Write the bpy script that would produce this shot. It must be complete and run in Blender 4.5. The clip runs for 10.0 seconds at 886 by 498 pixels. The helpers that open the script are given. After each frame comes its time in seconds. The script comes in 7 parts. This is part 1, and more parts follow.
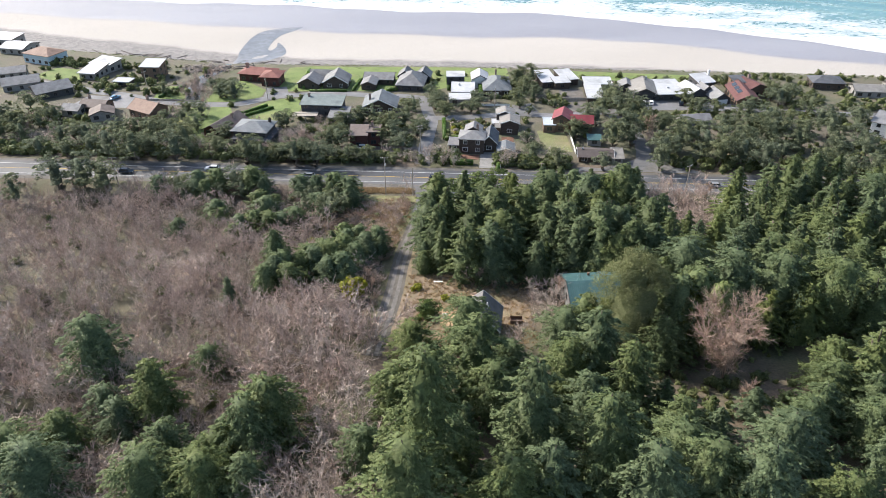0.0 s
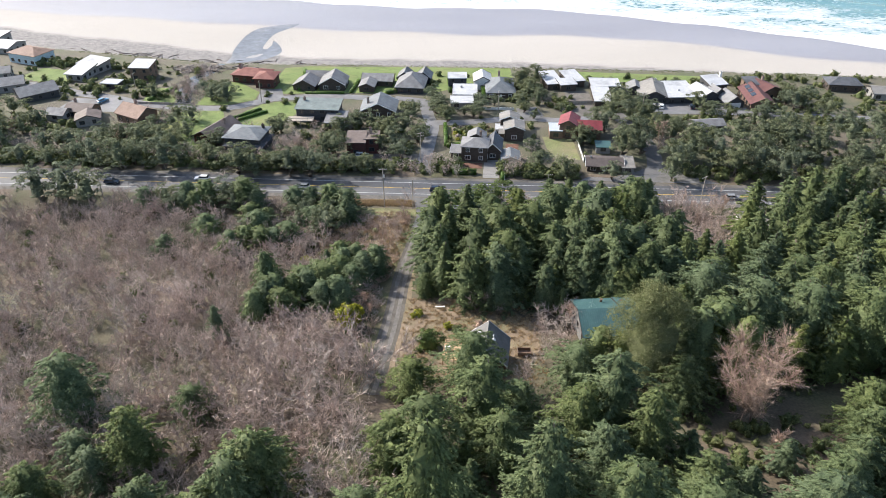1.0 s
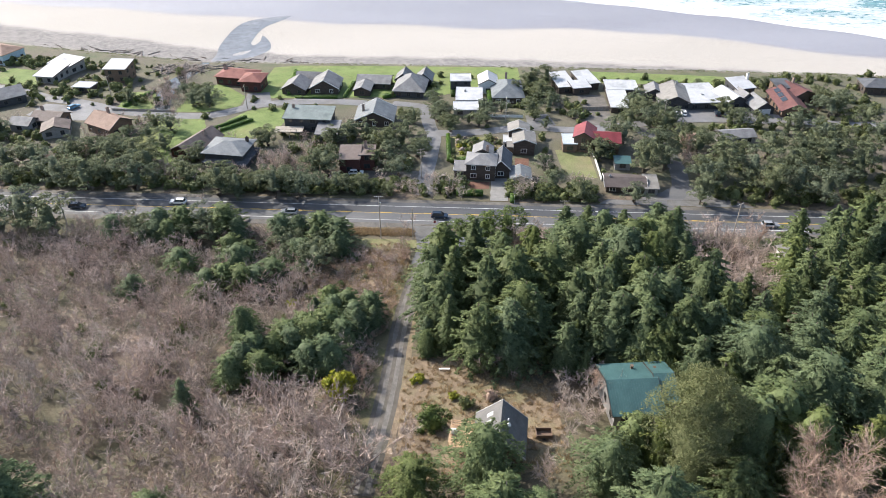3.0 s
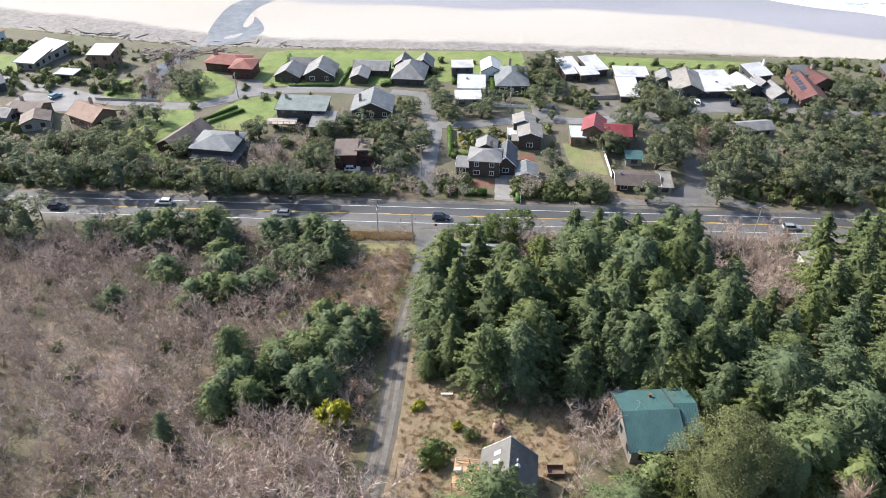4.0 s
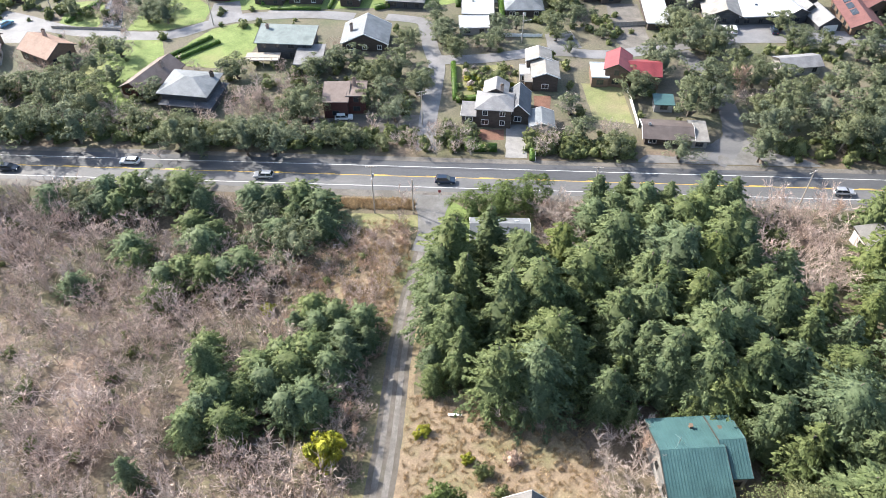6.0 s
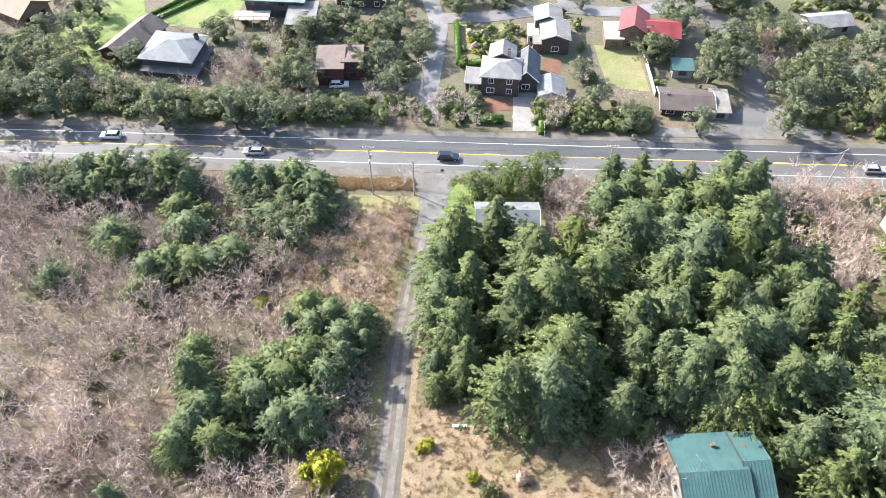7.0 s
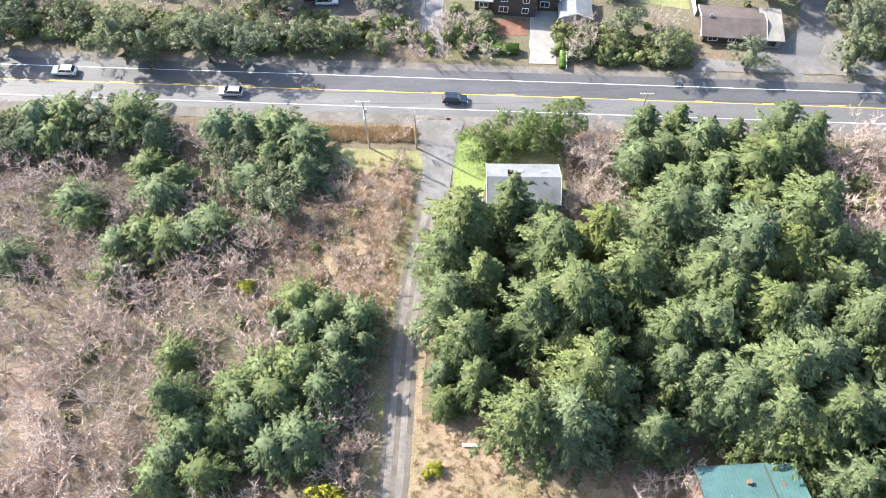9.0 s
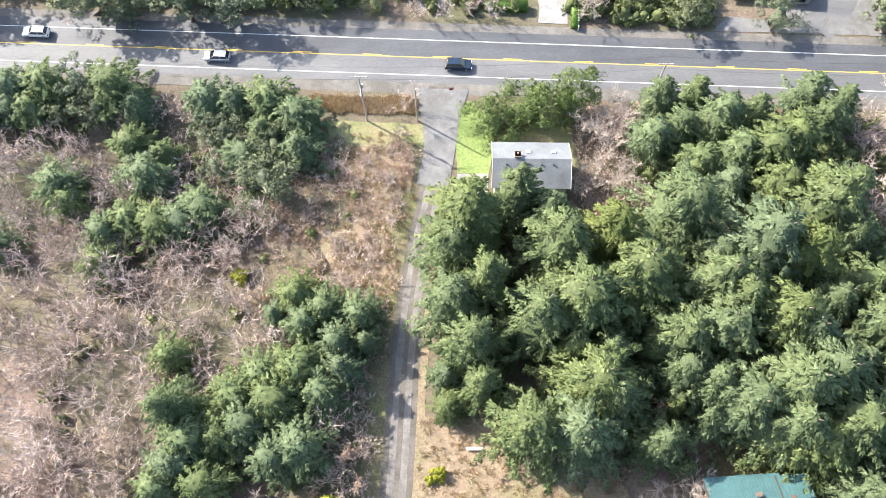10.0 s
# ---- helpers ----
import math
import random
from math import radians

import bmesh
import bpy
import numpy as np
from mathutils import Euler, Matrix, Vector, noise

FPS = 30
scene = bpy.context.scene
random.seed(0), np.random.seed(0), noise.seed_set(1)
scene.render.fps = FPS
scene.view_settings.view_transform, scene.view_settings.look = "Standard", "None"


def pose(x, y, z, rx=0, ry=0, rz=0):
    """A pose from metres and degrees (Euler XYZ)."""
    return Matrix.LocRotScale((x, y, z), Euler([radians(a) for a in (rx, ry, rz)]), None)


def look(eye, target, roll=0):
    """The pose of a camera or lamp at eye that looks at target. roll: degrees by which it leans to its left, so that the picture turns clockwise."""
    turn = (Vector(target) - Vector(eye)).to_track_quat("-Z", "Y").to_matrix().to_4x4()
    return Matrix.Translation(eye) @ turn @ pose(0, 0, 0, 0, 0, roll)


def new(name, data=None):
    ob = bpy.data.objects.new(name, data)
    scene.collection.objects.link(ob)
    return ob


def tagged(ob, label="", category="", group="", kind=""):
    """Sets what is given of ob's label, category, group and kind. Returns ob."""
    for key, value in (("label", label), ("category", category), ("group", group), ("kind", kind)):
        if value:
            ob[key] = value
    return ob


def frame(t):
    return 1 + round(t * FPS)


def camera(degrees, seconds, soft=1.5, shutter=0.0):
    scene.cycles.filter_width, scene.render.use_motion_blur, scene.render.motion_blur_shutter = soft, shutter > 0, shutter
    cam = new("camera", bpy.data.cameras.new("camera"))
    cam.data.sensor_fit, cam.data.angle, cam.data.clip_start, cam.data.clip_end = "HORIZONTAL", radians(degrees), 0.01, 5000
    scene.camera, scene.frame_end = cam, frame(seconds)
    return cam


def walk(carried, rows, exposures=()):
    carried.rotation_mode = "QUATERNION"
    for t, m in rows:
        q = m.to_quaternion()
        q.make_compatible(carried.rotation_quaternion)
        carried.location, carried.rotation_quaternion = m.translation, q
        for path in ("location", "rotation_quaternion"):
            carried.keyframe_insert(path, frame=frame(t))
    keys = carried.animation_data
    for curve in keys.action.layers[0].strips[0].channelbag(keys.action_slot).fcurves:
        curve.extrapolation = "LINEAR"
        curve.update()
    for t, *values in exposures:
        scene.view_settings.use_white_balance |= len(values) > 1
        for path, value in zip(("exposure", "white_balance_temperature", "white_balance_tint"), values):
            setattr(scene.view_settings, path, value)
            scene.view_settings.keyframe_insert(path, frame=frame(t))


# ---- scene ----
cam = camera(62.7, 10.0, soft=0.55)
METRES, EYE, TILT, LEAN, TURN = 137.0, 107.0, -32.4, 0.0, 0.0
ROWS = [
    (0.0, 0.0, 0.0, 0.0, -0.0, 0.0, 0.0),
    (0.5, -0.0021, 0.0414, 0.0266, -0.01, -0.35, -0.01),
    (1.0, -0.004, 0.0829, 0.0532, -0.01, -0.71, 0.0),
    (1.5, -0.0058, 0.1245, 0.0796, -0.02, -1.09, 0.01),
    (2.0, -0.0077, 0.1664, 0.106, -0.02, -1.47, 0.04),
    (2.5, -0.0094, 0.2083, 0.1325, -0.03, -1.86, 0.05),
    (3.0, -0.0109, 0.2506, 0.1587, -0.03, -2.36, 0.07),
    (4.5, -0.0165, 0.3768, 0.2382, -0.09, -6.13, 0.13),
    (5.0, -0.0184, 0.4194, 0.2654, -0.09, -8.3, 0.18),
    (5.5, -0.0209, 0.4621, 0.2928, -0.14, -10.5, 0.22),
    (7.0, -0.0264, 0.5891, 0.3725, -0.14, -17.68, 0.35),
    (7.5, -0.0284, 0.6312, 0.3992, -0.15, -20.67, 0.39),
    (8.0, -0.0299, 0.6735, 0.426, -0.14, -23.66, 0.43),
    (8.5, -0.0319, 0.7159, 0.4533, -0.18, -26.73, 0.45),
    (9.0, -0.0337, 0.7579, 0.4801, -0.19, -29.93, 0.44),
    (9.5, -0.0352, 0.8007, 0.5076, -0.22, -33.62, 0.47),
    (10.0, -0.0365, 0.8436, 0.5356, -0.26, -37.34, 0.51),
]
walk(cam, [(t, pose(0, 0, EYE, TILT, LEAN, TURN) @ pose(METRES * x, METRES * y, METRES * z, 90 + pitch, roll, yaw)) for t, x, y, z, yaw, pitch, roll in ROWS],
     exposures=[(0, 0.78), (3.0, 0.82), (5.5, 1.29), (7.0, 1.72), (8.0, 1.84), (10.0, 1.82)])


# ---- light ----
SUN_AZ, SUN_EL = -58.0, 35.0
world = bpy.data.worlds.new("sky")
scene.world = world
world.use_nodes = True
wn = world.node_tree.nodes
sky = wn.new("ShaderNodeTexSky")
sky.sky_type, sky.sun_disc = "NISHITA", False
sky.sun_elevation, sky.sun_rotation = radians(SUN_EL), radians(SUN_AZ)
sky.air_density, sky.dust_density = 1.0, 2.0
world.node_tree.links.new(sky.outputs[0], wn["Background"].inputs[0])
wn["Background"].inputs[1].default_value = 0.15
sun_data = bpy.data.lights.new("sun", "SUN")
sun_data.energy, sun_data.angle, sun_data.color = 4.1, radians(0.53), (1.0, 0.945, 0.875)
sun = new("sun", sun_data)
_az, _el = radians(SUN_AZ), radians(SUN_EL)
sun_from = Vector((math.sin(_az) * math.cos(_el), math.cos(_az) * math.cos(_el), math.sin(_el)))
sun.matrix_world = look(sun_from * 300, (0, 0, 0))


# ---- materials ----
def surface(name, a, b, scale=1.0, rough=0.8, bump=0.3, fine=9.0, metal=0.0, island=0.0, obrand=0.0, thin=0.0, spec=0.4,
            stretch=(1, 1, 1), speck=0.35, dirt=None, dirt_amount=0.0):
    """A surface of two base colours, mixed by noise at two scales, with a fine relief."""
    m = bpy.data.materials.new(name)
    m.use_nodes = True
    n, l = m.node_tree.nodes, m.node_tree.links
    bsdf = n["Principled BSDF"]
    co = n.new("ShaderNodeTexCoord")
    mp = n.new("ShaderNodeMapping")
    mp.inputs["Scale"].default_value = stretch
    l.new(co.outputs["Object"], mp.inputs[0])

    def cloud(s, detail):
        t = n.new("ShaderNodeTexNoise")
        t.inputs["Scale"].default_value, t.inputs["Detail"].default_value = s, detail
        t.inputs["Roughness"].default_value = 0.62
        l.new(mp.outputs[0], t.inputs["Vector"])
        return t.outputs["Fac"]

    def mix(kind, fac, x, y):
        k = n.new("ShaderNodeMix")
        k.data_type, k.blend_type = "RGBA", kind
        for sock, val in ((k.inputs[0], fac), (k.inputs[6], x), (k.inputs[7], y)):
            if isinstance(val, (int, float)):
                sock.default_value = val
            elif isinstance(val, tuple):
                sock.default_value = (*val, 1)
            else:
                l.new(val, sock)
        return k.outputs[2]

    def spread(sock, lo, hi, out_lo=0.0, out_hi=1.0):
        k = n.new("ShaderNodeMapRange")
        l.new(sock, k.inputs[0])
        for i, v in enumerate((lo, hi, out_lo, out_hi)):
            k.inputs[i + 1].default_value = v
        return k.outputs[0]

    big, small = cloud(scale, 4), cloud(scale * fine, 3)
    col = mix("MIX", spread(big, 0.32, 0.68), a, b)
    if dirt:
        third = cloud(scale * 0.37, 5)
        col = mix("MIX", spread(third, 0.62 - 0.3 * dirt_amount, 0.78 - 0.2 * dirt_amount), col, dirt)
    col = mix("MULTIPLY", 1.0, col, mix("MIX", spread(small, 0.25, 0.75), (1 - speck,) * 3, (1 + speck,) * 3))
    if island or obrand:
        hsv = n.new("ShaderNodeHueSaturation")
        if island:
            geo = n.new("ShaderNodeNewGeometry")
            l.new(spread(geo.outputs["Random Per Island"], 0, 1, 1 - island, 1 + island), hsv.inputs["Value"])
        if obrand:
            info = n.new("ShaderNodeObjectInfo")
            l.new(spread(info.outputs["Random"], 0, 1, 0.5 - obrand * 0.03, 0.5 + obrand * 0.03), hsv.inputs["Hue"])
            l.new(spread(info.outputs["Random"], 0, 1, 1 + 0.2 * obrand, 1 - 0.3 * obrand), hsv.inputs["Saturation"])
        l.new(col, hsv.inputs["Color"])
        col = hsv.outputs[0]
    l.new(col, bsdf.inputs["Base Color"])
    bsdf.inputs["Roughness"].default_value, bsdf.inputs["Metallic"].default_value = rough, metal
    bsdf.inputs["Specular IOR Level"].default_value = spec
    if bump:
        bp = n.new("ShaderNodeBump")
        bp.inputs["Strength"].default_value, bp.inputs["Distance"].default_value = bump, 0.05
        l.new(small, bp.inputs["Height"])
        l.new(bp.outputs[0], bsdf.inputs["Normal"])
    if thin:
        tr = n.new("ShaderNodeBsdfTranslucent")
        l.new(col, tr.inputs[0])
        ad = n.new("ShaderNodeMixShader")
        ad.inputs[0].default_value = thin
        l.new(bsdf.outputs[0], ad.inputs[1])
        l.new(tr.outputs[0], ad.inputs[2])
        l.new(ad.outputs[0], n["Material Output"].inputs[0])
    return m


SPRUCE = surface("spruce_needles", (0.09, 0.13, 0.058), (0.172, 0.21, 0.095), 0.45, 0.6, 0, 8, island=0.22, obrand=0.6, thin=0.34, speck=0.4, spec=0.15)
# Paler and greyer than the spruce: distance haze is put into the colour.
PINE = surface("haze_paled_pine_needles", (0.115, 0.145, 0.083), (0.205, 0.228, 0.135), 0.5, 0.7, 0, 8, island=0.22, obrand=0.6, thin=0.34, speck=0.35, spec=0.15)
GNARL = surface("grey_green_needles", (0.14, 0.16, 0.07), (0.22, 0.235, 0.115), 0.6, 0.65, 0, 8, island=0.22, thin=0.34, speck=0.4, spec=0.15)
YOUNG = surface("yellow_green_needles", (0.105, 0.145, 0.052), (0.18, 0.212, 0.083), 0.5, 0.55, 0, 8, island=0.22, obrand=0.6, thin=0.34, spec=0.15)
SHRUB = surface("shrub_leaves", (0.095, 0.122, 0.05), (0.185, 0.20, 0.085), 0.25, 0.6, 0.8, 20, island=0.4, thin=0.34, speck=0.5, spec=0.15)
YELLOW_LEAF = surface("gorse_flowers", (0.36, 0.34, 0.03), (0.22, 0.26, 0.03), 0.9, 0.6, 0, 4, island=0.3, thin=0.3)
HEDGE = surface("hedge_leaves", (0.06, 0.12, 0.02), (0.12, 0.21, 0.03), 0.6, 0.5, 0, 4, island=0.35, thin=0.3)
GREEN_PINE = surface("fresh_green_needles", (0.085, 0.128, 0.04), (0.155, 0.198, 0.07), 0.6, 0.6, 0, 6, island=0.35, thin=0.34, spec=0.15)
BARK = surface("bark", (0.11, 0.085, 0.065), (0.20, 0.17, 0.14), 1.2, 0.9, 0.8, 6, stretch=(1, 1, 0.3))
TWIG = surface("bare_twigs", (0.38, 0.288, 0.245), (0.55, 0.462, 0.405), 0.09, 0.85, 0, 12, island=0.4, dirt=(0.34, 0.25, 0.21), dirt_amount=0.35)
TWIG_RED = surface("reddish_bare_twigs", (0.33, 0.225, 0.17), (0.47, 0.355, 0.28), 0.3, 0.85, 0, 8, island=0.3)
TWIG_PALE = surface("pale_bare_twigs", (0.375, 0.308, 0.262), (0.50, 0.43, 0.378), 0.3, 0.85, 0, 8, island=0.3)
TWIG_DARK = surface("dark_bare_twigs", (0.30, 0.232, 0.195), (0.44, 0.36, 0.31), 0.2, 0.85, 0, 8, island=0.35)
DRY = surface("dry_grass_blades", (0.32, 0.23, 0.13), (0.45, 0.345, 0.21), 0.3, 0.8, 0, 6, island=0.35, thin=0.25)
LAWN = surface("lawn_grass", (0.11, 0.158, 0.04), (0.175, 0.225, 0.068), 0.18, 0.85, 0.5, 14, dirt=(0.20, 0.20, 0.08), dirt_amount=0.35)
LAWN_PALE = surface("thin_pale_lawn", (0.135, 0.155, 0.062), (0.205, 0.215, 0.095), 0.25, 0.9, 0.5, 12, dirt=(0.23, 0.20, 0.12), dirt_amount=0.55)
ROUGH_GRASS = surface("rough_grass", (0.125, 0.14, 0.05), (0.20, 0.19, 0.09), 0.3, 0.9, 0.6, 9, dirt=(0.22, 0.18, 0.10), dirt_amount=0.6)
STRAW = surface("matted_dry_grass", (0.165, 0.12, 0.08), (0.25, 0.19, 0.127), 0.4, 0.9, 0.8, 9, dirt=(0.17, 0.15, 0.08), dirt_amount=0.5, speck=0.45)
ASPHALT = surface("dark_asphalt", (0.055, 0.057, 0.062), (0.09, 0.092, 0.097), 0.25, 0.6, 0.3, 30, stretch=(0.25, 1, 1), speck=0.2, dirt=(0.075, 0.077, 0.08), dirt_amount=0.4)
ASPHALT_OLD = surface("worn_asphalt", (0.095, 0.095, 0.098), (0.14, 0.138, 0.136), 0.25, 0.65, 0.3, 30, stretch=(0.2, 1, 1), speck=0.2, dirt=(0.10, 0.10, 0.10), dirt_amount=0.5)
SHOULDER = surface("gravel_shoulder", (0.105, 0.097, 0.087), (0.185, 0.17, 0.15), 0.4, 0.9, 0.6, 14, dirt=(0.11, 0.10, 0.085), dirt_amount=0.5)
STREET = surface("street_asphalt", (0.15, 0.15, 0.153), (0.22, 0.215, 0.215), 0.2, 0.6, 0.3, 20, speck=0.2, dirt=(0.12, 0.115, 0.11), dirt_amount=0.5)
APRON = surface("broken_grey_asphalt", (0.12, 0.118, 0.115), (0.18, 0.175, 0.168), 0.5, 0.8, 0.4, 12, speck=0.25, dirt=(0.10, 0.095, 0.085), dirt_amount=0.5)
GRAVEL = surface("lane_gravel", (0.088, 0.076, 0.064), (0.145, 0.128, 0.11), 0.5, 0.95, 0.8, 14, dirt=(0.085, 0.08, 0.06), dirt_amount=0.5)
TRACK = surface("worn_lane_gravel", (0.135, 0.124, 0.112), (0.21, 0.195, 0.178), 0.6, 0.95, 0.6, 12, dirt=(0.11, 0.10, 0.09), dirt_amount=0.5)
DUFF_VERGE = surface("mossy_brown_verge", (0.115, 0.098, 0.055), (0.17, 0.145, 0.082), 0.4, 0.95, 0.8, 8, dirt=(0.12, 0.13, 0.05), dirt_amount=0.5, speck=0.4)
CONCRETE = surface("concrete", (0.20, 0.195, 0.186), (0.275, 0.265, 0.25), 0.6, 0.8, 0.3, 10, speck=0.15, dirt=(0.17, 0.165, 0.15), dirt_amount=0.4)
MULCH = surface("bark_mulch", (0.115, 0.06, 0.042), (0.19, 0.10, 0.07), 0.8, 0.95, 0.8, 9, speck=0.4)
PAINT_WHITE = surface("road_paint_white", (0.62, 0.62, 0.60), (0.78, 0.78, 0.76), 0.8, 0.6, 0.1, 12)
PAINT_YELLOW = surface("road_paint_yellow", (0.62, 0.40, 0.06), (0.74, 0.50, 0.09), 0.8, 0.6, 0.1, 12)
TRIM = surface("white_trim", (0.70, 0.70, 0.68), (0.80, 0.80, 0.78), 1.0, 0.5, 0, 6, speck=0.05)
TRIM_DARK = surface("dark_trim", (0.05, 0.045, 0.04), (0.08, 0.07, 0.06), 1.0, 0.5, 0, 6, speck=0.1)
GLASS = surface("window_glass", (0.02, 0.025, 0.03), (0.04, 0.045, 0.05), 0.5, 0.06, 0, 3, spec=0.8, speck=0.05)
METAL = surface("galvanised_metal", (0.45, 0.46, 0.47), (0.6, 0.6, 0.6), 1.5, 0.4, 0, 6, metal=0.8, speck=0.1)
POLE_WOOD = surface("weathered_pole_wood", (0.30, 0.26, 0.22), (0.42, 0.38, 0.33), 0.8, 0.9, 0.4, 8, stretch=(1, 1, 0.2))
DECK_WOOD = surface("deck_boards", (0.42, 0.27, 0.15), (0.52, 0.36, 0.22), 0.8, 0.7, 0.2, 8, obrand=0.2)
DRIFTWOOD = surface("driftwood", (0.12, 0.10, 0.09), (0.30, 0.265, 0.235), 0.6, 0.9, 0.4, 8, obrand=0.3)
ROCK = surface("dark_rock", (0.06, 0.055, 0.05), (0.14, 0.125, 0.115), 0.5, 0.9, 0.6, 8)
BRICK = surface("chimney_masonry", (0.24, 0.17, 0.14), (0.34, 0.27, 0.23), 2.0, 0.9, 0.4, 8)


def roof_mat(name, a, b, rough=0.75, spec=0.4, metal=0.0):
    return surface(name, a, b, 0.45, rough, 0.35, 14, metal=metal, spec=spec, stretch=(1, 1, 1), speck=0.22, dirt=tuple(v * 0.7 for v in a), dirt_amount=0.35)


def wall_mat(name, a, b):
    return surface(name, a, b, 0.7, 0.85, 0.35, 10, stretch=(1, 1, 3), speck=0.18)


R_GREY = roof_mat("grey_shingles", (0.165, 0.163, 0.165), (0.245, 0.243, 0.243))
R_CHARCOAL = roof_mat("charcoal_grey_shingles", (0.10, 0.098, 0.095), (0.145, 0.14, 0.135))
R_PLAIN = roof_mat("mid_grey_shingles", (0.13, 0.14, 0.148), (0.18, 0.19, 0.198))
R_DARK = roof_mat("dark_shingles", (0.075, 0.08, 0.09), (0.12, 0.125, 0.135))
R_SLATE = roof_mat("slate_blue_shingles", (0.135, 0.15, 0.16), (0.20, 0.213, 0.223))
R_TAN = roof_mat("tan_shingles", (0.19, 0.18, 0.165), (0.265, 0.252, 0.232))
R_BROWN = roof_mat("brown_shingles", (0.135, 0.105, 0.092), (0.19, 0.15, 0.132))
R_ORANGE = roof_mat("rusty_orange_shakes", (0.215, 0.135, 0.10), (0.28, 0.185, 0.14))
R_RED = roof_mat("red_metal_roofing", (0.19, 0.033, 0.04), (0.245, 0.05, 0.055), 0.5)
R_BRICKRED = roof_mat("brick_red_tiles", (0.19, 0.068, 0.055), (0.25, 0.10, 0.08))
R_WINE = roof_mat("red_brown_shingles", (0.11, 0.045, 0.042), (0.15, 0.064, 0.058))
R_COCOA = roof_mat("dark_cocoa_shingles", (0.075, 0.06, 0.055), (0.112, 0.092, 0.085))
R_PALEBLUE = roof_mat("pale_blue_terrace_membrane", (0.40, 0.45, 0.49), (0.50, 0.55, 0.58))
# White base colour that carries the sun's glare on the pale roofs.
R_WHITE = roof_mat("glare_white_roofing", (0.42, 0.425, 0.435), (0.51, 0.515, 0.52), 0.55)
R_TEAL = roof_mat("teal_metal_roofing", (0.048, 0.106, 0.108), (0.066, 0.138, 0.138), 0.5)
R_GREEN = roof_mat("green_grey_shingles", (0.14, 0.17, 0.165), (0.20, 0.235, 0.225))
W_DARK = wall_mat("dark_brown_shingle_siding", (0.055, 0.042, 0.035), (0.09, 0.07, 0.058))
W_BROWN = wall_mat("brown_cedar_siding", (0.13, 0.085, 0.06), (0.19, 0.13, 0.095))
W_RED = wall_mat("dark_red_siding", (0.07, 0.028, 0.024), (0.105, 0.042, 0.036))
W_GREY = wall_mat("weathered_grey_siding", (0.22, 0.21, 0.20), (0.31, 0.30, 0.285))
W_BLACK = wall_mat("charcoal_siding", (0.04, 0.042, 0.046), (0.07, 0.072, 0.078))
W_WHITE = wall_mat("white_siding", (0.66, 0.65, 0.62), (0.76, 0.75, 0.72))
W_BLUE = wall_mat("pale_blue_siding", (0.36, 0.46, 0.52), (0.45, 0.55, 0.60))


# ---- the lie of the land ----
def road_y(x):
    return 211.6 - 0.0535 * x


PROFILE_V = (-420, -260, -210, -150, -130, -112, -100, -85, -70, -60, -50, -40, -20, -10.5, -7.5, 9, 20, 50, 90, 108, 116, 121, 180, 300, 800)
PROFILE_Z = (40, 30, 25, 19, 16, 13, 10.4, 7.6, 5.3, 3.9, 2.2, 0.9, 0.3, 0.1, 0, 0, -1, -1, -3.2, -4.2, -5, -7.2, -8.3, -9.5, -14)
BLUFF_X = (-260, -200, -106, 0, 113, 207, 300)
BLUFF_V = (170, 150, 131, 132, 131, 128, 124)


def ease(t):
    t = np.clip(t, 0, 1)
    return t * t * (3 - 2 * t)


def land(x, y):
    """Height of the ground."""
    x, y = np.asarray(x, float), np.asarray(y, float)
    v = y - road_y(x)
    e = np.interp(x, BLUFF_X, BLUFF_V)
    w = np.where(v > 50, np.where(v < e, 50 + (v - 50) * 71 / (e - 50), 121 + v - e), v)
    z = np.interp(w, PROFILE_V, PROFILE_Z)
    dip = 2.4 * ease((-x - 18) / 25) * ease((y - 150) / 28) * ease((-8 - v) / 8)
    fall = 6.0 * ease((-x - 28) / 60) * ease((150 - y) / 40)
    hollow = 4.5 * ease((-x - 16) / 20) * ease((112 - y) / 25)
    return z - dip - fall - hollow


def at(x, y, up=0.0):
    return Vector((x, y, float(land(x, y)) + up))


# ---- mesh helpers ----
def tri_mesh(name, V, T, N=None, smooth=False):
    me = bpy.data.meshes.new(name)
    V, T = np.asarray(V, np.float32), np.asarray(T, np.int32)
    me.vertices.add(len(V))
    me.vertices.foreach_set("co", V.ravel())
    me.loops.add(T.size)
    me.loops.foreach_set("vertex_index", T.ravel())
    me.polygons.add(len(T))
    me.polygons.foreach_set("loop_start", np.arange(0, T.size, 3, dtype=np.int32))
    if smooth or N is not None:
        me.polygons.foreach_set("use_smooth", np.ones(len(T), bool))
    me.update(calc_edges=True)
    if N is not None:
        me.normals_split_custom_set_from_vertices(np.asarray(N, np.float32))
    return me


def to_mesh(name, src):
    if isinstance(src, bmesh.types.BMesh):
        me = bpy.data.meshes.new(name)
        src.normal_update()
        src.to_mesh(me)
        src.free()
        return me
    return src


def part(name, src, material, parent=None, label=""):
    me = to_mesh(name, src)
    if not me.materials:
        me.materials.append(material)
    ob = new(name, me)
    ob.parent = parent
    if label:
        tagged(ob, label)
    return ob


def thing(name, place, label, category, group="", kind=""):
    ob = new(name)
    ob.location = place
    return tagged(ob, label, category, group, kind)


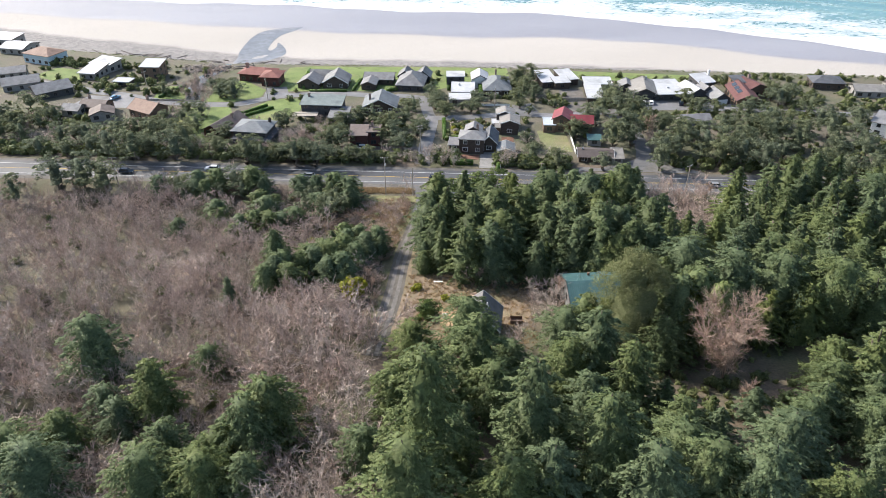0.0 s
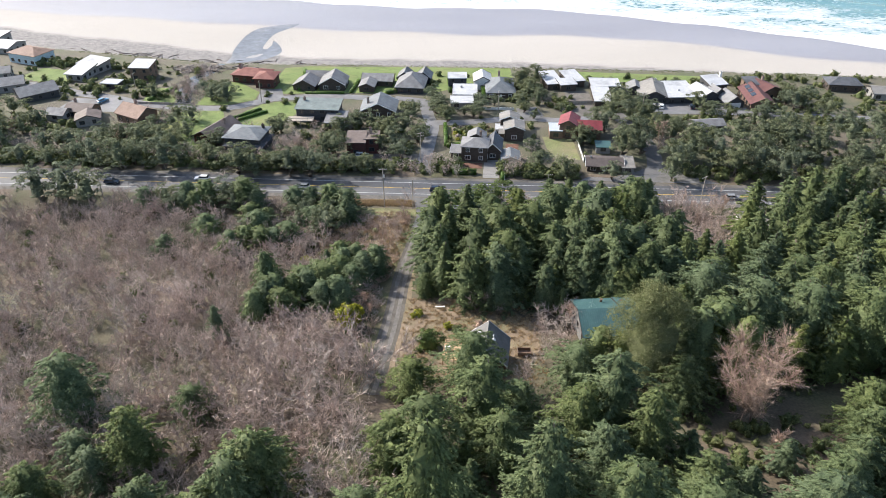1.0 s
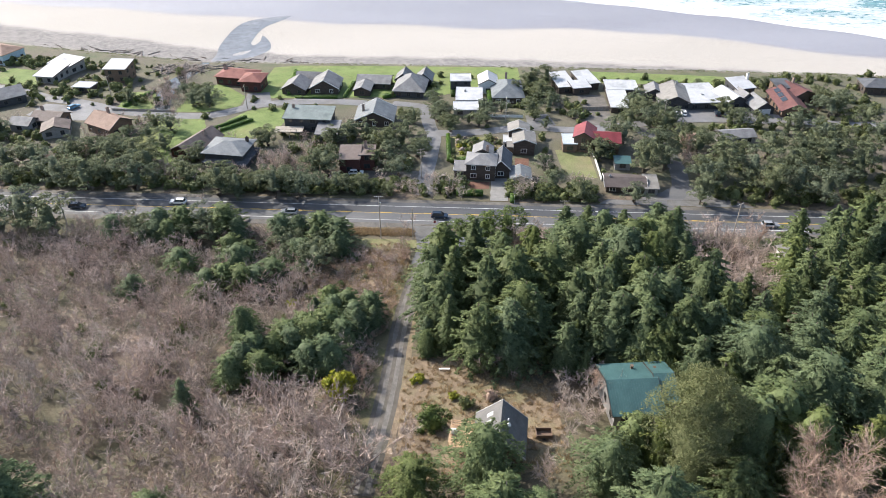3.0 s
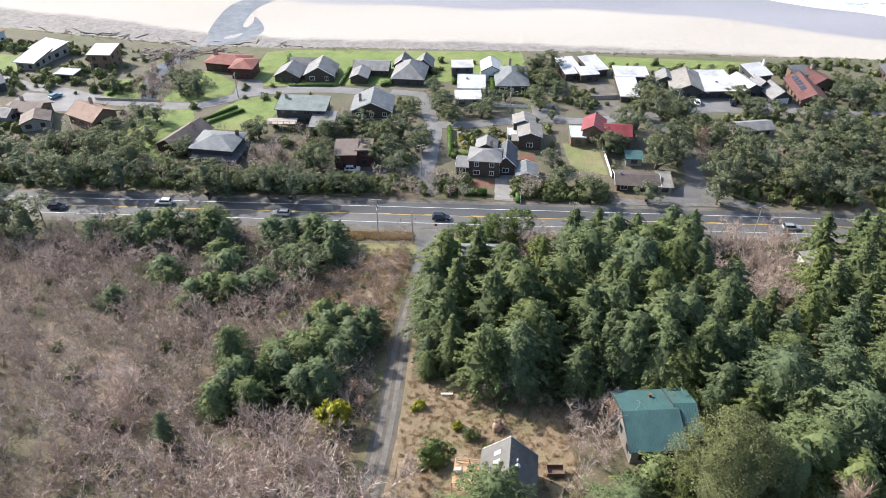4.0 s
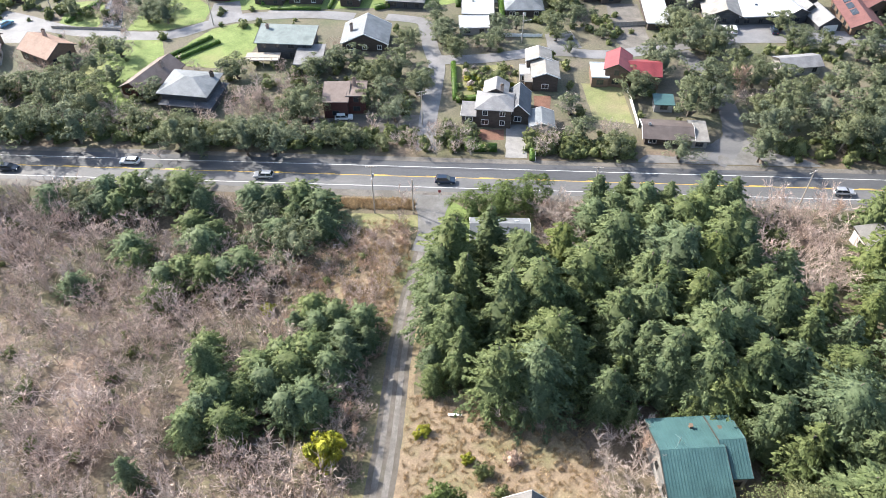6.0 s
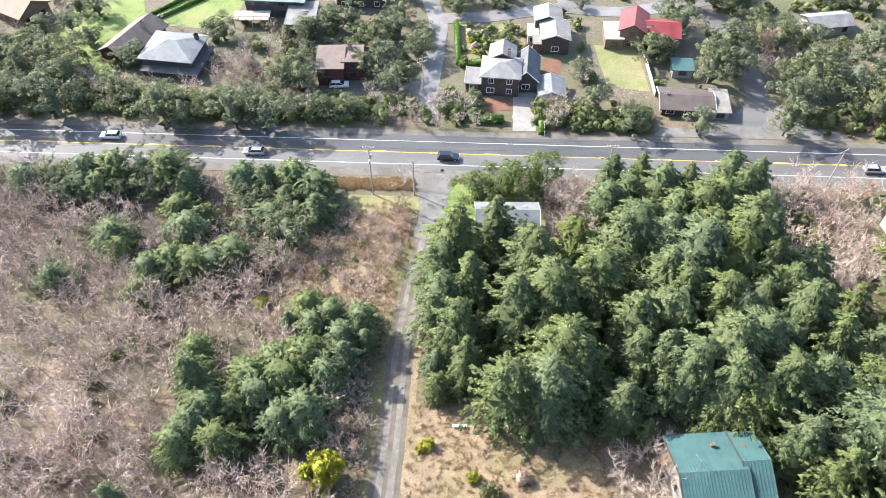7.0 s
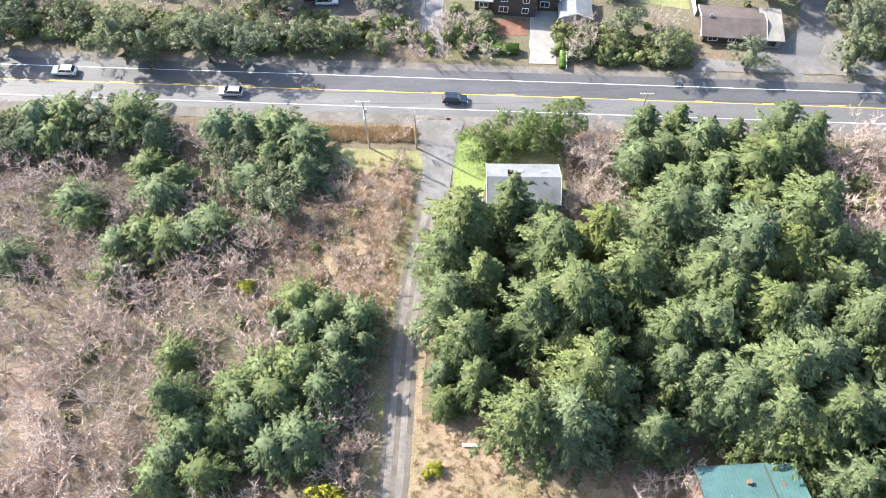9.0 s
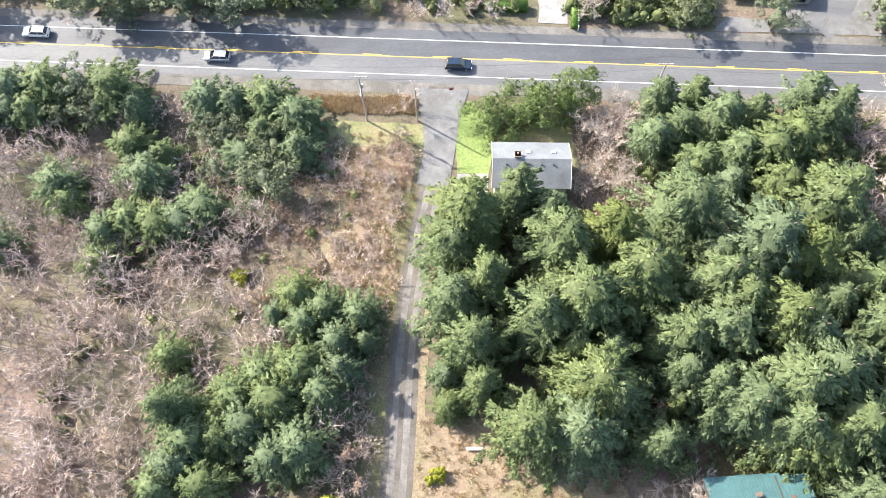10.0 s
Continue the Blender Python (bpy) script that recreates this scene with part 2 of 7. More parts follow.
def box(bm, lo, hi, m=None, bevel=0.0):
    r = bmesh.ops.create_cube(bm, size=1)
    vs = r["verts"]
    for v in vs:
        v.co = Vector([lo[i] + (v.co[i] + 0.5) * (hi[i] - lo[i]) for i in range(3)])
    if bevel:
        es = {e for v in vs for e in v.link_edges}
        vs = list({v for f in bmesh.ops.bevel(bm, geom=list(es), offset=bevel, segments=1, affect="EDGES")["faces"] for v in f.verts} | {v for v in vs if v.is_valid})
    if m is not None:
        bmesh.ops.transform(bm, matrix=m, verts=vs)
    return vs


def rod(bm, a, b, r0, r1, sides=6):
    a, b = Vector(a), Vector(b)
    d = b - a
    q = d.to_track_quat("Z", "Y").to_matrix().to_4x4()
    bmesh.ops.create_cone(bm, cap_ends=True, segments=sides, radius1=r0, radius2=r1, depth=d.length, matrix=Matrix.Translation((a + b) / 2) @ q)


def extrude_profile(bm, pts, x0, x1, swap=False):
    """A prism: the outline pts (y, z) from x0 to x1; swap: along y instead."""
    rings = []
    for x in (x0, x1):
        rings.append([bm.verts.new((p[0], x, p[1]) if swap else (x, p[0], p[1])) for p in pts])
    n = len(pts)
    bm.faces.new(rings[0])
    bm.faces.new(list(reversed(rings[1])))
    for i in range(n):
        bm.faces.new((rings[0][i], rings[1][i], rings[1][(i + 1) % n], rings[0][(i + 1) % n]))
    bmesh.ops.recalc_face_normals(bm, faces=bm.faces[:])


def drape(bm, outline, up=0.05, cell=3.0, deep=0.0):
    """A patch that lies on the ground within an outline."""
    f = bm.faces.new([bm.verts.new((x, y, 0)) for x, y in outline])
    xs, ys = [p[0] for p in outline], [p[1] for p in outline]
    for axis, lo, hi in ((0, min(xs), max(xs)), (1, min(ys), max(ys))):
        k = math.floor(lo / cell) + 1
        while k * cell < hi:
            co, no = [0, 0, 0], [0, 0, 0]
            co[axis], no[axis] = k * cell, 1
            bmesh.ops.bisect_plane(bm, geom=bm.verts[:] + bm.edges[:] + bm.faces[:], plane_co=co, plane_no=no)
            k += 1
    bmesh.ops.triangulate(bm, faces=bm.faces[:])
    for v in bm.verts:
        v.co.z = float(land(v.co.x, v.co.y)) + up
    for f in bm.faces:
        if f.normal.z < 0:
            f.normal_flip()


def patch(name, outline, material, up=0.05, label="", category="", kind="structure", rounded=False):
    """Ground cover with a softly uneven rim."""
    if rounded:
        n, soft = len(outline), []
        for i in range(n):
            p0, p1, p2, p3 = [Vector(outline[(i + k) % n]) for k in (-1, 0, 1, 2)]
            for t in (0.0, 0.25, 0.5, 0.75):
                q = 0.5 * ((2 * p1) + (p2 - p0) * t + (2 * p0 - 5 * p1 + 4 * p2 - p3) * t * t + (3 * p1 - p0 - 3 * p2 + p3) * t ** 3)
                soft.append((q.x, q.y))
        outline = soft
    pts = []
    n = len(outline)
    for i in range(n):
        a, b = Vector(outline[i]), Vector(outline[(i + 1) % n])
        steps = max(1, int((b - a).length / 1.5))
        for k in range(steps):
            p = a.lerp(b, k / steps)
            w = 0.25 if k else 0.0
            pts.append((p.x + w * noise.noise((p.x * 0.7, p.y * 0.7, 3)), p.y + w * noise.noise((p.x * 0.7, p.y * 0.7, 9))))
    bm = bmesh.new()
    drape(bm, pts, up)
    bm.normal_update()
    for f in bm.faces:
        if f.normal.z < 0:
            f.normal_flip()
    return tagged(part(name, bm, material), label, category, kind=kind)


def ribbon(line, half, up, lateral=0.0, step=3.0, flat=None):
    """A strip along a line of (x, y) points that follows the ground."""
    pts = [Vector((x, y)) for x, y in line]
    path = []
    for i in range(len(pts) - 1):
        p0, p1, p2, p3 = pts[max(i - 1, 0)], pts[i], pts[i + 1], pts[min(i + 2, len(pts) - 1)]
        k = max(1, int((p2 - p1).length / step))
        for j in range(k):
            t = j / k
            path.append(0.5 * ((2 * p1) + (p2 - p0) * t + (2 * p0 - 5 * p1 + 4 * p2 - p3) * t * t + (3 * p1 - p0 - 3 * p2 + p3) * t ** 3))
    path.append(pts[-1])
    bm = bmesh.new()
    rows = []
    for i, p in enumerate(path):
        d = (path[min(i + 1, len(path) - 1)] - path[max(i - 1, 0)]).normalized()
        nn = Vector((-d.y, d.x))
        h = half(i / (len(path) - 1)) if callable(half) else half
        wob = 0.0 if flat is not None else 0.2 * noise.noise((p.x * 0.4, p.y * 0.4, 1))
        row = []
        for s in (-1, -0.33, 0.33, 1):
            q = p + nn * (lateral + s * (h + wob))
            z = flat if flat is not None else float(land(q.x, q.y))
            row.append(bm.verts.new((q.x, q.y, z + up)))
        rows.append(row)
    for a, b in zip(rows, rows[1:]):
        for i in range(3):
            bm.faces.new((a[i], b[i], b[i + 1], a[i + 1]))
    bm.normal_update()
    for f in bm.faces:
        if f.normal.z < 0:
            f.normal_flip()
    return bm


# ---- ground, beach and sea ----
SHORE_X = (-600, -277, -137, -64, 5, 74, 120, 175, 224, 420)
SHORE_Y = (508, 492, 473, 462, 451, 446, 428, 398, 373, 285)
WET_X = (-600, -266, -193, -123, -57, 5, 66, 110, 162, 199, 215, 420)
WET_Y = (460, 445, 431, 417, 404, 396, 393, 386, 362, 350, 345, 290)


def ground():
    xs = np.concatenate(([-2500, -1400, -900, -600, -450, -350, -300], np.arange(-270, 271, 2.5), [300, 350, 450, 600, 900, 1400, 2500]))
    ys = np.concatenate(([-2500, -1200, -600, -300, -150, -60, 0, 20], np.arange(40, 481, 2.5), [500, 540, 620, 800, 1200, 2000, 3500]))
    X, Y = np.meshgrid(xs, ys)
    Z = land(X, Y)
    wild = np.clip((-14 - (Y - road_y(X))) / 8, 0, 1) * np.clip(np.maximum((-X - 18) / 6, (108 - Y) / 6), 0, 1)
    Z = Z + wild * (0.35 * np.sin(X * 0.31 + 2 * np.sin(Y * 0.17)) * np.sin(Y * 0.27 + X * 0.05))
    nx, ny = len(xs), len(ys)
    V = np.stack((X.ravel(), Y.ravel(), Z.ravel()), 1)
    idx = np.arange(nx * ny).reshape(ny, nx)
    a, b, c, d = idx[:-1, :-1].ravel(), idx[:-1, 1:].ravel(), idx[1:, 1:].ravel(), idx[1:, :-1].ravel()
    me = tri_mesh("ground", V, np.concatenate((np.stack((a, b, c), 1), np.stack((a, c, d), 1))), smooth=True)
    v = Y - road_y(X)
    e = np.interp(X, BLUFF_X, BLUFF_V)
    wob = 2.0 * np.sin(X * 0.21) + 1.3 * np.sin(X * 0.53 + 1)
    sand = np.clip((v - (e - 1.5 + 0.5 * wob)) / 2.5, 0, 1)
    pebble = np.clip(1 - (v - e - 9 - np.clip((-X - 60) / 8, 0, 12) - wob * 0.4 + np.clip((X - 20) / 14, 0, 12)) / 3, 0, 1) * sand
    wet = np.clip((Y - np.interp(X, WET_X, WET_Y) + 1.5 * np.sin(X * 0.08)) / 5, 0, 1)
    green = np.clip((v - 12) / 10, 0, 1) * (1 - sand)
    col = np.stack((sand.ravel(), wet.ravel(), green.ravel(), pebble.ravel()), 1).astype(np.float32)
    layer = me.color_attributes.new("cover", "FLOAT_COLOR", "POINT")
    layer.data.foreach_set("color", col.ravel())
    m = bpy.data.materials.new("earth_and_sand")
    m.use_nodes = True
    n, l = m.node_tree.nodes, m.node_tree.links
    bsdf = n["Principled BSDF"]
    att = n.new("ShaderNodeAttribute")
    att.attribute_name = "cover"
    sep = n.new("ShaderNodeSeparateColor")
    l.new(att.outputs["Color"], sep.inputs[0])
    co = n.new("ShaderNodeTexCoord")

    def cloud(s, detail=5, stretch=None):
        t = n.new("ShaderNodeTexNoise")
        t.inputs["Scale"].default_value, t.inputs["Detail"].default_value = s, detail
        if stretch:
            mp = n.new("ShaderNodeMapping")
            mp.inputs["Scale"].default_value = stretch
            l.new(co.outputs["Object"], mp.inputs[0])
            l.new(mp.outputs[0], t.inputs["Vector"])
        else:
            l.new(co.outputs["Object"], t.inputs["Vector"])
        k = n.new("ShaderNodeMapRange")
        k.inputs[1].default_value, k.inputs[2].default_value = 0.32, 0.68
        l.new(t.outputs["Fac"], k.inputs[0])
        return k.outputs[0]

    def mix(fac, x, y, kind="MIX"):
        k = n.new("ShaderNodeMix")
        k.data_type, k.blend_type = "RGBA", kind
        for sock, val in ((k.inputs[0], fac), (k.inputs[6], x), (k.inputs[7], y)):
            if isinstance(val, (int, float)):
                sock.default_value = val
            elif isinstance(val, tuple):
                sock.default_value = (*val, 1)
            else:
                l.new(val, sock)
        return k.outputs[2]

    duff = mix(cloud(0.16), (0.105, 0.072, 0.055), (0.178, 0.128, 0.097))
    duff = mix(cloud(0.07), duff, (0.09, 0.09, 0.045))
    turf = mix(cloud(0.12), (0.075, 0.092, 0.042), (0.135, 0.122, 0.075))
    turf = mix(cloud(0.05), turf, (0.125, 0.105, 0.08))
    soil = mix(sep.outputs[2], duff, turf)
    dry_sand = mix(cloud(0.02, 6, (0.3, 1, 1)), (0.385, 0.355, 0.318), (0.435, 0.403, 0.365))
    # Wet grey with the sky's bluish reflection mixed into the base colour.
    sky_tinted_wet_sand = mix(cloud(0.03, 5, (0.25, 1, 1)), (0.245, 0.235, 0.26), (0.30, 0.29, 0.315))
    beach = mix(sep.outputs[1], dry_sand, sky_tinted_wet_sand)
    beach = mix(att.outputs["Alpha"], beach, mix(cloud(0.5), (0.17, 0.16, 0.155), (0.27, 0.25, 0.235)))
    colour = mix(sep.outputs[0], soil, beach)
    colour = mix(1.0, colour, mix(cloud(2.2, 3), (0.75,) * 3, (1.25,) * 3), "MULTIPLY")
    l.new(colour, bsdf.inputs["Base Color"])
    rough = n.new("ShaderNodeMapRange")
    l.new(sep.outputs[1], rough.inputs[0])
    rough.inputs[3].default_value, rough.inputs[4].default_value = 0.9, 0.35
    l.new(rough.outputs[0], bsdf.inputs["Roughness"])
    bp = n.new("ShaderNodeBump")
    bp.inputs["Strength"].default_value, bp.inputs["Distance"].default_value = 0.4, 0.1
    l.new(cloud(3.0, 4), bp.inputs["Height"])
    l.new(bp.outputs[0], bsdf.inputs["Normal"])
    me.materials.append(m)
    return tagged(new("ground", me), "brown brushy earth falling gently to a pale sand beach", "ground", kind="structure")


def sea():
    us = np.concatenate((np.arange(-600, 421, 4.0),))
    ws = np.concatenate((np.arange(0, 30, 1.0), np.arange(30, 200, 3.0), [230, 300, 450, 700, 1200, 2000, 3500]))
    U, W = np.meshgrid(us, ws)
    y0 = np.interp(U, SHORE_X, SHORE_Y) + 2.5 * np.sin(U * 0.045) + 1.5 * np.sin(U * 0.13 + 1)
    X, Y = U + 0.25 * W * np.clip((U - 60) / 100, 0, 1.5), y0 + W
    swell = 0.35 * np.clip(W / 40, 0, 1) * np.sin((W + 6 * np.sin(U * 0.02)) * 0.33) * np.exp(-((W - 60) / 120.0) ** 2)
    Z = np.maximum(-8.9 + swell, land(X, Y) + 0.06)
    V = np.stack((X.ravel(), Y.ravel(), Z.ravel()), 1)
    ny, nx = X.shape
    idx = np.arange(nx * ny).reshape(ny, nx)
    a, b, c, d = idx[:-1, :-1].ravel(), idx[:-1, 1:].ravel(), idx[1:, 1:].ravel(), idx[1:, :-1].ravel()
    me = tri_mesh("sea", V, np.concatenate((np.stack((a, b, c), 1), np.stack((a, c, d), 1))), smooth=True)
    layer = me.color_attributes.new("offshore", "FLOAT_COLOR", "POINT")
    o = np.clip(W.ravel() / 100.0, 0, 1)
    layer.data.foreach_set("color", np.stack((o, o, o, np.ones_like(o)), 1).astype(np.float32).ravel())
    m = bpy.data.materials.new("sea_water")
    m.use_nodes = True
    n, l = m.node_tree.nodes, m.node_tree.links
    bsdf = n["Principled BSDF"]
    att = n.new("ShaderNodeAttribute")
    att.attribute_name = "offshore"
    co = n.new("ShaderNodeTexCoord")
    mp = n.new("ShaderNodeMapping")
    mp.inputs["Rotation"].default_value = (0, 0, radians(14))
    mp.inputs["Scale"].default_value = (0.45, 1, 1)
    l.new(co.outputs["Object"], mp.inputs[0])

    def cloud(s, detail, dist=0.0):
        t = n.new("ShaderNodeTexNoise")
        t.inputs["Scale"].default_value, t.inputs["Detail"].default_value, t.inputs["Distortion"].default_value = s, detail, dist
        l.new(mp.outputs[0], t.inputs["Vector"])
        return t.outputs["Fac"]

    def maths(op, x, y):
        k = n.new("ShaderNodeMath")
        k.operation = op
        for i, val in enumerate((x, y)):
            if isinstance(val, (int, float)):
                k.inputs[i].default_value = val
            else:
                l.new(val, k.inputs[i])
        return k.outputs[0]

    ramp = n.new("ShaderNodeValToRGB")
    l.new(att.outputs["Fac"], ramp.inputs[0])
    el = ramp.color_ramp.elements
    el[0].position, el[0].color = 0.0, (0.54,) * 3 + (1,)
    el[1].position, el[1].color = 1.0, (0.17,) * 3 + (1,)
    for p, c in ((0.04, 0.54), (0.10, 0.46), (0.18, 0.5), (0.3, 0.38), (0.42, 0.41), (0.6, 0.29), (0.8, 0.21)):
        x = el.new(p)
        x.color = (c,) * 3 + (1,)
    big = cloud(0.035, 6, 1.2)
    lace = cloud(0.34, 9, 1.6)
    f = maths("ADD", maths("MULTIPLY", big, 0.55), maths("MULTIPLY", lace, 0.7))
    f = maths("ADD", f, ramp.outputs[0])
    k = n.new("ShaderNodeMapRange")
    l.new(f, k.inputs[0])
    k.inputs[1].default_value, k.inputs[2].default_value = 0.9, 1.12
    water = n.new("ShaderNodeMix")
    water.data_type = "RGBA"
    l.new(cloud(0.02, 3), water.inputs[0])
    water.inputs[6].default_value, water.inputs[7].default_value = (0.07, 0.19, 0.205, 1), (0.15, 0.285, 0.29, 1)
    foam = n.new("ShaderNodeMix")
    foam.data_type = "RGBA"
    l.new(k.outputs[0], foam.inputs[0])
    l.new(water.outputs[2], foam.inputs[6])
    foam.inputs[7].default_value = (0.66, 0.67, 0.68, 1)
    l.new(foam.outputs[2], bsdf.inputs["Base Color"])
    rr = n.new("ShaderNodeMapRange")
    l.new(k.outputs[0], rr.inputs[0])
    rr.inputs[3].default_value, rr.inputs[4].default_value = 0.18, 0.75
    l.new(rr.outputs[0], bsdf.inputs["Roughness"])
    bp = n.new("ShaderNodeBump")
    bp.inputs["Strength"].default_value, bp.inputs["Distance"].default_value = 0.6, 0.5
    l.new(cloud(0.5, 4), bp.inputs["Height"])
    l.new(bp.outputs[0], bsdf.inputs["Normal"])
    me.materials.append(m)
    return tagged(new("water", me), "teal sea with white foamy breakers running up the sand", "sea", kind="structure")


ground()
sea()


# ---- road, lane, streets ----
def line_at(v, x0=-420, x1=420, n=3):
    return [(x0 + (x1 - x0) * i / (n - 1), road_y(x0 + (x1 - x0) * i / (n - 1)) + v) for i in range(n)]


road = tagged(part("road", ribbon(line_at(-0.1), 7.3, 0.03, flat=0.0, step=40), SHOULDER), "two-lane coast highway with gravel shoulders", "road", kind="structure")
part("far_lane", ribbon(line_at(2.8), 2.75, 0.05, flat=0.0, step=40), ASPHALT, road, "dark smooth asphalt lane")
part("near_lane", ribbon(line_at(-2.6), 2.65, 0.05, flat=0.0, step=40), ASPHALT_OLD, road, "worn grey asphalt lane")
part("edge_line", ribbon(line_at(3.5), 0.07, 0.065, flat=0.0, step=40), PAINT_WHITE, road, "white painted edge line")
part("edge_line", ribbon(line_at(-3.75), 0.07, 0.065, flat=0.0, step=40), PAINT_WHITE, road)
part("centre_line", ribbon(line_at(-0.12), 0.07, 0.065, flat=0.0, step=40), PAINT_YELLOW, road, "solid yellow centre line")
dash_mesh = None
for i in range(-10, 11):
    x = -5 + 12.2 * i
    if dash_mesh is None:
        dash_mesh = to_mesh("centre_dash", ribbon([(-1.6, 0.0856), (1.6, -0.0856)], 0.07, 0.0, flat=0.0))
    dash = part("centre_dash", dash_mesh, PAINT_YELLOW, road)
    dash.location = (x, road_y(x) + 0.14, 0.068)

lane_line = [(-14.5, 112), (-13.6, 120), (-11.8, 139), (-10.7, 160), (-9.2, 174), (-6.9, 185), (-5.6, 194), (-5.3, 203), (-5.2, 206)]
lane = tagged(part("lane", ribbon(lane_line, 2.2, 0.06, step=2.0), GRAVEL), "narrow two-track gravel lane leading to the highway", "lane", kind="structure")
part("lane_verge", ribbon(lane_line[:6], 1.5, 0.055, lateral=3.5, step=2.0), DUFF_VERGE, lane, "mossy brown grass verge")
part("lane_verge", ribbon(lane_line[:6], 0.7, 0.055, lateral=-2.6, step=2.0), STRAW, lane, "dry grass verge")
for s in (-0.85, 0.85):
    part("wheel_track", ribbon(lane_line[:7], 0.5, 0.075, lateral=s, step=2.0), TRACK, lane, "pale worn wheel track")
part("lane_apron", ribbon([(-6.9, 187), (-5.6, 194), (-5.3, 203), (-5.2, 205.5)], lambda t: 2.5 + 2.2 * t ** 3, 0.09, step=2.0), APRON, lane, "broken asphalt apron")

tagged(part("street", ribbon([(-230, 318), (-175, 309), (-150, 298), (-134, 292.5), (-118, 285), (-100, 281), (-84, 281), (-75, 287), (-66, 292.5), (-46, 295), (-30, 293)], 2.8, 0.08), STREET), "pale asphalt beach street", "street", kind="structure")
tagged(part("street", ribbon([(-6.8, 222), (-6.5, 236), (-4.9, 252), (-4.3, 262), (-6.0, 272), (-7.5, 284), (-9, 290), (-20, 293)], 2.3, 0.09), STREET), "patched asphalt side street", "street", kind="structure")
tagged(part("street", ribbon([(-5, 265), (10, 266), (28, 270), (44, 268), (62, 272), (80, 277), (105, 277), (135, 274), (180, 268)], 2.6, 0.10), STREET), "pale asphalt beach street", "street", kind="structure")
# Darker asphalt than the other streets, in place of the trees' shade.
tagged(part("street", ribbon([(61, 216.5), (64.5, 220), (69, 228), (71, 240), (70, 256), (66, 270)], 2.6, 0.08), ASPHALT_OLD), "side street, darker asphalt standing in for tree shade", "street", kind="structure")
patch("driveway", [(13.3, 233.6), (18.7, 233.5), (17.2, 218.6), (12.0, 218.9)], CONCRETE, 0.07, "pale concrete driveway", "driveway")
# Mottled grey surface, its darker tone partly standing in for shadows across it.
patch("driveway", [(42.5, 216.8), (46, 220), (52, 219), (58, 222), (63, 225), (71, 233), (76, 224), (86, 214.6), (60, 216.0)], APRON, 0.06, "broad asphalt turnout", "driveway")
patch("lawn", [(-3.0, 198.8), (-0.8, 203.2), (3.0, 200), (3.4, 194.0), (2.2, 188.6), (-2.8, 189.5)], LAWN, 0.06, "bright green mown lawn", "lawn")
patch("driveway", [(-2.8, 189.3), (2.2, 189.2), (2.2, 184.6), (-3.6, 184.4)], CONCRETE, 0.07, "pale concrete driveway beside a small house", "driveway")
patch("lawn", [(3.9, 198.5), (16.5, 198.5), (16.5, 190.0), (3.7, 192.0)], ROUGH_GRASS, 0.05, "shaded mossy back yard", "lawn")
patch("grass_strip", [(-24.6, 199.6), (-8.4, 198.6), (-8.2, 194.7), (-23.6, 194.6)], ROUGH_GRASS, 0.06, "thin mossy grass track", "grass")
patch("clearing", [(-27, 196), (-10.5, 195), (-12.0, 178), (-13.5, 164), (-19, 168), (-24, 176), (-29, 186)], STRAW, 0.05, "clearing of matted dry grass by the highway", "grass", rounded=True)
patch("clearing", [(-9.2, 150), (-2, 150), (6, 149), (14, 146), (19, 140), (20, 128), (14, 118), (4, 114), (-9.5, 116)], STRAW, 0.05, "clearing of matted dry grass", "grass")
patch("lawn", [(-78.5, 266.0), (-77.1, 276), (-72, 285), (-66, 288.5), (-57.6, 288.5), (-56.5, 276), (-58.0, 268.1), (-65.2, 261.0), (-74.3, 262)], LAWN, 0.06, "large bright green lawn on a knoll", "lawn")
patch("flower_bed", [(4.2, 231.5), (12.6, 231.5), (12.2, 226.6), (4.4, 226.7)], MULCH, 0.06, "bed of reddish bark mulch beside the drive", "flower bed")
patch("flower_bed", [(21.4, 246.6), (25.9, 246.4), (25.0, 239.4), (21.0, 239.6)], MULCH, 0.06, "bed of reddish bark mulch behind the house", "flower bed")
patch("lawn", [(-99.7, 258.0), (-96.1, 257.9), (-91.4, 253.1), (-87.0, 246.5), (-83.2, 245.1), (-82.5, 238.9), (-87.1, 238.9), (-96.6, 248.5)], LAWN, 0.055, "bright green grass among pines", "lawn")
patch("lawn", [(34.8, 252.4), (45.2, 252.1), (45.6, 233.6), (35.7, 235.7)], LAWN_PALE, 0.05, "fenced green lawn", "lawn")
patch("garden", [(1.5, 245), (1.0, 262), (17, 262), (18, 247), (10, 245)], ROUGH_GRASS, 0.05, "overgrown garden plot", "garden")
patch("lawn", [(-73, 298), (-72, 335), (-62, 338), (-10, 337), (30, 336), (30, 318), (-5, 300), (-40, 299)], LAWN, 0.05, "green lawns behind the beach houses", "lawn")
patch("lawn", [(58, 316), (56, 331), (90, 327), (118, 323), (118, 312), (90, 314)], LAWN, 0.05, "green lawn along the bluff", "lawn")
patch("lawn", [(-120, 287), (-122, 304), (-112, 306), (-107, 292), (-108, 285)], LAWN, 0.05, "green lawn by the creek", "lawn")
patch("lawn", [(-104, 262), (-100, 279), (-86, 279), (-80, 262), (-90, 250), (-102, 246)], LAWN, 0.05, "rough green yard", "lawn")
patch("lawn", [(-98, 284), (-97, 312), (-88, 314), (-76, 300), (-76, 290), (-86, 284)], LAWN, 0.05, "green creek bank", "lawn")
patch("lawn", [(-185, 318), (-180, 332), (-164, 328), (-160, 306), (-172, 312)], LAWN, 0.05, "green yard", "lawn")
